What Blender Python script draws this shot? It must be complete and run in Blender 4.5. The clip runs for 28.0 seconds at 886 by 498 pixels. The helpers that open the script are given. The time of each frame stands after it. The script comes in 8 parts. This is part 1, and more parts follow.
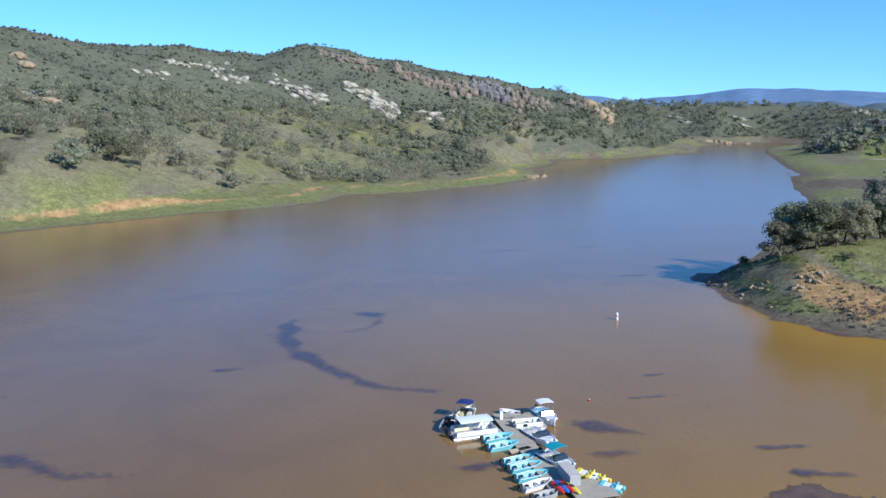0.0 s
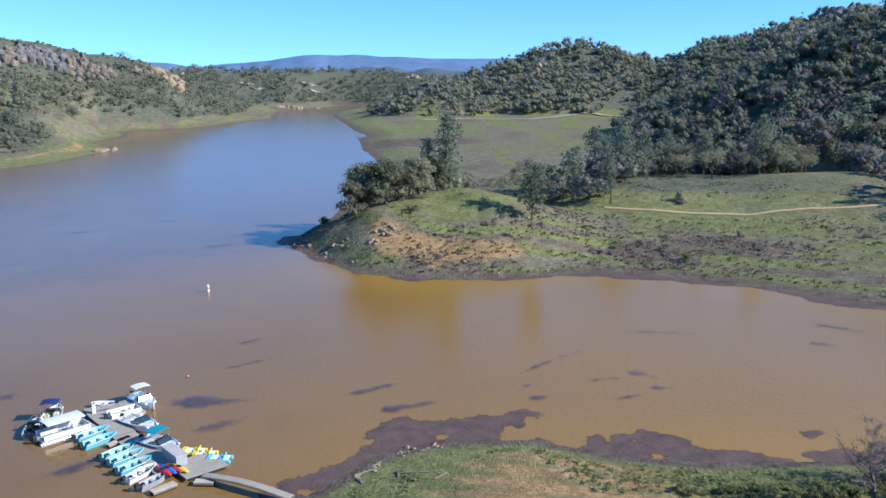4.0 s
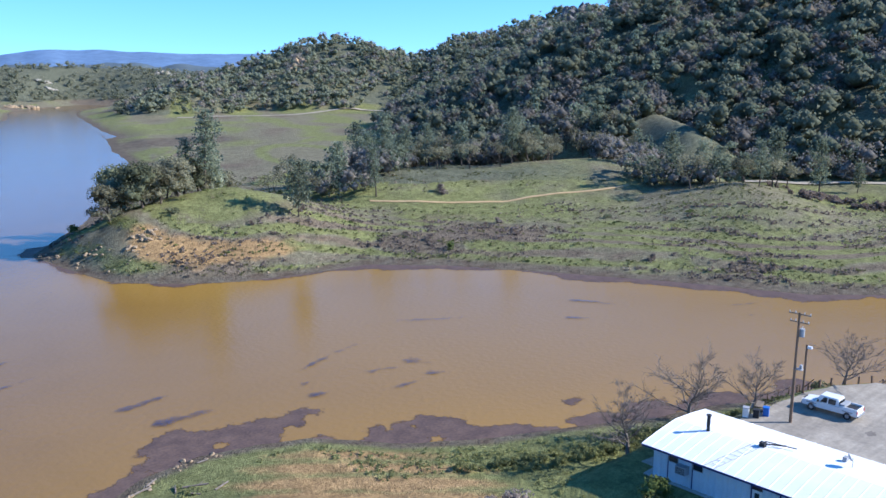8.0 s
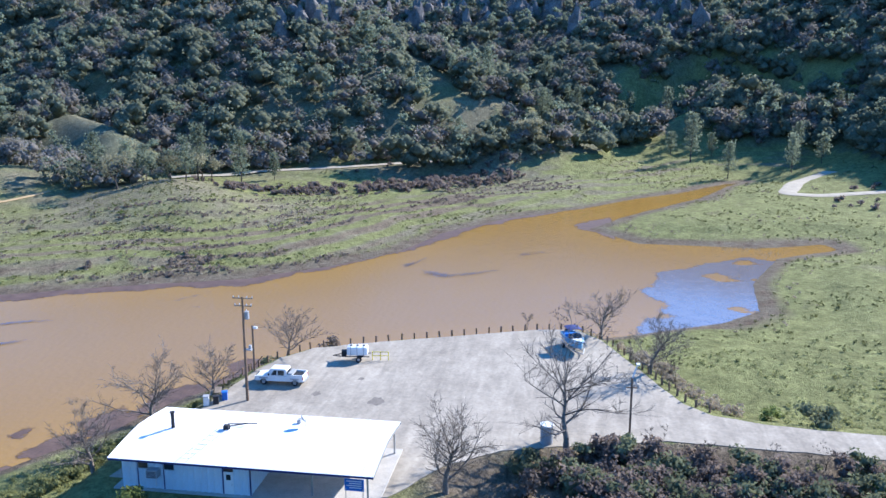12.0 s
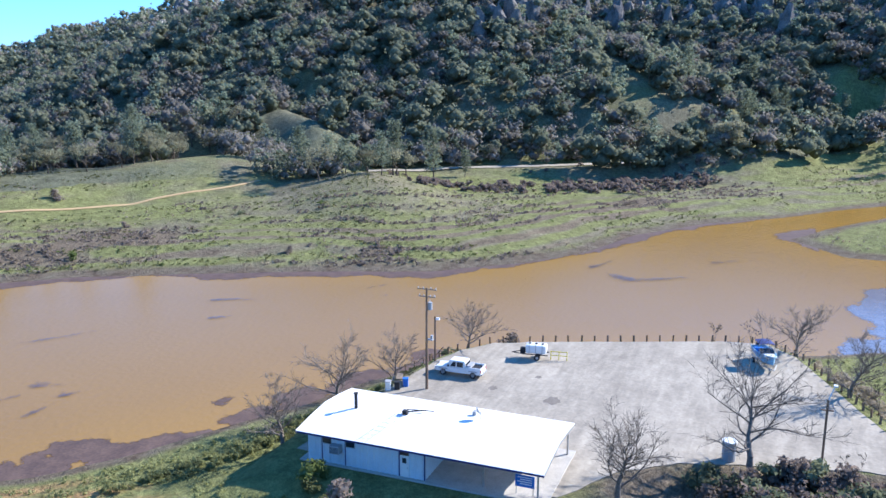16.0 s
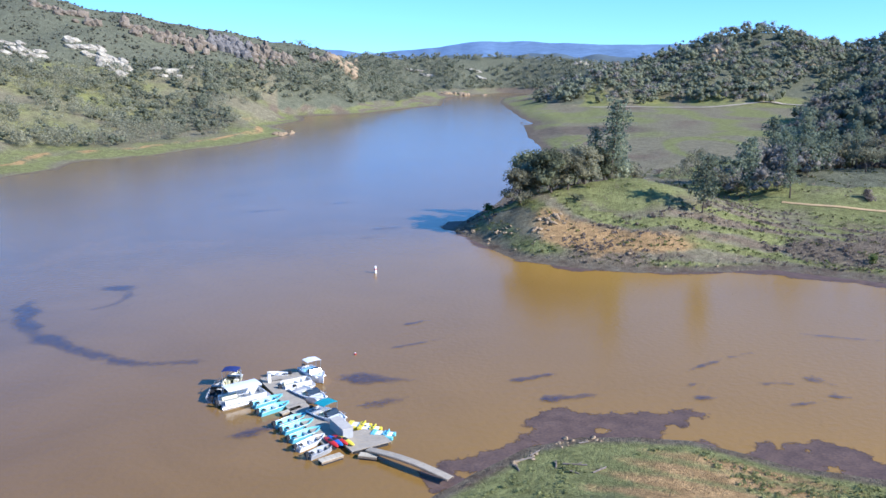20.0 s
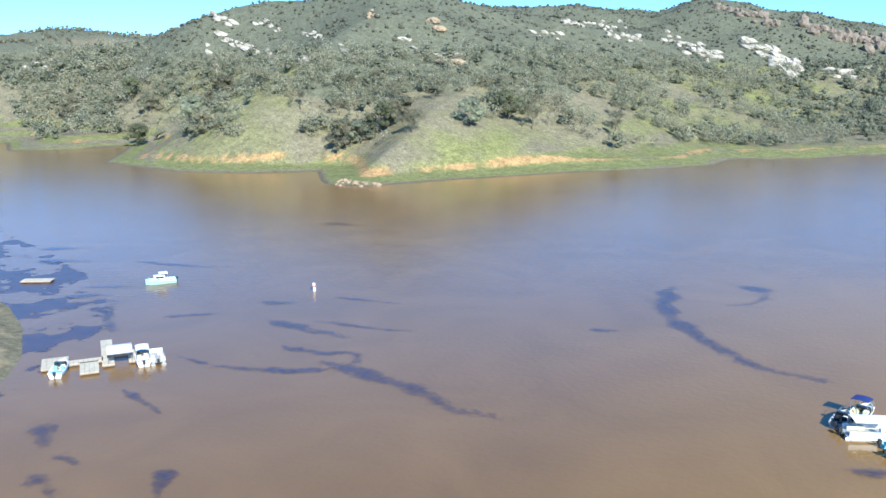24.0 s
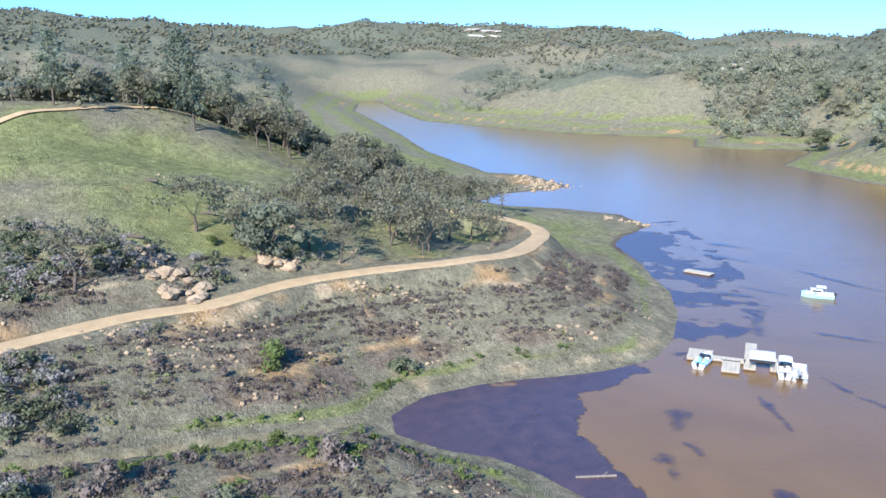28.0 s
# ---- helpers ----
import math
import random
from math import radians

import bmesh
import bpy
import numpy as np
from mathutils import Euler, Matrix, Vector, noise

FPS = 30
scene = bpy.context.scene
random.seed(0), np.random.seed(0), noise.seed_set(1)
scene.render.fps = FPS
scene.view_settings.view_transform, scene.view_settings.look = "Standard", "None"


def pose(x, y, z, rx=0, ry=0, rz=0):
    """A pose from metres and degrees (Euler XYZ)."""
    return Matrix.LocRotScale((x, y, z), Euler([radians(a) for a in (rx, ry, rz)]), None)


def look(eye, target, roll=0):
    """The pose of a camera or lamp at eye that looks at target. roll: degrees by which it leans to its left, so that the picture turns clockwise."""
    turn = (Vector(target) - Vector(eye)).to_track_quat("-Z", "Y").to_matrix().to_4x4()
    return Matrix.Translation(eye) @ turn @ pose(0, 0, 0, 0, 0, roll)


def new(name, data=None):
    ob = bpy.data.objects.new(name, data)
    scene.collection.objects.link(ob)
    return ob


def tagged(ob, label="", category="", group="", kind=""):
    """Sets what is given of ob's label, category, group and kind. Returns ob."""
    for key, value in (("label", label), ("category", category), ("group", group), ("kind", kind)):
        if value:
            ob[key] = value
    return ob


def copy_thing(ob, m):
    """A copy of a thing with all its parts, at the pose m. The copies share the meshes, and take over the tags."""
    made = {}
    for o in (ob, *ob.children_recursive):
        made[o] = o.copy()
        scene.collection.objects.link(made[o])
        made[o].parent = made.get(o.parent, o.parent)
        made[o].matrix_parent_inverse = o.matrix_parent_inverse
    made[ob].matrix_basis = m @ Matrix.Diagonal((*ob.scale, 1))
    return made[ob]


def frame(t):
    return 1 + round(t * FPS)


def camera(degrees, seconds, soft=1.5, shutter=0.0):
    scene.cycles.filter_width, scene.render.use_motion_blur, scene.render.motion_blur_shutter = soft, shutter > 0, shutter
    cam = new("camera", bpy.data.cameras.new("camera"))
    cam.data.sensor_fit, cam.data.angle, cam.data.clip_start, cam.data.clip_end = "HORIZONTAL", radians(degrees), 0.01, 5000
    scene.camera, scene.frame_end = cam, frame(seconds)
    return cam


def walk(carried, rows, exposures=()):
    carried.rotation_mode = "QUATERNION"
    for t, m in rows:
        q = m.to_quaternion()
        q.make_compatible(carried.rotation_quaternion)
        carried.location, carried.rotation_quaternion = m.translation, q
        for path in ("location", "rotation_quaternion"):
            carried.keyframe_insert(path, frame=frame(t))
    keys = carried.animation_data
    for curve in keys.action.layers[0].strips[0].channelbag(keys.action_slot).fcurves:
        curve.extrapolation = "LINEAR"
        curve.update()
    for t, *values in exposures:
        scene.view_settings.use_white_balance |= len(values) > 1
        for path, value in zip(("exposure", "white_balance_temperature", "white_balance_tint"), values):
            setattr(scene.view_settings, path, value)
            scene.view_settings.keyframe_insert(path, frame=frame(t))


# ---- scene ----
cam = camera(55.0, 28.0)
PATH = [
    (0.0, pose(0.68, 0.36, 39.54, 80.29, -0.43, -0.00)),
    (0.5, pose(0.69, 0.33, 39.53, 79.72, -0.40, -0.03)),
    (1.0, pose(0.69, 0.29, 39.54, 79.30, -0.38, -0.48)),
    (1.5, pose(0.70, 0.21, 39.53, 78.98, -0.31, -3.19)),
    (2.0, pose(0.73, 0.12, 39.53, 78.76, -0.25, -7.86)),
    (2.5, pose(0.78, 0.00, 39.55, 78.58, -0.19, -12.56)),
    (3.0, pose(0.76, -0.10, 39.63, 78.42, -0.12, -17.13)),
    (3.5, pose(0.72, -0.17, 39.72, 78.33, -0.05, -22.53)),
    (4.0, pose(0.66, -0.25, 39.83, 78.22, 0.00, -27.84)),
    (4.5, pose(0.66, -0.31, 39.87, 78.16, 0.10, -32.43)),
    (6.5, pose(0.63, -0.19, 39.89, 78.00, 0.13, -35.85)),
    (7.0, pose(0.61, -0.17, 39.88, 77.97, 0.16, -36.38)),
    (7.5, pose(0.55, -0.16, 39.85, 77.94, 0.18, -39.43)),
    (8.0, pose(0.46, -0.13, 39.82, 77.90, 0.18, -43.73)),
    (8.5, pose(0.39, -0.15, 39.81, 77.85, 0.27, -47.81)),
    (9.0, pose(0.33, -0.15, 39.82, 77.80, 0.20, -51.81)),
    (9.5, pose(0.28, -0.08, 39.83, 77.76, 0.13, -56.12)),
    (10.0, pose(0.24, -0.04, 39.83, 77.73, 0.11, -61.11)),
    (10.5, pose(0.17, -0.08, 39.88, 77.69, 0.09, -66.07)),
    (11.0, pose(0.07, -0.09, 39.91, 77.68, 0.09, -71.09)),
    (11.5, pose(-0.06, -0.08, 39.95, 77.67, 0.04, -76.12)),
    (12.0, pose(-0.17, -0.07, 39.98, 77.62, 0.06, -81.19)),
    (12.5, pose(-0.25, -0.13, 39.96, 77.62, 0.01, -82.41)),
    (14.5, pose(-0.40, -0.50, 39.78, 77.54, -0.04, -82.65)),
    (15.0, pose(-0.34, -0.52, 39.82, 77.55, -0.08, -78.93)),
    (15.5, pose(-0.31, -0.51, 39.83, 77.58, -0.11, -73.67)),
    (16.0, pose(-0.33, -0.45, 39.84, 77.59, -0.12, -68.35)),
    (16.5, pose(-0.33, -0.36, 39.85, 77.55, -0.19, -61.43)),
    (17.0, pose(-0.32, -0.33, 39.86, 77.49, -0.18, -55.94)),
    (17.5, pose(-0.26, -0.27, 39.90, 77.46, -0.16, -49.18)),
    (18.0, pose(-0.19, -0.18, 39.92, 77.43, -0.10, -43.00)),
    (18.5, pose(-0.12, -0.22, 39.96, 77.42, -0.12, -36.40)),
    (19.0, pose(-0.04, -0.23, 40.03, 77.39, -0.00, -29.84)),
    (19.5, pose(0.01, -0.13, 40.03, 77.36, 0.09, -23.21)),
    (20.0, pose(0.02, -0.08, 40.01, 77.36, 0.11, -16.89)),
    (20.5, pose(-0.03, -0.04, 40.02, 77.36, 0.06, -13.45)),
    (22.5, pose(-0.37, 0.00, 40.38, 77.37, 0.29, 7.22)),
    (23.0, pose(-0.42, 0.06, 40.39, 77.42, 0.29, 13.70)),
    (23.5, pose(-0.48, 0.10, 40.39, 77.43, 0.28, 19.96)),
    (24.0, pose(-0.49, 0.25, 40.39, 77.47, 0.27, 25.25)),
    (24.5, pose(-0.44, 0.37, 40.40, 77.50, 0.19, 30.20)),
    (25.0, pose(-0.43, 0.49, 40.43, 77.56, 0.17, 35.96)),
    (25.5, pose(-0.49, 0.62, 40.48, 77.58, 0.08, 41.29)),
    (26.0, pose(-0.61, 0.68, 40.56, 77.59, 0.01, 47.39)),
    (26.5, pose(-0.77, 0.75, 40.65, 77.60, -0.04, 54.28)),
    (27.0, pose(-0.92, 0.79, 40.74, 77.63, -0.09, 60.85)),
    (27.5, pose(-1.03, 0.79, 40.82, 77.65, -0.08, 66.48)),
    (28.0, pose(-1.10, 0.78, 40.86, 77.65, -0.13, 68.74)),
]
walk(cam, PATH, [(0.0, 0.76, 5700, 10), (1.0, 0.86, 5700, 10), (2.0, 0.92, 5700, 10), (4.0, 0.92, 5680, 13), (8.0, 1.12, 5650, 14), (10.5, 1.32, 5650, 14), (12.0, 1.52, 5650, 14), (15.0, 1.50, 5720, 14), (17.0, 1.50, 5750, 14), (18.0, 1.38, 5600, 15),
                 (20.0, 1.17, 5650, 15), (23.0, 1.44, 5720, 7), (25.0, 1.44, 5650, 6), (26.0, 1.46, 5650, 7), (28.0, 1.46, 5600, 13)])

# ---- light ----
SUN_AZ, SUN_EL = 134.0, 31.0      # degrees clockwise from +y, degrees up
world = bpy.data.worlds.new("sky")
scene.world = world
world.use_nodes = True
wn, wl = world.node_tree.nodes, world.node_tree.links
sky = wn.new("ShaderNodeTexSky")
sky.sky_type, sky.sun_disc = "NISHITA", False
sky.sun_elevation, sky.sun_rotation = radians(SUN_EL), radians(SUN_AZ)
sky.altitude, sky.air_density, sky.dust_density, sky.ozone_density = 1500, 1.0, 0.0, 1.6
where, lift = wn.new("ShaderNodeTexCoord"), wn.new("ShaderNodeMapping")
lift.inputs["Location"].default_value = (0, 0, 0.14)      # the pale band lies below the hills
wl.new(where.outputs["Generated"], lift.inputs["Vector"])
wl.new(lift.outputs[0], sky.inputs["Vector"])
vivid = wn.new("ShaderNodeHueSaturation")
vivid.inputs["Saturation"].default_value = 1.3
wl.new(sky.outputs[0], vivid.inputs["Color"])
wl.new(vivid.outputs[0], wn["Background"].inputs[0])
wn["Background"].inputs[1].default_value = 0.145
sun = new("sun", bpy.data.lights.new("sun", "SUN"))
sun.data.energy, sun.data.angle, sun.data.color = 4.0, radians(0.53), (1.0, 0.92, 0.79)
sa, se = radians(SUN_AZ), radians(SUN_EL)
sun.matrix_world = look((0, 0, 0), (-math.sin(sa) * math.cos(se), -math.cos(sa) * math.cos(se), -math.sin(se)))


# ---- materials ----
def material(name, colour, rough=0.8, metal=0.0, vary=0.25, scale=3.0, fine=40.0, bump=0.0, alt=None, spec=0.3, rand=0.0):
    """A painted, earthen or metal surface: two scales of noise between colour and alt, with fine relief."""
    m = bpy.data.materials.new(name)
    m.use_nodes = True
    n, l = m.node_tree.nodes, m.node_tree.links
    b = n["Principled BSDF"]
    b.inputs["Roughness"].default_value, b.inputs["Metallic"].default_value = rough, metal
    b.inputs["Specular IOR Level"].default_value = spec
    geo = n.new("ShaderNodeNewGeometry")
    big, small = n.new("ShaderNodeTexNoise"), n.new("ShaderNodeTexNoise")
    big.inputs["Scale"].default_value, small.inputs["Scale"].default_value = scale, fine
    big.inputs["Detail"].default_value = small.inputs["Detail"].default_value = 4
    l.new(geo.outputs["Position"], big.inputs["Vector"])
    l.new(geo.outputs["Position"], small.inputs["Vector"])
    add = n.new("ShaderNodeMath")
    add.operation = "ADD"
    l.new(big.outputs[0], add.inputs[0])
    l.new(small.outputs[0], add.inputs[1])
    ramp = n.new("ShaderNodeMapRange")
    ramp.inputs[1].default_value, ramp.inputs[2].default_value = 0.7, 1.3
    l.new(add.outputs[0], ramp.inputs[0])
    mix = n.new("ShaderNodeMix")
    mix.data_type = "RGBA"
    c2 = alt or tuple(max(0.0, c * (1 - vary)) for c in colour)
    mix.inputs[6].default_value, mix.inputs[7].default_value = (*colour, 1), (*c2, 1)
    l.new(ramp.outputs[0], mix.inputs[0])
    last = mix.outputs[2]
    if rand:
        info, hsv = n.new("ShaderNodeObjectInfo"), n.new("ShaderNodeHueSaturation")
        mr = n.new("ShaderNodeMapRange")
        mr.inputs[3].default_value, mr.inputs[4].default_value = 1 - rand, 1 + rand
        l.new(info.outputs["Random"], mr.inputs[0])
        l.new(mr.outputs[0], hsv.inputs["Value"])
        l.new(last, hsv.inputs["Color"])
        last = hsv.outputs[0]
    l.new(last, b.inputs["Base Color"])
    if bump:
        bp = n.new("ShaderNodeBump")
        bp.inputs["Strength"].default_value, bp.inputs["Distance"].default_value = bump, 0.05
        l.new(small.outputs[0], bp.inputs["Height"])
        l.new(bp.outputs[0], b.inputs["Normal"])
    return m


def foliage(name, colour, alt, thin=0.3, island=True):
    """Leaves: diffuse with some light let through, varied from clump to clump and tree to tree."""
    m = bpy.data.materials.new(name)
    m.use_nodes = True
    n, l = m.node_tree.nodes, m.node_tree.links
    n.remove(n["Principled BSDF"])
    geo, info = n.new("ShaderNodeNewGeometry"), n.new("ShaderNodeObjectInfo")
    noise_t = n.new("ShaderNodeTexNoise")
    noise_t.inputs["Scale"].default_value = 0.13
    noise_t.inputs["Detail"].default_value = 3
    l.new(geo.outputs["Position"], noise_t.inputs["Vector"])
    a = n.new("ShaderNodeMath")
    a.operation = "MULTIPLY_ADD"
    a.inputs[1].default_value = 0.16
    l.new(geo.outputs["Random Per Island"], a.inputs[0])
    mr = n.new("ShaderNodeMapRange")
    mr.inputs[1].default_value, mr.inputs[2].default_value, mr.inputs[4].default_value = 0.34, 0.66, 0.84
    l.new(noise_t.outputs[0], mr.inputs[0])
    l.new(mr.outputs[0], a.inputs[2])
    mix = n.new("ShaderNodeMix")
    mix.data_type = "RGBA"
    mix.inputs[6].default_value, mix.inputs[7].default_value = (*colour, 1), (*alt, 1)
    l.new(a.outputs[0], mix.inputs[0])
    hsv, mv = n.new("ShaderNodeHueSaturation"), n.new("ShaderNodeMapRange")
    mv.inputs[3].default_value, mv.inputs[4].default_value = 0.75, 1.25
    l.new(info.outputs["Random"], mv.inputs[0])
    mottle, mm, times = n.new("ShaderNodeTexNoise"), n.new("ShaderNodeMapRange"), n.new("ShaderNodeMath")
    mottle.inputs["Scale"].default_value, mottle.inputs["Detail"].default_value = 1.1, 5
    mm.inputs[1].default_value, mm.inputs[2].default_value, mm.inputs[3].default_value, mm.inputs[4].default_value = 0.32, 0.68, 0.72, 1.25
    times.operation = "MULTIPLY"
    l.new(geo.outputs["Position"], mottle.inputs["Vector"])
    l.new(mottle.outputs[0], mm.inputs[0])
    l.new(mv.outputs[0], times.inputs[0])
    l.new(mm.outputs[0], times.inputs[1])
    l.new(times.outputs[0], hsv.inputs["Value"])
    l.new(mix.outputs[2], hsv.inputs["Color"])
    bp = n.new("ShaderNodeBump")
    bp.inputs["Strength"].default_value, bp.inputs["Distance"].default_value = 0.4, 0.4
    l.new(mottle.outputs[0], bp.inputs["Height"])
    d, t, s = n.new("ShaderNodeBsdfDiffuse"), n.new("ShaderNodeBsdfTranslucent"), n.new("ShaderNodeMixShader")
    l.new(hsv.outputs[0], d.inputs[0])
    l.new(bp.outputs[0], d.inputs["Normal"])
    l.new(hsv.outputs[0], t.inputs[0])
    s.inputs[0].default_value = thin
    l.new(d.outputs[0], s.inputs[1])
    l.new(t.outputs[0], s.inputs[2])
    l.new(s.outputs[0], n["Material Output"].inputs[0])
    return m


def ground_material():
    """Grass, bare soil, dry brush and mud, shared out by the ground's own zones, with grain at three scales."""
    m = bpy.data.materials.new("ground")
    m.use_nodes = True
    n, l = m.node_tree.nodes, m.node_tree.links
    b = n["Principled BSDF"]
    b.inputs["Roughness"].default_value, b.inputs["Specular IOR Level"].default_value = 0.95, 0.1
    geo = n.new("ShaderNodeNewGeometry")

    def tex(scale, detail=5, rough=0.6):
        t = n.new("ShaderNodeTexNoise")
        t.inputs["Scale"].default_value, t.inputs["Detail"].default_value, t.inputs["Roughness"].default_value = scale, detail, rough
        l.new(geo.outputs["Position"], t.inputs["Vector"])
        return t.outputs[0]

    def rng(src, lo, hi, a=0.0, z=1.0):
        r = n.new("ShaderNodeMapRange")
        for i, v in enumerate((lo, hi, a, z)):
            r.inputs[i + 1].default_value = v
        l.new(src, r.inputs[0])
        return r.outputs[0]

    def mixc(fac, c1, c2):
        x = n.new("ShaderNodeMix")
        x.data_type = "RGBA"
        l.new(fac, x.inputs[0])
        for k, c in ((6, c1), (7, c2)):
            if isinstance(c, tuple):
                x.inputs[k].default_value = (*c, 1)
            else:
                l.new(c, x.inputs[k])
        return x.outputs[2]

    mid, fine = tex(0.3, 6), tex(2.2, 6, 0.7)
    zone, zone2 = n.new("ShaderNodeAttribute"), n.new("ShaderNodeAttribute")
    zone.attribute_name, zone2.attribute_name = "zone", "zone2"
    sep, sep2 = n.new("ShaderNodeSeparateColor"), n.new("ShaderNodeSeparateColor")
    l.new(zone.outputs["Color"], sep.inputs[0])
    l.new(zone2.outputs["Color"], sep2.inputs[0])

    def edge(mask, grain=0.5):
        """Breaks a zone's border up by the grain."""
        a = n.new("ShaderNodeMath")
        a.operation = "MULTIPLY_ADD"
        a.inputs[1].default_value = grain
        l.new(fine, a.inputs[0])
        l.new(mask, a.inputs[2])
        c = n.new("ShaderNodeMath")
        c.operation = "MULTIPLY_ADD"
        c.inputs[1].default_value = grain
        l.new(mid, c.inputs[0])
        l.new(a.outputs[0], c.inputs[2])
        return rng(c.outputs[0], 0.32 + grain, 0.68 + grain)

    dry = mixc(rng(fine, 0.3, 0.7), (0.248, 0.220, 0.138), (0.148, 0.134, 0.083))
    green = mixc(rng(fine, 0.3, 0.7), (0.240, 0.245, 0.094), (0.145, 0.152, 0.058))
    scrub = mixc(rng(fine, 0.3, 0.7), (0.162, 0.166, 0.108), (0.098, 0.102, 0.067))
    soil = mixc(rng(fine, 0.3, 0.7), (0.44, 0.285, 0.130), (0.28, 0.180, 0.082))
    brush = mixc(rng(fine, 0.35, 0.65), (0.225, 0.178, 0.122), (0.112, 0.088, 0.060))
    mud = mixc(rng(mid, 0.35, 0.65), (0.20, 0.17, 0.12), (0.09, 0.065, 0.045))
    road = mixc(rng(fine, 0.3, 0.7), (0.50, 0.38, 0.22), (0.38, 0.28, 0.16))
    c = mixc(edge(sep.outputs[0], 0.28), dry, green)
    c = mixc(edge(sep.outputs[2], 0.3), c, brush)
    c = mixc(edge(sep2.outputs[2]), c, scrub)
    c = mixc(edge(sep.outputs[1]), c, soil)
    c = mixc(edge(sep2.outputs[0], 0.3), c, mud)
    c = mixc(edge(sep2.outputs[1], 0.45), c, road)
    patch = tex(0.85, 6, 0.7)
    blend = n.new("ShaderNodeMath")
    blend.operation = "MULTIPLY"
    l.new(rng(patch, 0.3, 0.7, 0.62, 1.36), blend.inputs[0])
    l.new(rng(mid, 0.3, 0.7, 0.76, 1.24), blend.inputs[1])
    tone = n.new("ShaderNodeHueSaturation")
    grit, gv = tex(7.0, 4, 0.75), n.new("ShaderNodeMath")
    gv.operation = "MULTIPLY"
    l.new(blend.outputs[0], gv.inputs[0])
    l.new(rng(grit, 0.3, 0.7, 0.68, 1.32), gv.inputs[1])
    l.new(gv.outputs[0], tone.inputs["Value"])
    l.new(c, tone.inputs["Color"])
    l.new(tone.outputs[0], b.inputs["Base Color"])
    bp = n.new("ShaderNodeBump")
    bp.inputs["Strength"].default_value, bp.inputs["Distance"].default_value = 0.8, 0.6
    l.new(fine, bp.inputs["Height"])
    l.new(bp.outputs[0], b.inputs["Normal"])
    return m


def water_material():
    """Silty brown lake water: an opaque body under a glossy, finely rippled surface."""
    m = bpy.data.materials.new("muddy_water")
    m.use_nodes = True
    n, l = m.node_tree.nodes, m.node_tree.links
    b = n["Principled BSDF"]
    b.inputs["Roughness"].default_value, b.inputs["IOR"].default_value = 0.15, 1.333
    b.inputs["Specular IOR Level"].default_value = 0.48
    geo = n.new("ShaderNodeNewGeometry")
    silt, swirl = n.new("ShaderNodeTexNoise"), n.new("ShaderNodeTexNoise")
    silt.inputs["Scale"].default_value, silt.inputs["Detail"].default_value = 0.012, 4
    swirl.inputs["Scale"].default_value, swirl.inputs["Detail"].default_value, swirl.inputs["Distortion"].default_value = 0.05, 5, 1.5
    l.new(geo.outputs["Position"], silt.inputs["Vector"])
    l.new(geo.outputs["Position"], swirl.inputs["Vector"])
    att = n.new("ShaderNodeAttribute")
    att.attribute_name = "shallow"
    add = n.new("ShaderNodeMath")
    add.operation = "ADD"
    l.new(silt.outputs[0], add.inputs[0])
    l.new(swirl.outputs[0], add.inputs[1])
    mr = n.new("ShaderNodeMapRange")
    mr.inputs[1].default_value, mr.inputs[2].default_value = 0.75, 1.25
    l.new(add.outputs[0], mr.inputs[0])
    mix = n.new("ShaderNodeMix")
    mix.data_type = "RGBA"
    mix.inputs[6].default_value, mix.inputs[7].default_value = (0.155, 0.091, 0.037, 1), (0.195, 0.115, 0.046, 1)
    l.new(mr.outputs[0], mix.inputs[0])
    m2 = n.new("ShaderNodeMix")
    m2.data_type = "RGBA"
    m2.inputs[7].default_value = (0.300, 0.168, 0.028, 1)
    l.new(att.outputs["Fac"], m2.inputs[0])
    l.new(mix.outputs[2], m2.inputs[6])
    l.new(m2.outputs[2], b.inputs["Base Color"])
    rip = n.new("ShaderNodeTexNoise")
    rip.inputs["Scale"].default_value, rip.inputs["Detail"].default_value = 1.1, 4
    l.new(geo.outputs["Position"], rip.inputs["Vector"])
    bp = n.new("ShaderNodeBump")
    bp.inputs["Strength"].default_value, bp.inputs["Distance"].default_value = 0.35, 0.14
    l.new(rip.outputs[0], bp.inputs["Height"])
    l.new(bp.outputs[0], b.inputs["Normal"])
    return m


GROUND, WATER = ground_material(), water_material()


# ---- the lie of the land ----
def lattice(ix, iy, seed):
    h = (ix.astype(np.int64) * 374761393 + iy.astype(np.int64) * 668265263 + seed * 974634777) & 0xFFFFFFFF
    h = ((h ^ (h >> 13)) * 1274126177) & 0xFFFFFFFF
    return ((h ^ (h >> 16)) & 0xFFFF) / 65535.0


def rough(x, y, size, octaves=4, seed=0):
    """Smooth noise from -1 to 1 with features of that size in metres."""
    total, amp, norm = 0.0, 1.0, 0.0
    for k in range(octaves):
        u, v = x / size * 2 ** k + 17.3 * k, y / size * 2 ** k + 9.1 * k
        iu, iv = np.floor(u), np.floor(v)
        fu, fv = u - iu, v - iv
        fu, fv = fu * fu * (3 - 2 * fu), fv * fv * (3 - 2 * fv)
        a, b = lattice(iu, iv, seed + k), lattice(iu + 1, iv, seed + k)
        c, d = lattice(iu, iv + 1, seed + k), lattice(iu + 1, iv + 1, seed + k)
        total = total + amp * (a + (b - a) * fu + (c - a) * fv + (a - b - c + d) * fu * fv)
        norm, amp = norm + amp, amp * 0.5
    return total / norm * 2 - 1


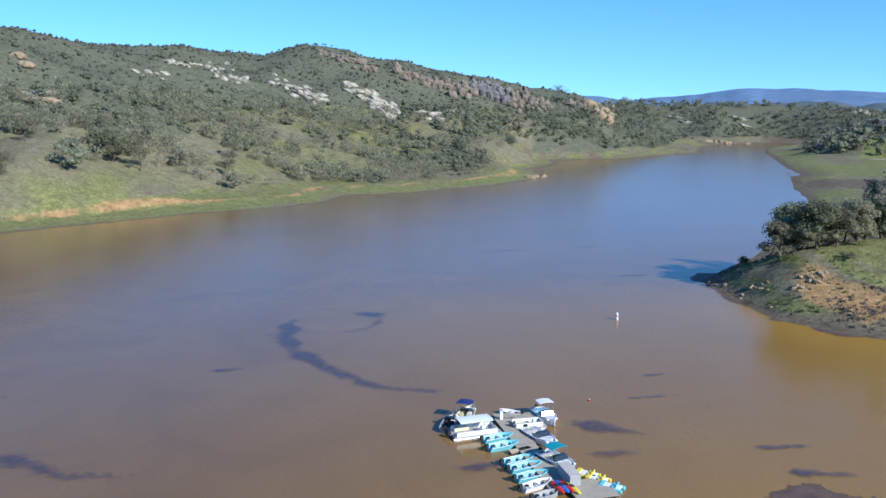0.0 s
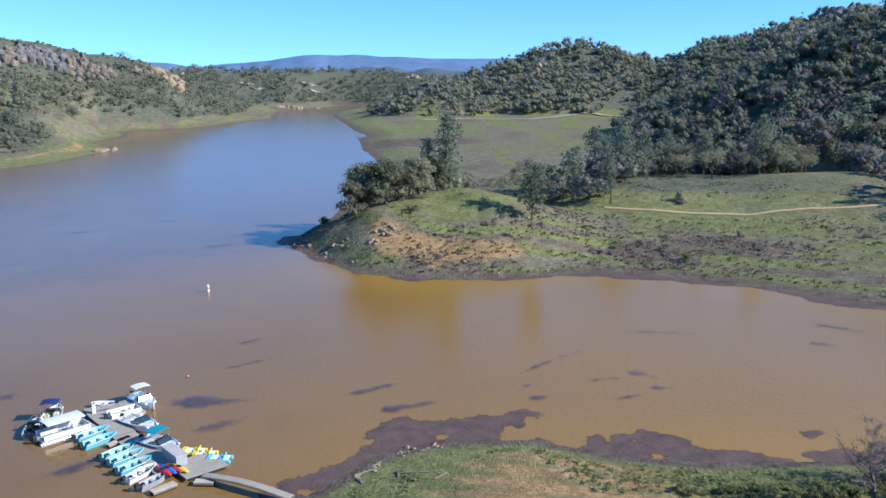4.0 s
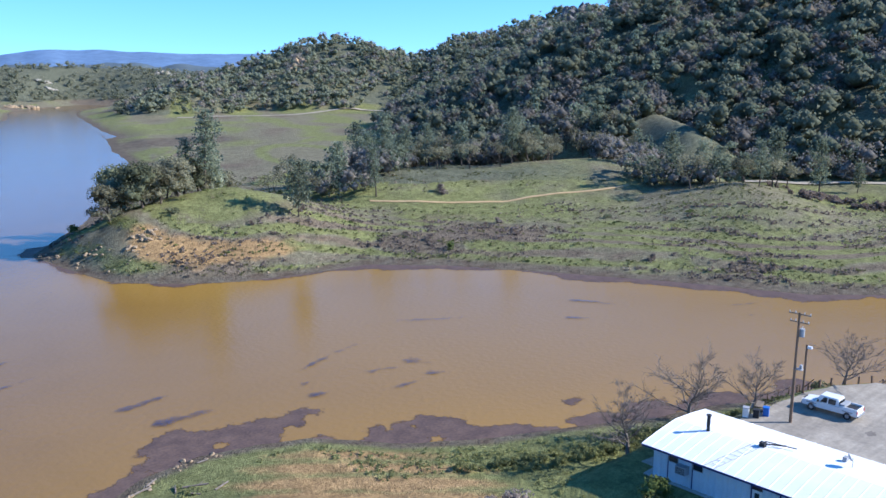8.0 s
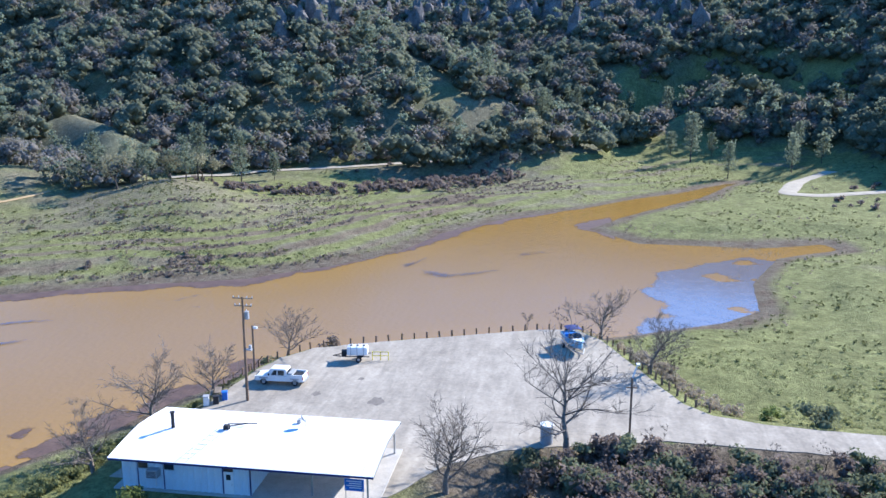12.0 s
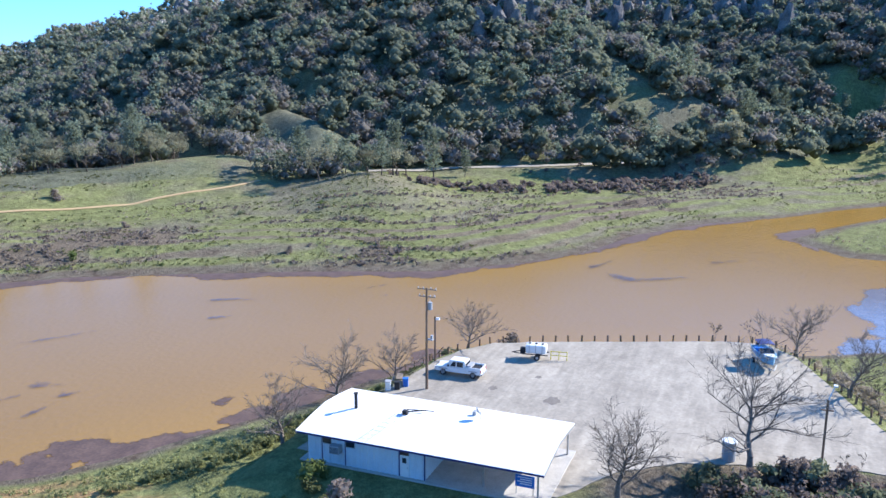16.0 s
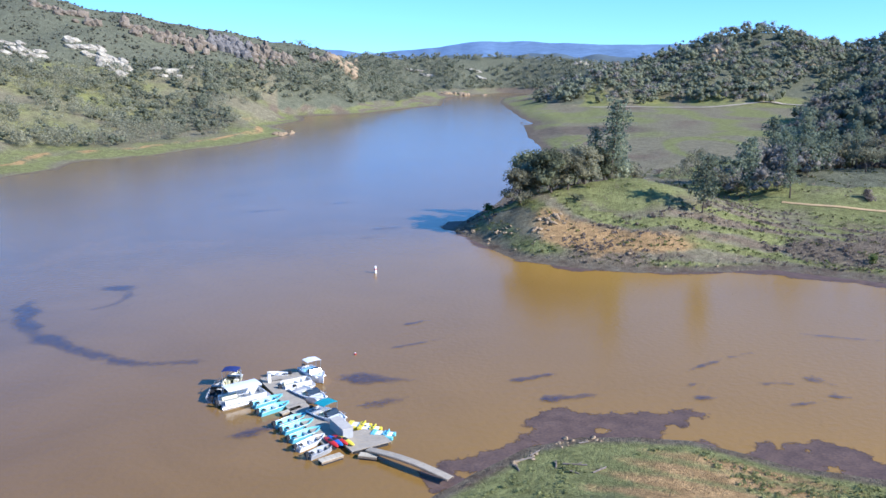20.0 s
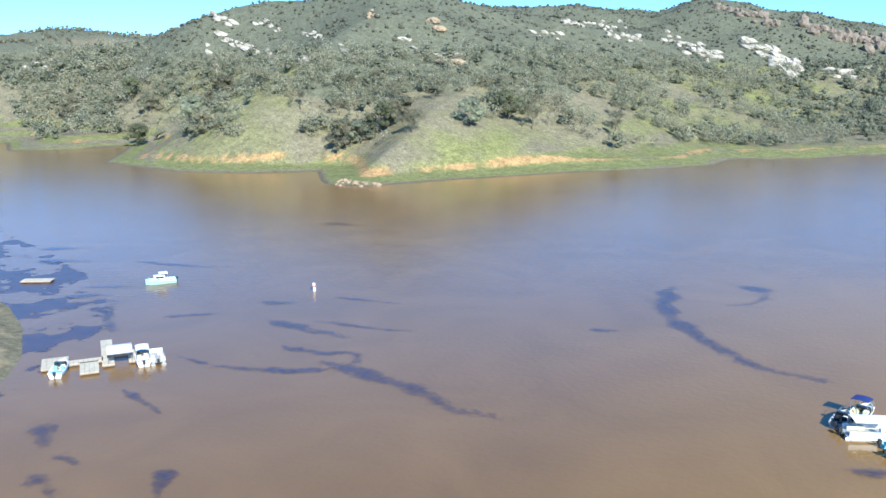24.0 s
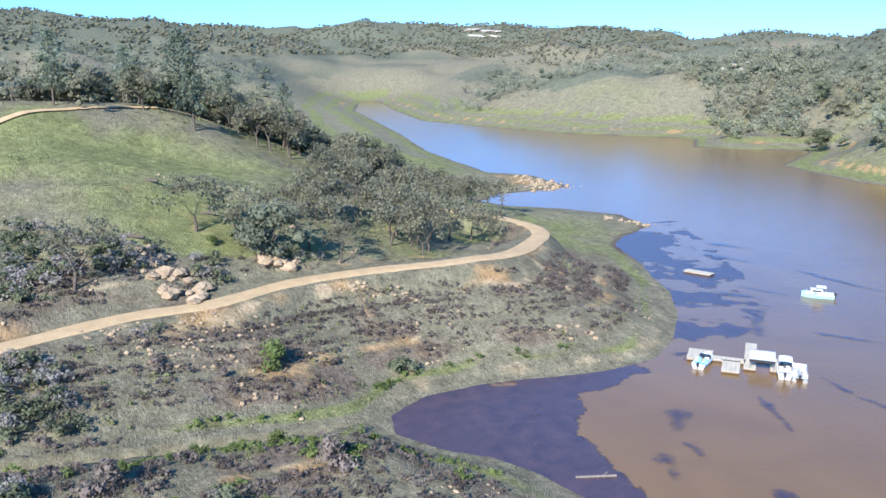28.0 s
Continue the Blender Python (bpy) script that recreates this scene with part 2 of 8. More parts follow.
def crest(az, el, dist):
    """A ridge point seen from the hover point: degrees left of +y, degrees above level, metres away."""
    a = radians(az)
    return (-math.sin(a) * dist, math.cos(a) * dist, 40 + dist * math.tan(radians(el)))


NEAR_BANK = [(-66, 41), (-45, 43), (-20, 50), (5, 62), (23, 72), (32, 77), (39, 78), (45, 76), (50, 73), (56, 65), (63, 60),
             (72, 55), (81, 50), (91, 46), (100, 41), (107, 34), (110, 27), (114, 18), (118, 7), (121, -1), (124, -8), (130, -18),
             (133, -24), (140, -31), (158, -33), (181, -42), (191, -57), (197, -56), (190, -40), (192, -15), (207, -4), (224, -12)]
INLET = [(261, -37), (287, -49), (300, -58), (294, -50), (273, -35), (259, -20), (236, -2), (220, 16), (200, 29), (175, 37),
         (161, 47), (148, 60), (139, 82), (134, 92), (126, 108), (118, 122), (107, 134), (95, 136), (81, 139), (72, 146),
         (63, 156), (61, 169), (60, 191), (69, 204), (84, 224), (101, 254), (151, 341), (164, 383), (175, 419), (193, 477), (212, 532)]
FAR_LAKE = [(204, 485), (235, 590), (278, 735), (293, 775), (315, 825), (380, 910), (360, 950), (290, 890), (248, 815),
            (215, 714), (162, 664), (141, 631), (82, 606), (77, 565), (52, 522), (57, 495), (55, 461), (22, 412), (2, 398), (-11, 380),
            (-42, 365), (-45, 342), (-63, 322), (-88, 302), (-125, 261), (-142, 238), (-158, 239), (-178, 266), (-197, 251), (-227, 244)]
LEFT_ARM = [(-275, 256), (-317, 313), (-331, 290), (-350, 269), (-390, 300), (-410, 285), (-447, 252), (-494, 237), (-577, 210),
            (-700, 230), (-889, 272), (-900, 255), (-720, 200), (-600, 180), (-480, 160), (-380, 140), (-297, 134), (-284, 146),
            (-252, 145), (-244, 114), (-234, 104), (-223, 108), (-213, 121), (-199, 131), (-182, 128), (-172, 114), (-164, 107), (-146, 102),
            (-125, 94), (-113, 86), (-103, 78), (-97, 70), (-95, 62), (-96, 52), (-96, 43), (-95, 35), (-91, 29), (-86, 28), (-80, 32), (-77, 36), (-72, 39)]
SHORE = np.array(NEAR_BANK + INLET + FAR_LAKE + LEFT_ARM, float)
LOT = np.array([(65, 40.5), (83, 38.7), (93, 37.4), (97.5, 35.8), (101.8, 32.8), (105.8, 24.4), (109.2, 16), (113.8, 5), (115, -0.8), (110.6, -4.4),
                (101, -8.2), (95, -10.5), (90, -12.6), (87.2, -15.2), (85.7, -20), (84.9, -26), (84.3, -40), (83, -80), (77, -80), (78.2, -40),
                (79.4, -23), (80.1, -10), (78, -2), (75.5, 6), (71.5, 11), (65, 15)], float)
LEFT_ROAD = np.array([(-96, -24), (-104, -10), (-110, 1), (-112.5, 11.6), (-119.5, 23.4), (-122.7, 36.4), (-123.8, 50.4), (-128, 62.3), (-139, 72.6), (-147, 78), (-156, 80), (-166, 77), (-178, 66)], float)
TRAIL = np.array([(141, 175), (147, 168), (157, 160), (170, 151.5), (184, 143.5), (194, 137.5), (202, 135)], float)
FOREST_ROAD = np.array([(243, 122), (262, 98), (278, 74), (294, 54), (306, 38), (330, 12), (362, -14), (392, -38), (404, -56), (398, -80), (372, -104)], float)
EAST_ROAD = np.array([(268, -104), (262, -84), (260, -64), (272, -66), (288, -73), (300, -85)], float)


GULLY = np.array([(-91, 28), (-88, 20), (-86, 11), (-84.5, 3), (-83, -6), (-82, -18), (-82, -34)], float)


def line_distance(x, y, pts, closed=False):
    q = np.vstack([pts, pts[:1]]) if closed else pts
    best = np.full(x.shape, 1e9)
    for (x0, y0), (x1, y1) in zip(q[:-1], q[1:]):
        dx, dy = x1 - x0, y1 - y0
        t = np.clip(((x - x0) * dx + (y - y0) * dy) / (dx * dx + dy * dy + 1e-9), 0, 1)
        best = np.minimum(best, (x - x0 - t * dx) ** 2 + (y - y0 - t * dy) ** 2)
    return np.sqrt(best)


def inside(x, y, pts):
    odd = np.zeros(x.shape, bool)
    for (x0, y0), (x1, y1) in zip(pts, np.roll(pts, -1, 0)):
        if y0 != y1:
            odd ^= ((y0 > y) != (y1 > y)) & (x < (x1 - x0) * (y - y0) / (y1 - y0) + x0)
    return odd


# ridges: crest line, steepness of the flanks, width of the rounded top
RIDGES = []


def ridge(points, slope, top):
    RIDGES.append((points, slope, top))


ridge([crest(24, 3.6, 760), crest(20, 3.25, 780), crest(14.4, 3.05, 800), crest(11.2, 3.1, 800), crest(8.2, 3.45, 800), crest(5, 2.8, 810), crest(2, 2.35, 830),
       crest(-2, 1.9, 840), crest(-5.4, 1.2, 830), crest(-9.5, 0.4, 820), crest(-11.5, -0.2, 810), crest(-13.5, -1.6, 800)], 0.31, 22)
ridge([crest(48, 1.2, 580), crest(44, 1.8, 560), crest(42, 2.2, 550), crest(40, 3.2, 540), crest(38.5, 3.8, 540), crest(36.5, 4.4, 540), crest(33, 4.7, 535), crest(30, 4.8, 540), crest(27, 4.3, 560),
       crest(23, 3.1, 600), crest(19, 2.4, 600), crest(14, 1.4, 600)], 0.43, 26)
ridge([crest(24, 0.2, 500), crest(24.2, -1.5, 430), crest(26, -3.2, 345), crest(29, -5.7, 285)], 0.38, 10)
ridge([crest(24.2, -1.5, 430), crest(20.9, -1.85, 430), crest(18.7, -2.25, 422), crest(15.1, -3.9, 405), crest(11.2, -5.1, 388)], 0.38, 9)
ridge([crest(33, 0.0, 430), crest(35.8, -2.0, 365), crest(37.5, -3.6, 330), crest(39.5, -5.6, 300)], 0.38, 10)
ridge([crest(12.5, -0.6, 560), crest(11.6, -1.5, 520), crest(9, -2.8, 480), crest(5.9, -4.5, 438)], 0.36, 10)
ridge([crest(-2, -1.3, 620), crest(-3, -2.8, 545), crest(-4.5, -4.1, 485)], 0.25, 20)
ridge([crest(112, 3.2, 1400), crest(100, 3.1, 1700), crest(94.5, 2.95, 1750), crest(90, 2.6, 1750), crest(84, 2.2, 1750), crest(80, 2.2, 1750), crest(77, 2.25, 1750), crest(73.8, 2.6, 1720), crest(71, 2.4, 1750), crest(66.5, 2.55, 1750),
       crest(63, 2.3, 1750), crest(58, 2.15, 1750), crest(55.3, 2.0, 1700), crest(53.6, 1.3, 1650), crest(50.5, 1.6, 1600), crest(48.6, 1.9, 1600), crest(46, 1.5, 1500), crest(38, 1.3, 1400)], 0.34, 40)
ridge([crest(69.5, -2.4, 590), crest(65.6, -1.75, 605), crest(62, -1.2, 615), crest(58.4, -0.45, 628), crest(56.5, -1.0, 620), crest(54.5, -2.0, 595), crest(52.5, -3.2, 570)], 0.24, 14)
ridge([crest(60.5, 2.1, 1350), crest(59, 2.05, 1200), crest(60.8, 1.5, 1120), crest(63, 0.8, 1040), crest(65.5, 0.0, 980), crest(67.5, -0.5, 930)], 0.34, 22)
ridge([crest(59, 2.0, 1200), crest(57.2, 1.2, 1080), crest(57, 0.3, 960), crest(57.5, -0.5, 860)], 0.34, 18)
ridge([crest(55.2, 1.6, 1350), crest(53.5, 1.3, 1250), crest(51, 1.55, 1250), crest(48.5, 1.6, 1250), crest(46, 1.6, 1200)], 0.34, 22)
ridge([crest(51, 1.4, 1250), crest(52, 0.5, 1080), crest(53, -0.1, 940)], 0.32, 18)
ridge([crest(48, 1.2, 580), crest(50.8, 0.35, 610), crest(53.4, -0.1, 650), crest(56.4, -0.6, 705)], 0.38, 14)
ridge([crest(100, 1.4, 900), crest(95, 1.9, 1000), crest(90, 2.3, 1080), crest(87.2, 2.5, 1120), crest(84, 2.1, 1150), crest(81, 1.5, 1200), crest(77, 1.3, 1300), crest(72, 1.3, 1350), crest(68, 1.2, 1400)], 0.30, 24)
ridge([crest(87.2, 2.4, 1120), crest(85.5, 1.0, 960), crest(84.5, -0.2, 830)], 0.30, 16)
ridge([crest(94, 1.8, 1000), crest(92, 0.5, 860), crest(91, -0.6, 760)], 0.30, 16)
ridge([crest(75, 1.2, 1320), crest(74.5, 0.5, 1180)], 0.24, 20)
ridge([crest(70, 1.1, 1360), crest(69.5, 0.5, 1230)], 0.24, 20)
ridge([crest(84, 0.1, 1150), crest(74, 0.15, 1200), crest(64, 0.0, 1150)], 0.11, 60)
ridge([crest(125, -0.5, 150), crest(108, -1.4, 165), crest(96, -2.0, 178), crest(87.5, -2.8, 198), crest(83, -3.4, 206), crest(79, -4.4, 210), crest(75, -5.7, 212), crest(70, -7.2, 208), crest(66, -8.6, 198)], 0.40, 12)
ridge([(-100, -24, 9.8), (-112, 12, 9.8), (-122, 34, 9.8), (-124, 50, 9.6), (-128, 62, 9.2), (-139, 72, 8.6), (-153, 78, 8.0)], 0.32, 8)
ridge([crest(-20, -9.8, 188), crest(-23.5, -8.9, 194), crest(-26.5, -8.1, 200), crest(-29.3, -7.7, 203), crest(-31.6, -8.0, 200), crest(-34, -9.4, 194)], 0.44, 5)
ridge([crest(-9.5, -0.1, 1150), crest(-12.5, 0.05, 1150), crest(-14.5, -0.1, 1160), crest(-17, -0.1, 1150), crest(-19.5, 0.1, 1140), crest(-22.7, -0.1, 1120), crest(-25.5, -0.4, 1100), crest(-29, -0.5, 1050), crest(-33, -0.4, 1050)], 0.34, 25)
ridge([crest(-22.2, -2.2, 720), crest(-24.2, -1.4, 740), crest(-26.5, -1.0, 760), crest(-29.5, -0.9, 800), crest(-31.9, -0.5, 830), crest(-33.3, 0.5, 850), crest(-35.1, 1.3, 860), crest(-37.6, 1.25, 870), crest(-41.3, 0.45, 890), crest(-44, 0.75, 900),
       crest(-47, 1.95, 900), crest(-51, 3.0, 900), crest(-52.6, 3.75, 900), crest(-54.4, 3.1, 900)], 0.42, 16)
ridge([crest(-37.6, 1.0, 860), crest(-36.5, -1.2, 780), crest(-35.5, -2.4, 730)], 0.40, 12)
ridge([crest(-48, 1.6, 880), crest(-46.5, -0.6, 760), crest(-46, -2.4, 680)], 0.36, 14)
ridge([crest(-54, 2.0, 545), crest(-57, 3.3, 525), crest(-62, 4.8, 490), crest(-68, 4.4, 450), crest(-72, 3.2, 420), crest(-76, 1.2, 390), crest(-81, -1.4, 355), crest(-86, -3.6, 325)], 0.46, 14)
ridge([crest(-66.5, 6.0, 760), crest(-74, 6.6, 740), crest(-82, 6.8, 700), crest(-92, 6.6, 680), crest(-104, 6.4, 620), crest(-120, 6.2, 580)], 0.38, 30)
ridge([crest(-50.5, -5.3, 300), crest(-54, -4.4, 306), crest(-57.8, -3.0, 308), crest(-59.6, -4.0, 294), crest(-61.2, -5.9, 276)], 0.72, 2)
ridge([(212, 108, 7.8), (200, 99, 6.8), (190, 95, 4.8)], 0.26, 6)
ridge([(163, 188, 8.6), (182, 177, 7.6), (201, 168, 9.8), (214, 158, 10.4), (226, 149, 8.6)], 0.27, 8)
ridge([crest(-92, -2.2, 410), crest(-96, -4.0, 370), crest(-98, -5.4, 335)], 0.35, 10)
ridge([crest(-38, -7.4, 262), crest(-44, -6.9, 262), crest(-49, -7.2, 258), crest(-53, -7.5, 262)], 0.30, 14)


def land(x, y):
    """Ground height, and the distance inland (negative under water)."""
    x, y = np.asarray(x, float), np.asarray(y, float)
    d = line_distance(x, y, SHORE, True)
    d = np.where(inside(x, y, SHORE), -d, d)
    r = np.hypot(x, y)
    d = d + rough(x, y, 14, 4, 5) * np.clip(np.abs(d) * 0.4, 0.9, 1.8)
    d = d + 2.6 * rough(x, y, 70, 3, 6) * np.clip((y - 225) / 40, 0, 1) * np.clip((x - 60) / 20, 0, 1)
    dry = line_distance(x, y, GULLY) + 1.5
    d = np.where((d > 0) & (x < -60) & (y < 60), np.minimum(d, np.maximum(dry, 0.3)), d)
    hills = np.full(x.shape, 2.0)
    for pts, slope, top in RIDGES:
        best = np.full(x.shape, -50.0)
        for (x0, y0, z0), (x1, y1, z1) in zip(pts[:-1], pts[1:]):
            dx, dy = x1 - x0, y1 - y0
            t = np.clip(((x - x0) * dx + (y - y0) * dy) / (dx * dx + dy * dy), 0, 1)
            q = np.hypot(x - x0 - t * dx, y - y0 - t * dy)
            best = np.maximum(best, z0 + t * (z1 - z0) - slope * (np.sqrt(q * q + top * top) - top))
        k = 0.25
        m = np.maximum(hills, best)
        hills = m + np.log1p(np.exp(-np.abs(hills - best) * k)) / k * 0.35
    wild = np.clip((hills - 6) / 30, 0, 1)
    gully = -np.abs(rough(x, y, 95, 4, 21)) * 15 + 3.0
    hills = hills + wild * gully * np.clip(r / 500, 0.25, 1.0) + rough(x, y, 9, 3, 31) * 0.35
    # what the banks allow: a beach, old waterlines as steps, then the slope behind
    bank = np.where(d < 0, d * 0.16, 0.10 * np.minimum(d, 12) + 0.2 * np.clip(d - 12, 0, 30) + 0.45 * np.clip(d - 42, 0, None))
    tip = np.clip(1.3 - np.hypot((x - 84) / 1.25, y - 178) / 32, 0, 1)
    bank = bank + tip * 0.70 * np.clip(d - 2, 0, 15)
    north = np.clip((y - 205) / 20, 0, 1) * np.clip((150 - x) / 40, 0, 1) * np.clip((46 - np.degrees(np.arctan2(-x, y))) / 5, 0, 1)
    cut = np.clip((d - 15 - 4 * rough(x, y, 45, 2, 14)) / 3, 0, 1)
    bank = bank * (1 - north) + north * (np.where(d < 0, d * 0.16, 0.10 * np.minimum(d, 14) + 0.58 * np.clip(d - 15, 0, None)) + 1.6 * cut * cut * (3 - 2 * cut))
    east = np.clip((x - 62) / 10, 0, 1) * np.clip((330 - r) / 30, 0, 1) * np.clip((d - 4) / 4, 0, 1) * np.clip((75 - d) / 15, 0, 1) * (r > 110)
    rung = (bank + 0.35 * rough(x, y, 45, 3, 15)) / 0.75
    stair = (np.floor(rung) + np.clip((rung - np.floor(rung) - 0.55) / 0.45, 0, 1)) * 0.75
    bank = bank * (1 - east * 0.85) + (stair - 0.35 * rough(x, y, 45, 3, 15)) * east * 0.85
    left = np.clip((-x - 60) / 20, 0, 1) * np.clip((170 - r) / 15, 0, 1)
    terrace = 0.36 * d - 0.6 + 0.22 * np.sin(d * 0.75 + rough(x, y, 30, 2, 8) * 2.5) + rough(x, y, 6, 3, 12) * 0.3 + 4.5 * np.clip((26 - y) / 40, 0, 1) * np.clip(1.4 - d / 30, 0, 1)
    bank = np.where(d > 2, bank * (1 - left) + left * np.clip(terrace, 0.2 + d * 0.03, None), bank)
    flats = np.clip((d - 30) / 60, 0, 1) * 1.2
    k = 2.2 * np.clip((bank - 2) / 4, 0.04, 1) * np.clip(r / 200, 0.2, 1)
    z = np.minimum(hills + flats, bank) - k * np.log1p(np.exp(-np.abs(hills + flats - bank) / k))
    z = np.maximum(z, -4.0)
    # the near mound and the graded lot with its drive
    near = (d > 0) & (r < 130) & (x > -70)
    z = np.where(near, np.minimum(z, 3.6 + rough(x, y, 25, 3, 3) * 0.5), z)
    dl = line_distance(x, y, LOT, True)
    f = np.where(inside(x, y, LOT), 1.0, np.clip(1 - dl / 5.0, 0, 1))
    f = f * f * (3 - 2 * f)
    z = np.where(d > -1, z * (1 - f) + 3.45 * f, z)
    pad = np.clip(1 - np.maximum(np.maximum(60 - x, x - 78), np.maximum(12 - y, y - 41)) / 4, 0, 1)
    z = z * (1 - pad) + 3.45 * pad
    df = np.minimum(line_distance(x, y, FOREST_ROAD), line_distance(x, y, EAST_ROAD))
    ff = np.clip(1 - (df - 4) / 16.0, 0, 1)
    z = z * (1 - ff) + np.minimum(z, 5.5 + 0 * z) * ff
    dr = line_distance(x, y, LEFT_ROAD)
    fr = np.clip(1 - (dr - 2.4) / 4.0, 0, 1)
    z = z * (1 - fr) + (9.8 - 1.8 * np.clip((y - 55) / 25, 0, 1)) * fr
    return z, d


def grid_mesh(name, co, faces):
    me = bpy.data.meshes.new(name)
    me.vertices.add(len(co))
    me.vertices.foreach_set("co", np.asarray(co, np.float32).ravel())
    k = faces.shape[1]
    me.loops.add(faces.size)
    me.polygons.add(len(faces))
    me.loops.foreach_set("vertex_index", faces.astype(np.int32).ravel())
    me.polygons.foreach_set("loop_start", np.arange(0, faces.size, k, dtype=np.int32))
    me.update(calc_edges=True)
    return me


def sheet(radii, angles):
    """A ground sheet whose cells grow with the distance; angles in degrees left of +y."""
    a = np.radians(angles)
    X, Y = -np.sin(a)[None, :] * radii[:, None], np.cos(a)[None, :] * radii[:, None]
    nr, na = X.shape
    i = np.arange(nr - 1)[:, None] * na + np.arange(na)[None, :]
    j = np.arange(nr - 1)[:, None] * na + (np.arange(na)[None, :] + 1) % na
    return X.ravel(), Y.ravel(), np.stack([i, i + na, j + na, j], -1).reshape(-1, 4)[:, ::-1]


radii = np.concatenate([[0.001], 5 * 1.03 ** np.arange(0, 80), 52 * 1.0085 ** np.arange(0, 228), 358 * 1.0165 ** np.arange(0, 156)])
angles = np.concatenate([np.arange(-120, 116, 0.48), np.arange(116, 240, 2.0)])
GX, GY, GF = sheet(radii, angles)
GZ, GD = land(GX, GY)
ground_me = grid_mesh("ground", np.stack([GX, GY, GZ], 1), GF)
ground_me.polygons.foreach_set("use_smooth", np.ones(len(GF), bool))
ground_ob = tagged(new("ground", ground_me), "grassy hills, drawdown banks and flats round a reservoir", "ground", kind="structure")
ground_me.materials.append(GROUND)


RELIEF = GZ.reshape(len(radii), len(angles))


def ground(x, y):
    """Height of the ground sheet at a point."""
    q, a = math.hypot(x, y), math.degrees(math.atan2(-x, y))
    a = a + 360 if a < angles[0] else a
    i = min(max(int(np.searchsorted(radii, q)) - 1, 0), len(radii) - 2)
    j = min(max(int(np.searchsorted(angles, a)) - 1, 0), len(angles) - 2)
    u, v = (q - radii[i]) / (radii[i + 1] - radii[i]), (a - angles[j]) / (angles[j + 1] - angles[j])
    return float((1 - u) * ((1 - v) * RELIEF[i, j] + v * RELIEF[i, j + 1]) + u * ((1 - v) * RELIEF[i + 1, j] + v * RELIEF[i + 1, j + 1]))


def terrace_band(x, y, d):
    """Distance up the left bank, wavering as its old waterlines do."""
    return d + 1.6 * rough(x, y, 12, 3, 42) + 1.4 * rough(x, y, 40, 4, 41)


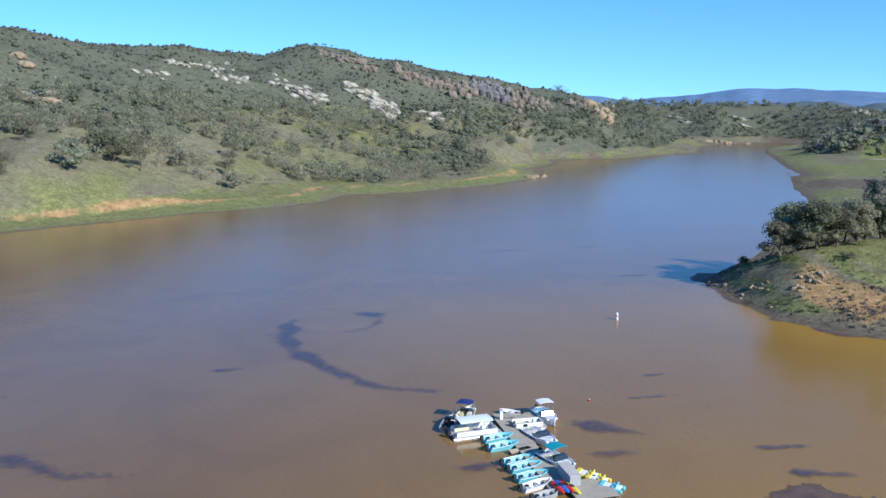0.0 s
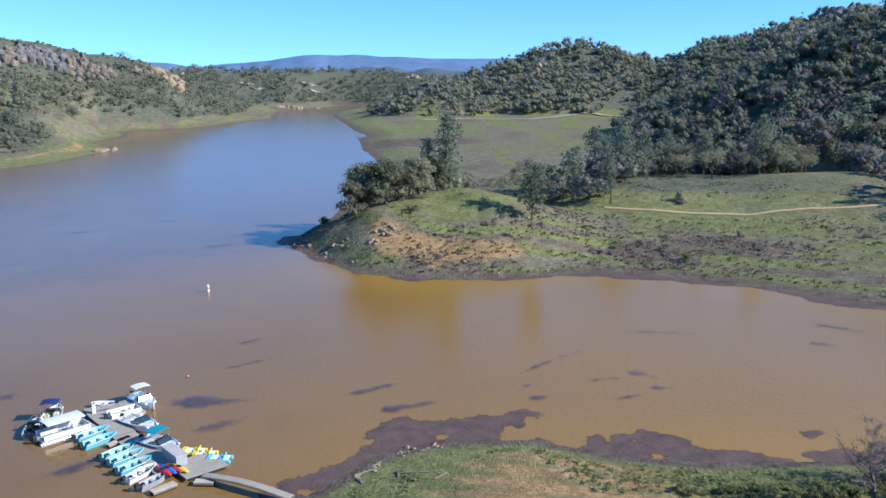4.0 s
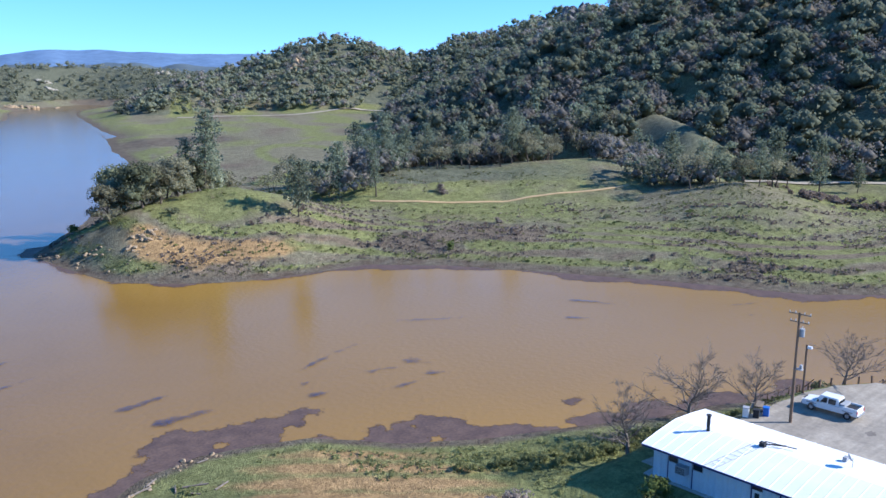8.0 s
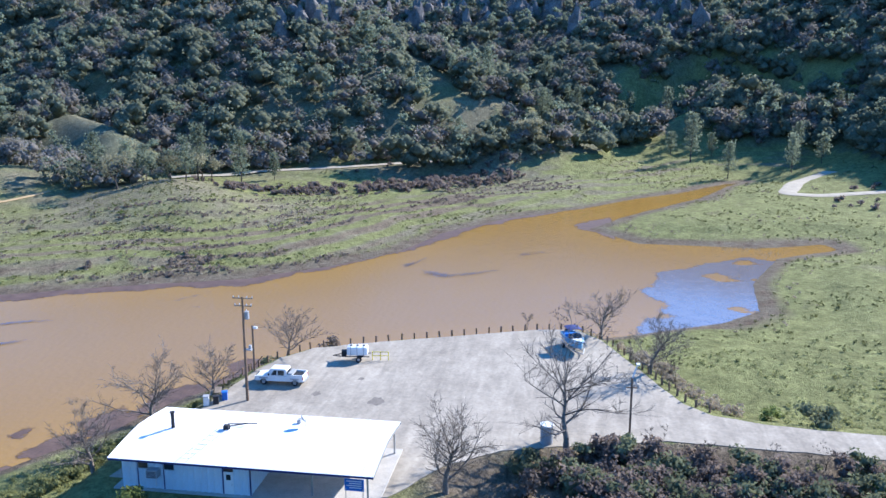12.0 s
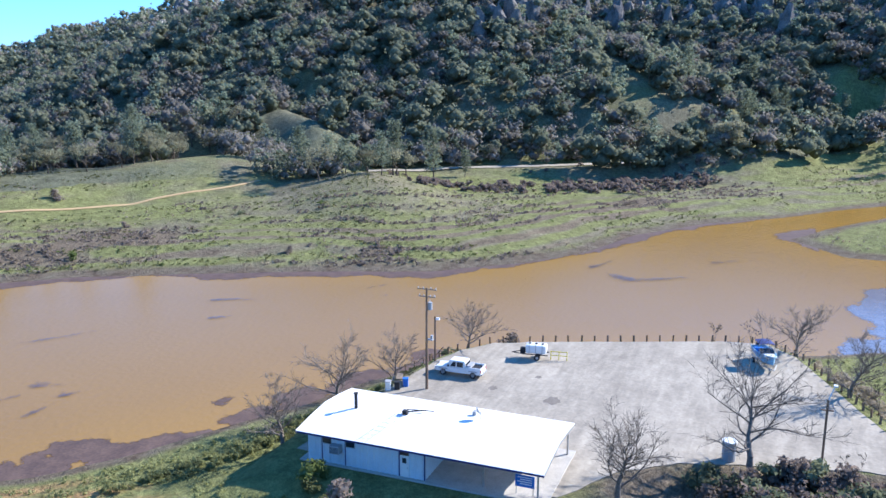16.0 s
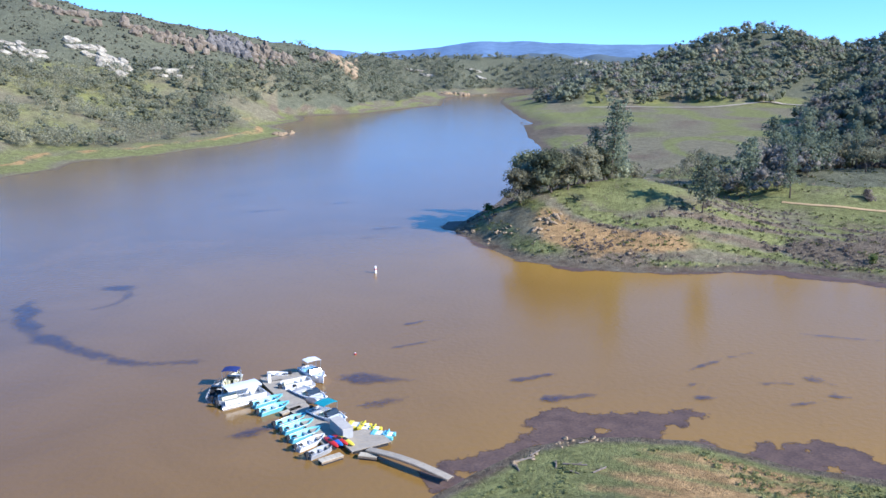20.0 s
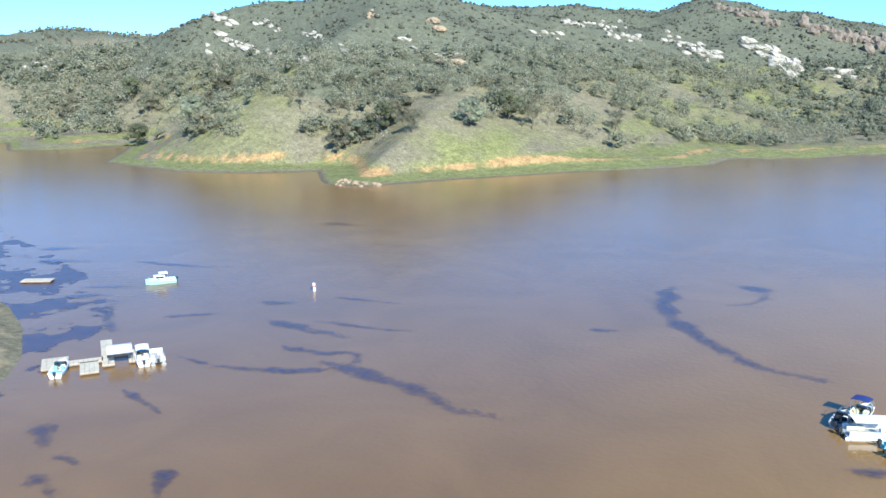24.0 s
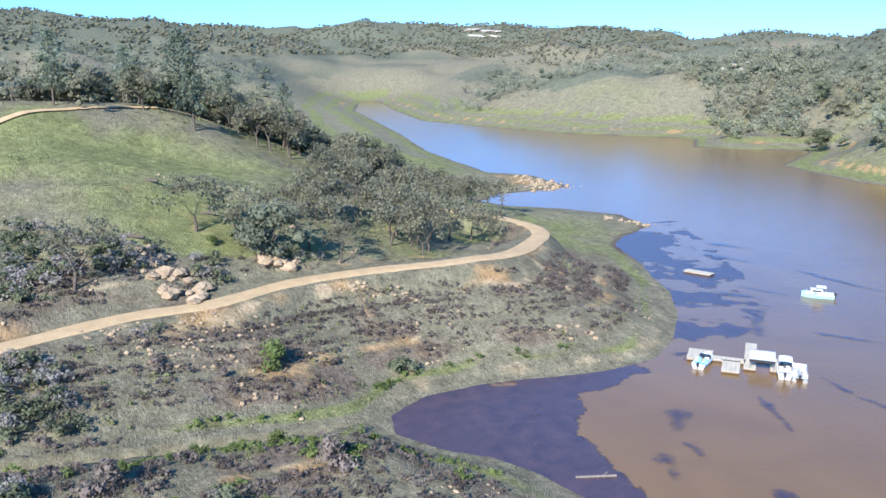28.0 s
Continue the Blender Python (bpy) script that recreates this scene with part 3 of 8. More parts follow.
def zones(x, y, z, d):
    """Shares of green grass, bare soil, brush and mud."""
    n1, n2, n3, n4 = rough(x, y, 40, 4, 41), rough(x, y, 12, 3, 42), rough(x, y, 160, 3, 43), rough(x, y, 4.5, 3, 44)
    r, az = np.hypot(x, y), np.degrees(np.arctan2(-x, y))
    left = np.clip((-x - 55) / 20, 0, 1) * np.clip((190 - r) / 20, 0, 1)
    near = (r < 130) & (x > -62)
    north = (y > 200) & (x < 160)
    right = (x > 56) & ~near
    band = np.sin(d * 0.8 + 6.0 * n1 + 3.0 * n3 + 0.8 * n2) * np.clip(0.65 + 1.3 * rough(x, y, 55, 2, 47), 0, 1.2)
    shore = np.clip(1 - np.abs(d - 22) / 26, 0, 1)
    green = 0.34 + 0.42 * n1 + 0.34 * shore + 0.25 * n3 + 0.3 * n2 + 0.2 * n4
    green = np.where(right, 0.52 + 0.35 * np.clip((-az - 84) / 10, 0, 1) + 0.95 * band * shore + 0.45 * n1 + 0.25 * n2 + 0.2 * n4, green)
    green = np.where(north, green + 0.5 * np.clip(1 - np.abs(d - 9) / 7, 0, 1) - 0.1, green)
    green = np.where(near, 0.72 + 0.45 * n1 + 0.3 * n2, green)
    green = np.where(north & (z > 5), 0.40 + 0.4 * n1 + 0.25 * n2, green)
    plain = np.clip(1 - np.abs(az + 31) / 14, 0, 1) ** 0.5 * np.clip((r - 380) / 60, 0, 1) * np.clip((760 - r) / 40, 0, 1)
    stripes = np.sin(r / 13 + 5 * n3 + az * 0.25 + 1.5 * n1) + 0.7 * n2
    old = np.sin(d * 0.13 + 2.4 * n3 + 1.3 * n1)
    plain = np.maximum(plain, np.clip((-az - 19) / 4, 0, 1) * np.clip((az + 46) / 4, 0, 1) * np.clip((r - 235) / 30, 0, 1) * np.clip((400 - r) / 30, 0, 1) * (z < 7))
    green = green * (1 - plain) + plain * (0.42 + 0.5 * old + 0.25 * stripes + 0.4 * n1)
    green = np.maximum(green, 1.2 * np.clip(1.3 - np.hypot((az + 38) / 2.6, (r - 700) / 22), 0, 1))
    # paler dry grass on the spur: its sunlit face put into the colour
    spur = np.clip(1.4 - np.hypot((az + 57.5) / 4, (r - 298) / 22), 0, 1)
    green = green * (1 - 0.5 * spur)
    loop = np.hypot((az + 36.8) / 3.6, (r - 385) / 72)
    green = np.where(loop < 1.25, green * 0.5 + 0.9 * np.exp(-((loop - 0.95) / 0.16) ** 2) + 0.1 * (loop < 0.8), green)
    green = green * (1 - left) + left * (0.30 + 0.4 * n1 + 0.3 * n2 + 0.3 * (d > 34))
    green = np.where((r > 420) & (x < -200) & (az > 44), 0.22 + 0.3 * n1 + 0.25 * n3, green)
    rim = (az > 44) & (r > 360) & (z < 8)
    green = np.where(rim, 0.45 + 0.6 * np.sin(d * 0.35 + 2 * n1) + 0.3 * n2, green)
    high = np.clip((z - 38) / 35, 0, 1) * north
    brush = 0.10 + 0.35 * n2 + 0.25 * n4 + 0.45 * high
    brush = np.where(right, 0.05 + 0.3 * n4 + 1.05 * np.clip((az + 104) / 16, 0.25, 1) * shore * np.clip(-1.3 * band + 0.9 * n2 + 1.5 * n1 + 0.1, 0, 1), brush)
    hollow = rough(x, y, 34, 3, 46)
    basin = np.clip(3.6 * (hollow - 0.06), 0, 1) * np.clip(1.25 - np.abs(d - 18) / 22, 0, 1) * np.clip((az + 92) / 12, 0, 1)
    brush, green = np.where(right, np.maximum(brush, basin), brush), np.where(right, green * (1 - 0.75 * basin) + 0.9 * np.exp(-((hollow + 0.02) / 0.05) ** 2) * shore, green)
    b = terrace_band(x, y, d)
    top = 31 + 12 * np.clip((az - 76) / 12, 0, 1)
    heath = np.clip(np.minimum((b - 6) / 2, (top - b) / 3), 0, 1)
    ledge = np.exp(-((b - 12.2) / 0.9) ** 2) * 0.7 + np.exp(-((b - 17.2) / 0.7) ** 2) * 0.5 + np.exp(-((b - 22.8) / 1.7) ** 2) * 1.1 + np.exp(-((b - 33) / 1.2) ** 2) * 0.5
    ledge = ledge * np.clip(0.75 + 1.2 * n2 + 1.1 * n4, 0, 1.2)
    brush = brush * (1 - left) + left * (heath * (0.46 + 0.45 * n2 + 0.5 * n4) + 0.08 + 0.3 * n2) * (1 - np.clip(ledge, 0, 1))
    green = green * (1 - left * 0.5 * (b < top)) + left * (0.08 + 0.3 * n1) * (b > top) + left * np.exp(-((b - 4.6) / 1.1) ** 2) * (0.5 + 0.9 * n2)
    brush = np.where(near, 0.05 + 0.4 * n2 + 0.2 * n4, brush)
    brush = brush * (1 - plain) + plain * (0.12 - 0.4 * old - 0.2 * stripes + 0.5 * n2)
    soil = np.zeros_like(x)
    cut = np.clip(1 - np.abs(d - 16.5 - 4 * rough(x, y, 45, 2, 14)) / 3.2, 0, 1)
    soil = np.where(north, cut * np.clip(1.0 + 1.2 * n2 + 1.0 * n1, 0, 1), soil)
    soil = np.where(north & (z > 26), 0.9 * np.clip(n2 + n1 - 0.55, 0, 1), soil)
    dome = np.clip(1.3 - np.hypot(x - 98, y - 179) / 20, 0, 1)
    green, brush = np.maximum(green, dome * 1.1), brush * (1 - dome)
    dm = np.hypot((x - 86) / 1.9, (y - 160) * 1.0)
    soil = np.where(right, np.exp(-((d - 12.5) / 4.6) ** 2) * np.clip(1.8 - dm / 12, 0, 1) * (1.2 + 1.1 * n2 + 0.5 * n4) + 0.35 * np.clip(n4 + n2 - 0.5, 0, 1), soil)
    dn = np.hypot(x - 44, (y - 56) * 0.9)
    soil = np.where(near, np.clip(1.5 - dn / 12, 0, 1.1) * (0.82 + 0.6 * n1 + 0.5 * n2 + 0.3 * np.sin((x + y) * 1.1 + 2 * n2)), soil)
    banded = 0.42 * np.exp(-((b - 24) / 4.5) ** 2) + 0.30 * np.exp(-((b - 12.2) / 1.5) ** 2) + 0.25 * np.exp(-((b - 33) / 3) ** 2)
    soil = soil * (1 - left) + left * np.clip(0.06 + banded * (0.9 + 0.7 * n2) + 0.22 * n2 + 0.45 * rough(x, y, 3, 3, 48), 0, 0.8) * (d > 3)
    rocky = np.clip(1.5 - np.hypot((x + 252) / 24, (y - 134) / 16), 0, 1) * (d > 0)
    soil, green = np.maximum(soil, 0.9 * rocky * (0.8 + n2)), green * (1 - rocky)
    hedge = np.clip(1.6 - np.hypot((x - 68) / 13, (y + 16) / 24), 0, 1) * (x < 80)
    brush, green = np.maximum(brush, hedge * (1.0 + 0.6 * n2)), green * (1 - 0.8 * hedge)
    bare = np.clip(1.25 - np.hypot((az - 84.5) / 3.2, (r - 205) / 7), 0, 1) * (0.8 + 0.8 * n2)
    soil = np.maximum(soil, bare)
    mud = np.clip(1.05 - d / (3.2 + 2 * n2 + np.where(right, 4.5 + 5 * n1, 0)), 0, 1)
    flat = np.clip(1 - np.hypot((x - 215) / 60, (y - 400) / 170), 0, 1)
    mud = np.maximum(mud, plain * np.clip(1.3 - d / (20 + 12 * n1), 0, 1) * 0.8)
    green, brush = green * (1 - 0.6 * flat), brush * (1 - 0.6 * flat)
    # the flats behind the point: a grassy tongue, a drained mud bay and a looped pale meadow with a green rim
    tongue = np.clip(1.5 - np.hypot((az + 26.5) / 5, (r - 575) / 50), 0, 1)
    green, brush = np.maximum(green, tongue * (0.85 + 0.5 * n1 + 0.3 * stripes)), brush * (1 - 0.8 * tongue)
    mud = np.maximum(mud, np.clip(1.5 - np.hypot((az + 26) / 4.6, (r - 470 + 10 * n1) / 24), 0, 0.9))
    loop = np.hypot((az + 34.6 - 0.025 * (r - 370)) / 2.3, (r - 372) / 44)
    green = np.where(loop < 1.5, np.maximum(green * 0.6, 1.0 * np.exp(-((loop - 1.1) / 0.22) ** 2)) * np.clip(loop * 1.6 - 0.7, 0, 1), green)
    brush = np.where(loop < 1.4, 0.0, brush)
    a = np.stack([green, soil, brush, np.ones_like(x)], 1)
    scrub = np.clip((z - 27 - 14 * n1 - 6 * n2) / 8, 0, 1) * (y > 200) * (r < 1000) * (az < 52)
    scrub = np.maximum(scrub, np.clip(0.5 + 0.9 * n1, 0, 1) * (z > 8) * (az < -24))
    scrub = np.maximum(scrub, np.clip(0.6 + 1.2 * n3 + 0.6 * n1, 0, 1) * (r > 620) * (az > 40) * (z > 22))
    scrub = np.maximum(scrub, np.clip((z - 62 + 12 * n1) / 14, 0, 1) * (r > 950) * (az > 40))
    scrub = np.maximum(scrub, (r > 600) * (az < -6) * (az > -26) * (z > 5) * 0.9)
    mud = mud * (1 - 0.8 * left)
    pale = 0.42 * left * np.clip((y - 20) / 15, 0, 1) * np.clip(1.4 - np.abs(d - 2.6) / 2.2, 0, 1) * (0.9 + 0.8 * n4)
    b = np.stack([mud, np.maximum(pale, 0.5 * left * ledge * (0.8 + 1.4 * n4)), scrub, np.ones_like(x)], 1)
    return np.clip(a, 0, 1), np.clip(b, 0, 1)


for key, values in zip(("zone", "zone2"), zones(GX, GY, GZ, GD)):
    layer = ground_me.color_attributes.new(key, "FLOAT_COLOR", "POINT")
    layer.data.foreach_set("color", values.astype(np.float32).ravel())

# the lake: one sheet at its level, from bank to bank
wr = np.concatenate([[20.0], 24 * 1.035 ** np.arange(0, 124)])
WX, WY, WF = sheet(wr, np.arange(-180, 180, 2.0))
water_me = grid_mesh("water", np.stack([WX, WY, WX * 0], 1), WF)
water_ob = tagged(new("water", water_me), "silty brown reservoir water with faint ripples", "water", kind="structure")
water_me.materials.append(WATER)
WD = land(WX, WY)[1]
reach = np.clip((WX + rough(WX, WY, 60, 3, 7) * 22 + 30) / 100, 0, 1) * np.clip((330 - np.hypot(WX, WY)) / 60, 0, 1)
shal = np.clip(reach * np.clip((200 - WY) / 40, 0, 1) * (0.75 + 0.25 * np.clip(1 + WD / 14, 0, 1)), 0, 1)
water_me.attributes.new("shallow", "FLOAT", "POINT").data.foreach_set("value", shal.astype(np.float32))

# far blue range and foothills; aerial haze is put into the base colours
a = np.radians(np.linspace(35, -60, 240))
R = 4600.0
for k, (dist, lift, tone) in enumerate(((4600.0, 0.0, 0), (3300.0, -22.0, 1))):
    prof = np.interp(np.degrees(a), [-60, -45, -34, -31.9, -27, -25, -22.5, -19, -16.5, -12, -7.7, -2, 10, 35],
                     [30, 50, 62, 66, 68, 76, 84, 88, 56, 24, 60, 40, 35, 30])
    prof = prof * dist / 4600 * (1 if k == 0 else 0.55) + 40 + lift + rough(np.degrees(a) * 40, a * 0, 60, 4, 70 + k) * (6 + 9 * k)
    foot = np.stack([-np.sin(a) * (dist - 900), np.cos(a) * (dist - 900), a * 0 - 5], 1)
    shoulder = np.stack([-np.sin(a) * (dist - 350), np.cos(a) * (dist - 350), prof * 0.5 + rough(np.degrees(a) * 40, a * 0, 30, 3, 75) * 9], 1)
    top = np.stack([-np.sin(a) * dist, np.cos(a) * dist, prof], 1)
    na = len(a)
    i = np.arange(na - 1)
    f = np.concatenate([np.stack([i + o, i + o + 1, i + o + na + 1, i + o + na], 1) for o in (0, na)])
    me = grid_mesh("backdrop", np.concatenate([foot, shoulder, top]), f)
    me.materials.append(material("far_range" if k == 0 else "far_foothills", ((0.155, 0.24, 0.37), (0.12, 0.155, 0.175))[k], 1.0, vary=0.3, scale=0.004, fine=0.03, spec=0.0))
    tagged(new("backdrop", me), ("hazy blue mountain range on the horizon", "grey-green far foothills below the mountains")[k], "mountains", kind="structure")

# tracks and the graded lot, laid on the ground
TRACK = material("packed_earth", (0.52, 0.37, 0.19), 0.95, scale=0.5, fine=4, bump=0.3, alt=(0.38, 0.265, 0.135))
PALE_TRACK = material("pale_gravel", (0.44, 0.385, 0.29), 0.95, scale=0.4, fine=4, bump=0.2, alt=(0.30, 0.26, 0.195))
LOT_MAT = material("worn_lot", (0.385, 0.34, 0.27), 0.9, scale=0.10, fine=3.0, bump=0.3, alt=(0.27, 0.235, 0.185))


def scuffed(m, turn):
    """Adds long pale scrapes and dull stains, drawn out along one direction, to a material's colour."""
    n, l = m.node_tree.nodes, m.node_tree.links
    b, geo, mp = n["Principled BSDF"], n.new("ShaderNodeNewGeometry"), n.new("ShaderNodeMapping")
    mp.inputs["Rotation"].default_value, mp.inputs["Scale"].default_value = (0, 0, radians(turn)), (0.16, 1.0, 1.0)
    l.new(geo.outputs["Position"], mp.inputs["Vector"])
    long_t, blot, value, tone = n.new("ShaderNodeTexNoise"), n.new("ShaderNodeTexNoise"), n.new("ShaderNodeMath"), n.new("ShaderNodeHueSaturation")
    long_t.inputs["Scale"].default_value, long_t.inputs["Detail"].default_value, long_t.inputs["Distortion"].default_value = 0.9, 6, 0.8
    blot.inputs["Scale"].default_value, blot.inputs["Detail"].default_value, blot.inputs["Roughness"].default_value = 0.45, 7, 0.7
    l.new(mp.outputs[0], long_t.inputs["Vector"])
    l.new(geo.outputs["Position"], blot.inputs["Vector"])
    parts = []
    for src, lo, hi in ((long_t, 0.86, 1.14), (blot, 0.82, 1.14)):
        r = n.new("ShaderNodeMapRange")
        for i, v in enumerate((0.32, 0.68, lo, hi)):
            r.inputs[i + 1].default_value = v
        l.new(src.outputs[0], r.inputs[0])
        parts.append(r.outputs[0])
    value.operation = "MULTIPLY"
    l.new(parts[0], value.inputs[0])
    l.new(parts[1], value.inputs[1])
    old = b.inputs["Base Color"].links[0].from_socket
    l.new(old, tone.inputs["Color"])
    l.new(value.outputs[0], tone.inputs["Value"])
    l.new(tone.outputs[0], b.inputs["Base Color"])


scuffed(LOT_MAT, 65)


def ribbon(name, pts, half, mat, label, lift=0.10):
    p = [Vector((*q, 0)) for q in pts]
    line = []
    for i in range(len(p) - 1):
        a0, b0, c0, d0 = p[max(i - 1, 0)], p[i], p[i + 1], p[min(i + 2, len(p) - 1)]
        n = max(2, int((c0 - b0).length / 0.8))
        for k in range(n):
            t = k / n
            line.append(0.5 * ((2 * b0) + (c0 - a0) * t + (2 * a0 - 5 * b0 + 4 * c0 - d0) * t * t + (3 * b0 - a0 - 3 * c0 + d0) * t ** 3))
    line = np.array([(v.x, v.y) for v in line])
    way = np.gradient(line, axis=0)
    way /= np.linalg.norm(way, axis=1, keepdims=True) + 1e-9
    side = np.stack([-way[:, 1], way[:, 0]], 1)
    across = np.linspace(-1, 1, 7)
    wob = 1 + 0.14 * rough(line[:, 0], line[:, 1], 4, 2, 77)
    grid = line[:, None] + side[:, None] * (across[None, :, None] * half * wob[:, None, None])
    zz = land(grid[..., 0].ravel(), grid[..., 1].ravel())[0].reshape(grid.shape[:2])
    zz = zz.mean(1, keepdims=True) * 0.7 + zz * 0.3 + lift - np.where(np.abs(across) > 0.9, 0.18, 0)[None]
    co = np.concatenate([grid, zz[..., None]], -1).reshape(-1, 3)
    n, m = grid.shape[:2]
    i = (np.arange(n - 1)[:, None] * m + np.arange(m - 1)[None]).ravel()
    me = grid_mesh(name, co, np.stack([i, i + 1, i + m + 1, i + m], 1)[:, ::-1])
    me.materials.append(mat)
    return tagged(new(name, me), label, "road", kind="structure")


ribbon("road", LEFT_ROAD, 2.0, TRACK, "tan packed-earth track along the hillside", 0.16)
CREST_TRACK = np.array([crest(a, 0, q)[:2] for a, q in ((104, 160), (98, 170), (94, 180), (90, 188), (86, 195), (82.5, 201), (79, 205))])
ribbon("road", CREST_TRACK, 1.0, TRACK, "pale dirt track along the crest of the grassy hill", 0.25)
ribbon("road", TRAIL, 0.65, TRACK, "narrow dirt trail along the old shoreline", 0.22)
ribbon("road", FOREST_ROAD, 2.2, PALE_TRACK, "pale gravel road along the foot of the wooded hill", 0.4)
ribbon("road", EAST_ROAD, 2.6, PALE_TRACK, "pale gravel road by the inlet", 0.3)
ribbon("road", np.array([(300, 600), (329, 587), (370, 566), (437, 567), (450, 520)], float), 3.0, PALE_TRACK, "pale road across the flats under pines", 0.5)
bm = bmesh.new()
edge_pts = []
for (x0, y0), (x1, y1) in zip(LOT, np.roll(LOT, -1, 0)):
    for t in np.linspace(0, 1, max(2, int(math.hypot(x1 - x0, y1 - y0) / 1.2)), endpoint=False):
        x, y = x0 + (x1 - x0) * t, y0 + (y1 - y0) * t
        j = 0.22 * noise.noise(Vector((x * 0.6, y * 0.6, 3)))
        edge_pts.append(bm.verts.new((x + j, y + j, 3.52)))
top = bm.faces.new(edge_pts)
low = bmesh.ops.extrude_face_region(bm, geom=[top])
for v in [g for g in low["geom"] if isinstance(g, bmesh.types.BMVert)]:
    v.co.z -= 0.3
bmesh.ops.triangulate(bm, faces=bm.faces[:])
bmesh.ops.recalc_face_normals(bm, faces=bm.faces[:])
lot_me = bpy.data.meshes.new("parking_lot")
bm.to_mesh(lot_me)
bm.free()
lot_me.materials.append(LOT_MAT)
tagged(new("parking_lot", lot_me), "worn pale gravel parking lot and drive", "parking lot", kind="structure")


# ---- plants and rocks ----
import itertools
LEAF_OAK = foliage("oak_leaves", (0.205, 0.220, 0.130), (0.125, 0.138, 0.082), 0.4)
LEAF_GREY = foliage("lichen_twigs", (0.375, 0.345, 0.300), (0.270, 0.248, 0.212), 0.5)
LEAF_PINE = foliage("pine_needles", (0.260, 0.295, 0.205), (0.175, 0.205, 0.140), 0.5)
LEAF_BUSH = foliage("fresh_bush", (0.20, 0.24, 0.08), (0.11, 0.14, 0.05), 0.5)
LEAF_HEATH = foliage("dry_heath", (0.295, 0.245, 0.205), (0.195, 0.160, 0.135), 0.5)
LEAF_CHAP = foliage("chaparral_leaves", (0.225, 0.225, 0.165), (0.165, 0.168, 0.122), 0.5)
LEAF_GRASS = foliage("grass_blades", (0.255, 0.265, 0.115), (0.165, 0.175, 0.078), 0.5)
LEAF_REED = foliage("dry_stalks", (0.36, 0.305, 0.225), (0.24, 0.205, 0.155), 0.45)
LEAF_SLOPE = foliage("pale_oak_twigs", (0.325, 0.318, 0.215), (0.228, 0.226, 0.150), 0.45)
LEAF_BELT = foliage("grey_oak_twigs", (0.300, 0.288, 0.190), (0.198, 0.192, 0.126), 0.5)
LEAF_BRUSH = foliage("brown_brush", (0.235, 0.190, 0.160), (0.150, 0.122, 0.104), 0.5)
# grey-green paled further: the right forest's distance haze put into the leaf colour
LEAF_HILL = foliage("hazed_grey_green_oak", (0.325, 0.345, 0.235), (0.215, 0.235, 0.160), 0.5)
BARK = material("bark", (0.13, 0.105, 0.08), 0.95, scale=6, fine=30, bump=0.4, alt=(0.065, 0.052, 0.04))
PALE_BARK = material("pale_bark", (0.25, 0.215, 0.18), 0.9, scale=4, fine=22, bump=0.3, alt=(0.11, 0.09, 0.075))
ROCK_TAN = material("tan_sandstone", (0.38, 0.29, 0.18), 0.95, scale=0.7, fine=5, bump=0.6, alt=(0.22, 0.16, 0.10))
ROCK_PALE = material("pale_outcrop", (0.52, 0.475, 0.375), 0.95, scale=0.35, fine=2.0, bump=0.7, alt=(0.16, 0.14, 0.11))
ROCK_CLIFF = material("brown_cliff", (0.25, 0.21, 0.16), 0.95, scale=0.25, fine=1.4, bump=0.6, alt=(0.12, 0.092, 0.066))
# cliff shade is put into this grey, lightened again for distance haze
ROCK_DARK = material("shade_grey_cliff", (0.21, 0.195, 0.18), 0.95, scale=0.22, fine=1.2, bump=0.9, alt=(0.085, 0.08, 0.076))


def unit(v):
    return v / (np.linalg.norm(v, axis=-1, keepdims=True) + 1e-9)


def blades(centre, normal, size, rng, aspect=1.0):
    """One small leaf triangle for each centre, facing its normal, turned at random."""
    t = unit(np.cross(normal, rng.normal(size=centre.shape)))
    b = np.cross(normal, t)
    s = np.asarray(size)[:, None]
    t, b = t * s, b * s * aspect
    co = np.stack([centre - t * 1.1 - b * 0.7, centre + t * 1.1 - b * 0.6, centre + b * 1.3], 1)
    return co.reshape(-1, 3)


def quad_mesh(name, co, mat):
    if isinstance(co, tuple):
        me = grid_mesh(name, *co)
        me.polygons.foreach_set("use_smooth", np.ones(len(co[1]), bool))
    else:
        me = grid_mesh(name, co, np.arange(len(co)).reshape(-1, 3))
    me.materials.append(mat)
    return me


PHI = (1 + 5 ** 0.5) / 2
ICO = unit(np.array([(a, b * PHI, 0) for a in (-1, 1) for b in (-1, 1)] + [(0, a, b * PHI) for a in (-1, 1) for b in (-1, 1)] + [(b * PHI, 0, a) for a in (-1, 1) for b in (-1, 1)], float))
ICO_F = np.array([f for f in itertools.combinations(range(12), 3) if max(np.linalg.norm(ICO[f[i]] - ICO[f[j]]) for i, j in ((0, 1), (1, 2), (0, 2))) < 1.1])
ICO_F = np.array([f if np.dot(np.cross(ICO[f[1]] - ICO[f[0]], ICO[f[2]] - ICO[f[0]]), ICO[f[0]]) > 0 else f[::-1] for f in ICO_F])


OCT = np.array([(1, 0, 0), (0, 1, 0), (-1, 0, 0), (0, -1, 0), (0, 0, 1), (0, 0, -1)], float)
OCT_F = np.array([(0, 1, 4), (1, 2, 4), (2, 3, 4), (3, 0, 4), (1, 0, 5), (2, 1, 5), (3, 2, 5), (0, 3, 5)])


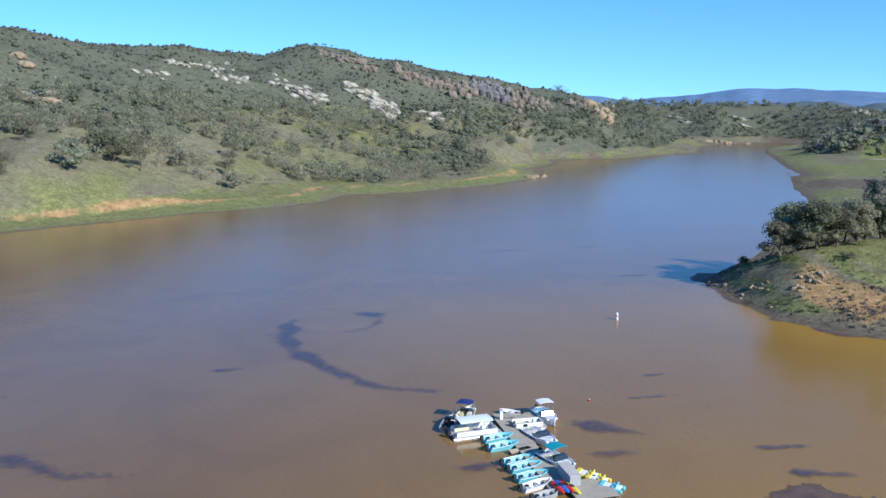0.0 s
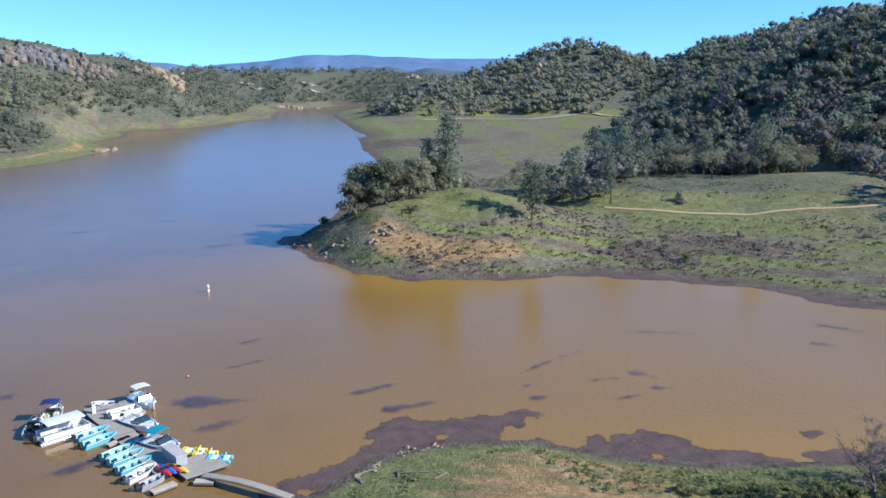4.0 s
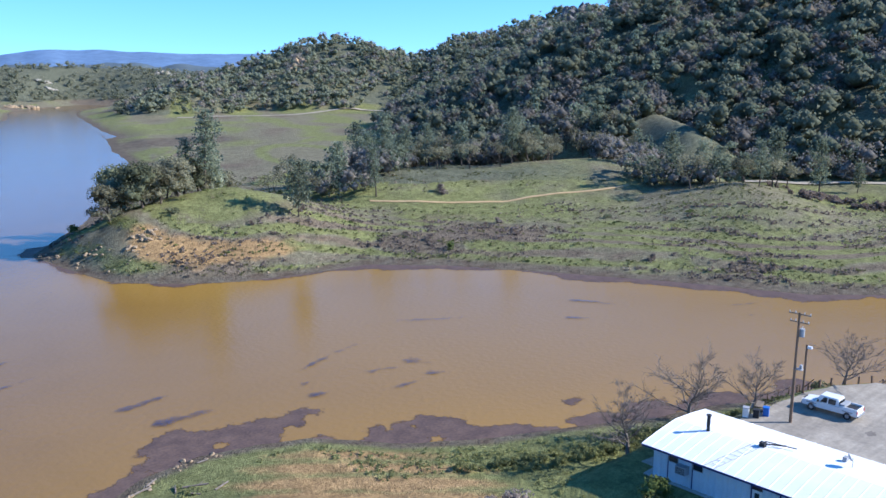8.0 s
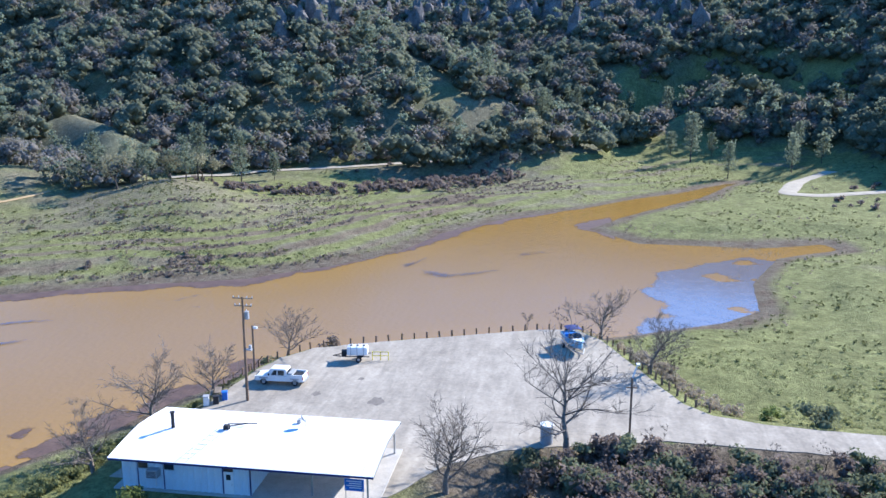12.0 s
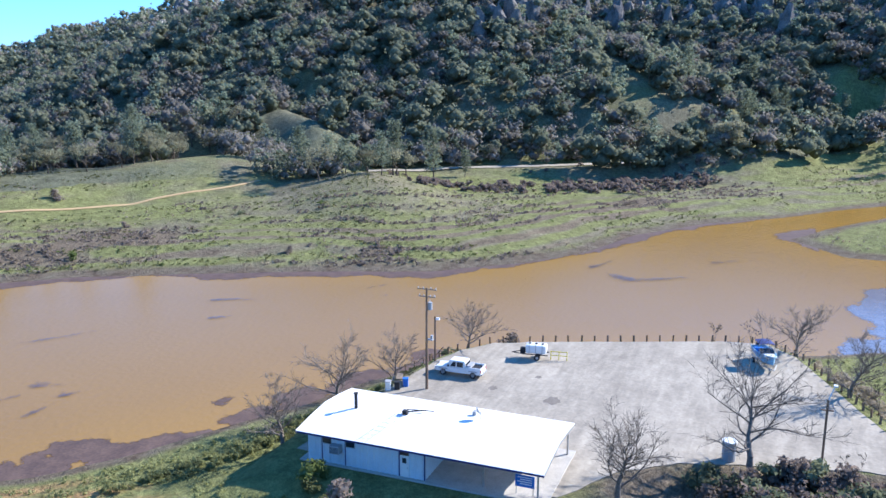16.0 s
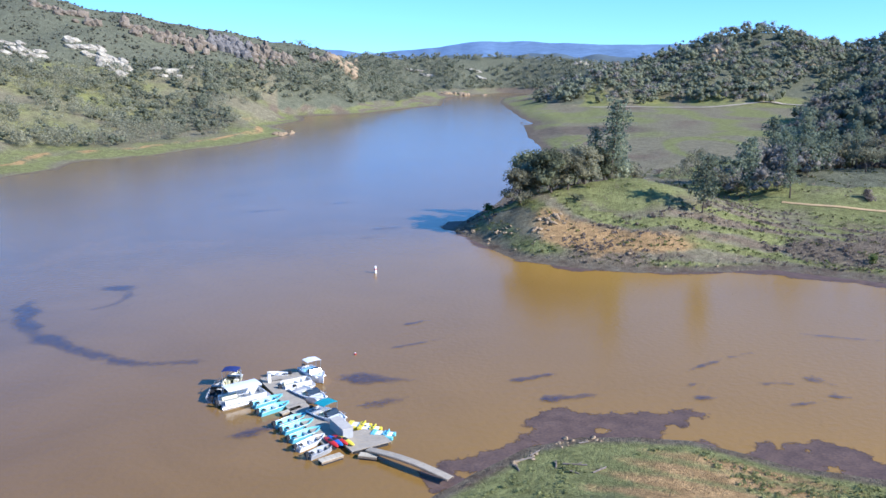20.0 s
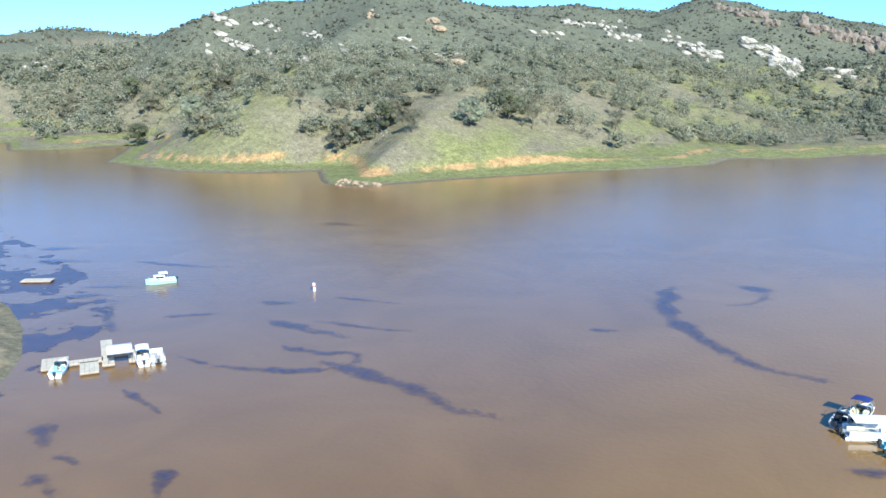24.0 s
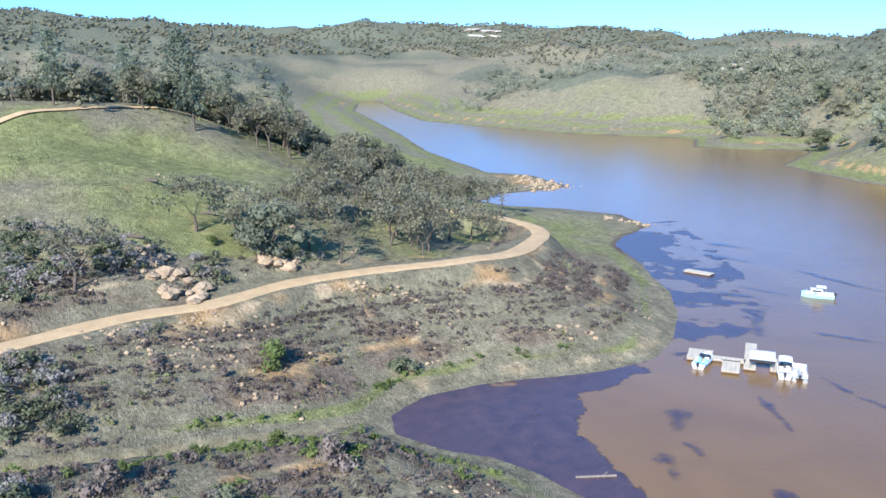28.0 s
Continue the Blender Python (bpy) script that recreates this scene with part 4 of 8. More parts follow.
def clump_cloud(base, height, width, lobes, per, leaf, rng, low=0.35, loose=0.5, peak=0.0, core=0.0):
    """Leaves for many crowns at once: each crown is a few rounded lobes, leaves on their outside, with a lumpy twig core inside if asked."""
    n = len(base)
    a, q = rng.uniform(0, 6.283, (n, lobes)), np.sqrt(rng.uniform(0, 1, (n, lobes)))
    h = rng.uniform(0, 1, (n, lobes))
    spread = (1 - 0.55 * h ** 2) if peak == 0 else (1 - peak * h)
    off = np.stack([np.cos(a) * q * spread, np.sin(a) * q * spread], -1) * (width[:, None, None] * 0.62)
    cz = height[:, None] * (low + (0.92 - low) * h)
    c = np.concatenate([base[:, None, :2] + off, (base[:, None, 2] + cz)[..., None]], -1)
    rad = width[:, None] * rng.uniform(0.30, 0.52, (n, lobes)) * min(1.0, (5.0 / lobes) ** 0.4) * (1 if peak == 0 else (1.15 - peak * h))
    d = unit(rng.normal(size=(n, lobes, per, 3)))
    d[..., 2] = np.where(d[..., 2] < -0.35, -d[..., 2], d[..., 2])
    pos = c[:, :, None] + d * rad[..., None, None] * rng.uniform(0.72, 1.06, (n, lobes, per, 1)) * np.array([1, 1, 0.8])
    nor = unit(d + loose * rng.normal(size=d.shape))
    size = leaf * (width[:, None, None] / width.mean()) * rng.uniform(0.6, 1.3, (n, lobes, per))
    tri = blades(pos.reshape(-1, 3), nor.reshape(-1, 3), size.ravel(), rng)
    if not core:
        return tri
    shape, faces = (OCT, OCT_F) if n > 1 else (ICO, ICO_F)
    v = len(shape)
    body = c[:, :, None] + shape * rad[..., None, None] * rng.uniform(0.80, 1.14, (n, lobes, v, 1)) * np.array([1, 1, 0.8]) * core
    k = n * lobes
    fc = (faces[None] + v * np.arange(k)[:, None, None]).reshape(-1, 3)
    return np.concatenate([body.reshape(-1, 3), tri]), np.concatenate([fc, v * k + np.arange(len(tri)).reshape(-1, 3)])


def stuff(name, co, mat, label, category):
    return tagged(new(name, quad_mesh(name, co, mat)), label, category, kind="stuff")


def scatter(az, dist, count, rng, keep=None):
    """Points on the ground in a sector: degrees left of +y, metres."""
    a = np.radians(rng.uniform(az[0], az[1], count))
    r = np.sqrt(rng.uniform(dist[0] ** 2, dist[1] ** 2, count))
    x, y = -np.sin(a) * r, np.cos(a) * r
    z, d = land(x, y)
    edge_a = np.minimum(np.degrees(a) - az[0], az[1] - np.degrees(a)) / 4.0
    edge_r = np.minimum(r / dist[0] - 1, 1 - r / dist[1]) / 0.10
    ok = (d > 3) & (np.minimum(edge_a, edge_r) + 0.5 * rough(x, y, 40, 3, 55) > rng.uniform(0, 1, count) * 0.9)
    if keep is not None:
        ok &= keep(x, y, z, d)
    for path in (LEFT_ROAD, TRAIL, FOREST_ROAD, EAST_ROAD):
        ok &= line_distance(x, y, path) > 5
    ok &= ~inside(x, y, LOT) & (line_distance(x, y, LOT, True) > 1.5)
    return np.stack([x, y, z], 1)[ok]


def thing(name, label, category, group="", m=None):
    e = tagged(new(name), label, category, group)
    if m is not None:
        e.matrix_basis = m
    return e


def part_mesh(name, me, parent, label=""):
    o = new(name, me)
    o.parent = parent
    if label:
        tagged(o, label)
    return o


def tubes(name, segs, mat, sides=5):
    """One mesh of tapered limbs: rows of start, end, radius at both."""
    co, fa = [], []
    for p, q, r0, r1 in segs:
        ax = (q - p).normalized()
        u = ax.orthogonal().normalized()
        v = ax.cross(u)
        k = len(co)
        for c, r in ((p, r0), (q, r1)):
            for i in range(sides):
                w = 6.28318 * i / sides
                co.append(c + (u * math.cos(w) + v * math.sin(w)) * r)
        for i in range(sides):
            j = (i + 1) % sides
            fa.append((k + i, k + j, k + sides + j, k + sides + i))
    me = grid_mesh(name, np.array([tuple(c) for c in co]), np.array(fa))
    me.polygons.foreach_set("use_smooth", np.ones(len(fa), bool))
    me.materials.append(mat)
    return me


def limbs(rnd, height, levels, spread=0.6, trunk=0.035, first=0.28, kids=(3, 4), rise=0.06):
    """A forked skeleton: trunk segments, limb segments, twig tips."""
    trunk_s, limb_s, tips = [], [], []

    def grow(p, way, length, rad, lev):
        n = 2 if lev < levels else 2
        for s in range(n):
            way = (way + Vector((rnd.gauss(0, 0.13), rnd.gauss(0, 0.13), rise))).normalized()
            q = p + way * (length / n)
            r1 = rad * (0.82 if lev == 0 else 0.72)
            (trunk_s if lev == 0 else limb_s).append((p, q, rad, r1))
            p, rad = q, r1
        tips.append((p, way, lev))
        if lev < levels:
            k = rnd.randint(*kids)
            w0 = rnd.uniform(0, 6.28)
            for i in range(k):
                w = w0 + 6.28 * i / k + rnd.uniform(-0.5, 0.5)
                tilt = spread * rnd.uniform(0.6, 1.3)
                u = way.orthogonal().normalized()
                v = way.cross(u)
                side = u * math.cos(w) + v * math.sin(w)
                grow(p, (way * math.cos(tilt) + side * math.sin(tilt)).normalized(), length * rnd.uniform(0.62, 0.86) * (1.0 if lev else 1.15), rad * rnd.uniform(0.5, 0.72), lev + 1)

    grow(Vector((0, 0, -0.3)), Vector((0, 0, 1)), height * first + 0.3, height * trunk, 0)
    return trunk_s, limb_s, tips


def oak_tree(seed, height=9.0, width=9.0, leaf=LEAF_OAK, lobes=11, per=95, size=0.34, loose=0.6, bark=BARK, name="oak_tree",
             label="evergreen oak with a dense rounded dark green crown", low=0.30):
    rnd, rng = random.Random(seed), np.random.default_rng(seed)
    e = thing(name, label, "tree")
    ts, ls, _ = limbs(rnd, height, 2, 0.75, 0.032, 0.30, (3, 4))
    part_mesh("trunk", tubes("trunk", ts + ls, bark), e)
    co = clump_cloud(np.zeros((1, 3)), np.array([height]), np.array([width]), lobes, per, size, rng, low, loose, 0, 0.55)
    part_mesh("crown", quad_mesh("crown", co, leaf), e)
    return e


def pine_tree(seed, height=15.0, width=6.4):
    """A slender pine: a straight bole, drooping limbs in loose whorls, needle clumps on them."""
    rnd, rng = random.Random(seed), np.random.default_rng(seed)
    e = thing("grey_pine", "tall grey-green pine with a thin open crown", "tree")
    lean = Vector((rnd.uniform(-0.05, 0.05), rnd.uniform(-0.05, 0.05), 1))
    at = [lean * (height * k / 6) + Vector((rnd.gauss(0, 0.1), rnd.gauss(0, 0.1), -0.3 if k == 0 else 0)) for k in range(7)]
    part_mesh("trunk", tubes("trunk", [(at[k], at[k + 1], 0.016 * height * (1 - k / 6.6), 0.016 * height * (1 - (k + 1) / 6.6)) for k in range(6)], BARK, 6), e)
    rows = []
    for k in range(26):
        t = 0.22 + 0.74 * k / 25
        c = lean * (height * t)
        w = k * 2.4 + rnd.uniform(-0.5, 0.5)
        q = width * 0.5 * (0.95 - 0.75 * (t - 0.45) ** 2 - 0.25 * t) * rnd.uniform(0.45, 1.15)
        rows.append((c, c + Vector((math.cos(w) * q, math.sin(w) * q, rnd.uniform(0.0, 0.35) * q + 0.2)), 0.05, 0.015))
    part_mesh("limb_frame", tubes("limb_frame", rows, BARK, 3), e)
    tips = np.array([tuple(b) for _, b, _, _ in rows] + [tuple((a + b) / 2) for a, b, _, _ in rows] + [tuple(lean * height * 0.97)])
    c = np.repeat(tips, 22, 0) + rng.normal(size=(len(tips) * 22, 3)) * np.array([0.55, 0.55, 0.42]) * height / 15
    part_mesh("crown", quad_mesh("crown", blades(c, unit(rng.normal(size=c.shape)), rng.uniform(0.15, 0.34, len(c)), rng), LEAF_PINE), e)
    return e


def bare_tree(seed, height=9.0, levels=5, bark=PALE_BARK, label="leafless sycamore with pale forked limbs", name="bare_tree", spread=0.55, twigs=4, sides=5, haze=None, thick=0.026, rise=0.06, fine=False):
    rnd, rng = random.Random(seed), np.random.default_rng(seed)
    e = thing(name, label, "tree")
    ts, ls, tips = limbs(rnd, height, levels, spread, thick, 0.22, (2, 3), rise)
    part_mesh("trunk", tubes("trunk", ts, bark, 7), e)
    part_mesh("limb_frame", tubes("limb_frame", ls, bark, sides), e)
    ends = [(p, w) for p, w, lev in tips if lev >= levels - 1]
    tw = []
    for p, w in ends:
        for _ in range(twigs):
            d = (w + Vector((rnd.gauss(0, 0.5), rnd.gauss(0, 0.5), rnd.gauss(0.05, 0.4)))).normalized()
            tw.append((p, p + d * rnd.uniform(0.5, 1.1) * height / 10, thick * (0.45 if fine else 0.75), 0.006))
    if fine:
        for p, q, r0, r1 in ls[len(ls) // 8:]:
            for _ in range(2):
                d = ((q - p).normalized() + Vector((rnd.gauss(0, 0.6), rnd.gauss(0, 0.6), rnd.gauss(0.25, 0.4)))).normalized()
                c = p.lerp(q, rnd.uniform(0.2, 1.0))
                tw.append((c, c + d * rnd.uniform(0.4, 1.2) * height / 10, 0.012, 0.005))
    tagged(part_mesh("twig_mass", tubes("twig_mass", tw, bark, 3), e), kind="stuff")
    if haze:
        c = np.array([tuple(p + w * 0.3) for p, w in ends])
        c = np.repeat(c, 15, 0) + rng.normal(size=(len(c) * 15, 3)) * height * 0.045
        part_mesh("lichen", quad_mesh("lichen", blades(c, unit(rng.normal(size=c.shape)), rng.uniform(0.09, 0.25, len(c)) * height / 9, rng), haze), e, "grey lichen on the twigs")["kind"] = "stuff"
    return e


def sycamore(seed, height=9.0, wide=1.0, label="leafless sycamore with pale forked limbs and fine twigs"):
    """A leafless tree: a short wavering trunk that forks low, limbs reaching out and up, side branches and fine twigs filling a broad rounded crown."""
    rnd = random.Random(seed)
    e = thing("bare_tree", label, "tree")
    stem, p, way = [], Vector((0, 0, -0.3)), Vector((rnd.uniform(-0.15, 0.15), rnd.uniform(-0.15, 0.15), 1)).normalized()
    n = 8
    for k in range(n):
        way = (way + Vector((rnd.gauss(0, 0.17), rnd.gauss(0, 0.17), 0.10))).normalized()
        q = p + way * height * 0.62 / n
        stem.append((p, q, 0.030 * height * (1 - k / n) ** 0.9 + 0.025, 0.026 * height * (1 - (k + 1) / n) ** 0.9 + 0.018))
        p = q
    part_mesh("trunk", tubes("trunk", stem, PALE_BARK, 7), e)
    twigs, w = [], rnd.uniform(0, 6.28)
    for k in range(14):
        t = 0.26 + 0.73 * (k / 13) ** 0.8
        i = min(n - 1, int(t * n))
        c = stem[i][0].lerp(stem[i][1], t * n - i if t < 1 else 1)
        w += 2.4 + rnd.uniform(-0.6, 0.6)
        reach = height * wide * (0.66 - 0.24 * t) * rnd.uniform(0.7, 1.2)
        d = Vector((math.cos(w), math.sin(w), rnd.uniform(0.15, 0.55) + 1.0 * t * t)).normalized()
        limb, r = [], 0.0125 * height * (1.15 - 0.7 * t)
        for s in range(6):
            d = (d + Vector((rnd.gauss(0, 0.24), rnd.gauss(0, 0.24), rnd.gauss(0.07, 0.12)))).normalized()
            q = c + d * reach / 6
            limb.append((c, q, r, r * 0.78))
            for _ in range(2 + (s > 1)):
                b = (d + Vector((rnd.gauss(0, 0.7), rnd.gauss(0, 0.7), rnd.gauss(0.15, 0.4)))).normalized()
                m = c.lerp(q, rnd.uniform(0.1, 1))
                f = m + b * reach * rnd.uniform(0.15, 0.36)
                limb.append((m, f, r * 0.42, r * 0.18))
                for _ in range(7):
                    u = (b + Vector((rnd.gauss(0, 0.7), rnd.gauss(0, 0.7), rnd.gauss(0.1, 0.5)))).normalized()
                    g0 = m.lerp(f, rnd.uniform(0.15, 1))
                    twigs.append((g0, g0 + u * rnd.uniform(0.25, 0.85) * height / 9, 0.017, 0.007))
            c, r = q, r * 0.78
        part_mesh("limb", tubes("limb", limb, PALE_BARK, 4), e)
    tagged(part_mesh("twig_mass", tubes("twig_mass", twigs, PALE_BARK, 3), e), kind="stuff")
    return e


def plant(proto, spots, rng, lo=0.75, hi=1.25, group=""):
    """Copies of the prototypes at the spots (x, y); the prototypes take the first ones."""
    for i, (x, y) in enumerate(spots):
        p = proto[i % len(proto)]
        s = rng.uniform(lo, hi)
        m = pose(x, y, ground(x, y) - 0.1, 0, 0, rng.uniform(0, 360))
        if i < len(proto):
            p.matrix_basis, o = m, p
        else:
            o = copy_thing(p, m)
        o.scale = (s, s, s * rng.uniform(0.9, 1.1))
        if group:
            o["group"] = group


def boulder_mesh(name, seed):
    """One cracked, blocky stone about a metre in radius."""
    bm = bmesh.new()
    bmesh.ops.create_icosphere(bm, subdivisions=2, radius=1.0)
    q = Vector((seed * 7.1, seed * 1.7, 0))
    for v in bm.verts:
        c = v.co.copy()
        c = c * (1 + noise.noise(c * 1.1 + q) * 0.5 + noise.noise(c * 2.7 + q) * 0.25)
        v.co = Vector((round(c.x * 2.2) / 2.2 * 0.5 + c.x * 0.5, c.y, round(c.z * 2.5) / 2.5 * 0.6 + c.z * 0.4))
    me = bpy.data.meshes.new(name)
    bm.to_mesh(me)
    bm.free()
    return me


STONES = {}


def outcrop(name, x, y, length, depth, size, count, mat, seed, label, turn=0.0, flat=0.7, sink=0.2, category="rock"):
    """A heap or ledge of stones, each resting on the ground."""
    rnd = random.Random(seed)
    if mat.name not in STONES:
        STONES[mat.name] = [boulder_mesh("stone", len(STONES) * 10 + i) for i in range(6)]
        for me in STONES[mat.name]:
            me.materials.append(mat)
    z0 = ground(x, y)
    if category == "rock":
        size, count, depth = size * 0.7, int(count * 1.5), depth * 1.2
    e = thing(name, label, category, "rock outcrops", pose(x, y, z0))
    ca, sa = math.cos(radians(turn)), math.sin(radians(turn))
    for _ in range(count):
        u, v = rnd.uniform(-0.5, 0.5) * length, rnd.gauss(0, 0.4) * depth
        px, py = x + u * ca - v * sa, y + u * sa + v * ca
        s = size * rnd.uniform(0.35, 1.2)
        o = part_mesh("stone", rnd.choice(STONES[mat.name]), e)
        o.matrix_basis = pose(px - x, py - y, ground(px, py) - z0 + s * flat * (0.5 - sink), rnd.uniform(-12, 12), rnd.uniform(-12, 12), rnd.uniform(0, 360))
        o.scale = (s * 1.25, s, s * flat * rnd.uniform(0.7, 1.3))
    return e


R = np.random.default_rng(11)


def bearing(x, y):
    return np.degrees(np.arctan2(-x, y)), np.hypot(x, y)


def off_spur(x, y):
    """True away from the open grassy spurs of the right shore."""
    az, r = bearing(x, y)
    spur = ((az > -61.0) & (az < -56.8) & (r < 313) & (r > 276)) | ((az > -57) & (az < -50) & (r < 292))
    return ~spur & (line_distance(x, y, np.array([(410, -14), (368, -39), (330, -46)], float)) > 9) & (line_distance(x, y, np.array([(352, 66), (330, 44), (312, 30)], float)) > 8)


# the wooded hills of the right shore
def forest_keep(x, y, z, d):
    az, r = bearing(x, y)
    cliff = (az < -71) & (az > -95) & (z > 62) & (z < 92) & (r > 600)
    return (d > 45) & (z > 4) & ((rough(x, y, 60, 3, 191) > -0.62 + 0.3 * (z < 14)) | (az < -76)) & (rough(x, y, 22, 3, 90) > -0.55) & off_spur(x, y) & ~cliff


def far_keep(x, y, z, d):
    az, r = bearing(x, y)
    knob = (np.hypot((az + 52.7) / 1.3, (r - 895) / 24) < 1) | (np.hypot((az + 51.2) / 1.1, (r - 868) / 22) < 1)
    glade = np.hypot((az + 39.8) / 1.4, (r - 725) / 26) < 1
    return (z > 5.5) & (rough(x, y, 45, 3, 92) > -0.5) & ~knob & ~glade


near_f = np.concatenate([scatter((-122, -39), (262, 600), 5900, R, forest_keep), scatter((-112, -74), (300, 600), 1500, R, forest_keep)])
far_f = np.concatenate([scatter((-122, -46), (490, 800), 4700, R, forest_keep), scatter((-57, -22), (630, 960), 4600, R, far_keep)])
for spots, lobes, per, leaf in ((near_f, 6, 16, 0.40), (far_f, 3, 10, 0.58)):
    pick = R.uniform(0, 1, len(spots)) + 0.25 * rough(spots[:, 0], spots[:, 1], 70, 3, 192)
    w = R.uniform(4.0, 10.5, len(spots)) * (1.0 if lobes > 4 else 0.85)
    green = pick < 0.56
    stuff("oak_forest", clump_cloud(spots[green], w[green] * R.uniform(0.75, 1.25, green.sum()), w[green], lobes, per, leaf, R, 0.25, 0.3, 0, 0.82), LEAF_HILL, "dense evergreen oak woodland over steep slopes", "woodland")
    grey = (pick >= 0.56) & (pick < 0.86)
    stuff("bare_oak_forest", clump_cloud(spots[grey], w[grey] * R.uniform(0.85, 1.3, grey.sum()), w[grey] * 0.92, lobes - 1, per + 18, leaf * 0.62, R, 0.22, 0.5, 0, 0.6), LEAF_GREY, "grey leafless oaks among the evergreen woodland", "woodland")
    pine = pick >= 0.86
    stuff("pine_forest", clump_cloud(spots[pine], w[pine] * 1.6, w[pine] * 0.7, lobes + 1, per + 6, leaf * 0.7, R, 0.15, 0.5, 0.6, 0.55), LEAF_PINE, "scattered grey-green pines on the wooded slopes", "woodland")

# the far bank woods, north and left
NOSES = [np.array([crest(a, 0, q)[:2] for a, q in row]) for row in (((24.2, 430), (26, 345), (29, 285)), ((20.9, 430), (18.7, 422), (15.1, 405), (11.2, 388)), ((33, 420), (35.8, 365), (39.5, 300)), ((11.6, 520), (9, 480), (5.9, 438)))]


def off_nose(x, y, z):
    """True away from the open grassy noses that run down to the north bank."""
    near = np.minimum.reduce([line_distance(x, y, q) for q in NOSES])
    return (near > 13 + 8 * rough(x, y, 25, 2, 193)) | (z > 25)


def knoll_back(x, y):
    """Metres behind the crest of the grassy knoll; negative on its lake side."""
    az, r = bearing(x, y)
    return r - np.interp(az, (50.5, 52.5, 54.5, 56.5, 58.4, 62, 65.6, 72), (545, 570, 595, 620, 628, 615, 605, 590))


def off_knoll(x, y):
    return (knoll_back(x, y) > 10) | (bearing(x, y)[0] < 51.5)


spots = np.concatenate([
    scatter((-33, -6), (620, 1230), 6500, R, lambda x, y, z, d: (d > 22) & (z > 4) & (rough(x, y, 70, 3, 93) > -0.3)),
    scatter((-14, 9), (440, 790), 3400, R, lambda x, y, z, d: (d > 30) & (z < 36) & (rough(x, y, 50, 3, 94) > -0.3)),
    scatter((0, 47), (290, 580), 4600, R, lambda x, y, z, d: (d > 26) & (z < 44) & off_nose(x, y, z) & (rough(x, y, 30, 3, 95) > 0.14 - 0.75 * (z > 16))),
    scatter((38, 52), (400, 640), 420, R, lambda x, y, z, d: (d > 14) & (z < 34) & (rough(x, y, 50, 3, 96) > -0.2)),
    scatter((57, 69), (612, 700), 420, R, lambda x, y, z, d: (knoll_back(x, y) > 12) & (rough(x, y, 40, 3, 99) > -0.35)),
    scatter((44, 57), (470, 780), 1900, R, lambda x, y, z, d: (d > 30) & off_knoll(x, y) & (rough(x, y, 40, 3, 99) > -0.25)),
    scatter((44, 68), (740, 1000), 1100, R, lambda x, y, z, d: (d > 40) & (rough(x, y, 60, 3, 96) > -0.15)),
    scatter((79, 114), (540, 1000), 1900, R, lambda x, y, z, d: (d > 40) & (rough(x, y, 60, 3, 96) > -0.2))])
pick = R.uniform(0, 1, len(spots))
w = R.uniform(2.8, 6.4, len(spots)) * np.where(np.abs(bearing(spots[:, 0], spots[:, 1])[0]) > 45, 1.3, 1.0)
g = pick < np.where(bearing(spots[:, 0], spots[:, 1])[0] > 3, 0.8, 0.45)
stuff("grey_oak_woods", clump_cloud(spots[g], w[g] * 0.95, w[g] * 1.1, 3, 32, 0.28, R, 0.2, 0.6), LEAF_SLOPE, "pale lichen-hung leafless oaks on the grassy hills", "woodland")
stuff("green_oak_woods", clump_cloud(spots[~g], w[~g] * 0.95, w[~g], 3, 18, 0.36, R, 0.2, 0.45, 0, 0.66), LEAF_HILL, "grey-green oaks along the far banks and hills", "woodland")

far = scatter((36, 114), (850, 1900), 30000, R, lambda x, y, z, d: (d > 40) & ((z > 46) | (bearing(x, y)[0] < 64) | (bearing(x, y)[0] > 83)) & (rough(x, y, 75, 5, 96) > 0.14 - 0.34 * (z > 50)))
w = R.uniform(3, 6.5, len(far))
h = R.uniform(0, 1, len(far)) < 0.5
stuff("far_woods", clump_cloud(far[h], w[h] * 0.7, w[h], 1, 5, 0.9, R, 0.3, 0.4, 0, 1.1), LEAF_BELT, "scattered oaks and scrub over the far hills", "woodland")
stuff("far_grey_woods", clump_cloud(far[~h], w[~h] * 0.7, w[~h], 1, 5, 0.9, R, 0.3, 0.5, 0, 1.0), LEAF_SLOPE, "scattered grey leafless oaks over the far hills", "woodland")
near_n = scatter((-16, 46), (300, 620), 2400, R, lambda x, y, z, d: (d > 26) & (z < 42) & off_nose(x, y, z) & (rough(x, y, 55, 4, 195) > 0.02 - 0.3 * (z > 20)))
w = R.uniform(3.0, 6.5, len(near_n))
stuff("slope_oaks", clump_cloud(near_n, w * 0.9, w * 1.1, 3, 44, 0.24, R, 0.2, 0.6), LEAF_SLOPE, "pale grey leafless oaks across the lower slopes", "woodland")
# the oak belt behind the crest of the left hill
belt = scatter((66, 114), (178, 262), 900, R, lambda x, y, z, d: (d > 50) & (line_distance(x, y, np.array([crest(a, 0, q)[:2] for a, q in ((112, 176), (96, 192), (87, 212), (79, 222), (72, 222), (67, 212))])) < 17 + 10 * rough(x, y, 18, 2, 97)))
w = R.uniform(4.5, 8.0, len(belt))
h = R.uniform(0, 1, len(belt))
stuff("crest_grey_oaks", clump_cloud(belt[h < 0.6], w[h < 0.6] * 1.25, w[h < 0.6] * 0.9, 7, 46, 0.17, R, 0.2, 1.0, 0, 0.4), LEAF_BELT, "grey lichen-hung oaks in a belt behind the grassy crest", "woodland")
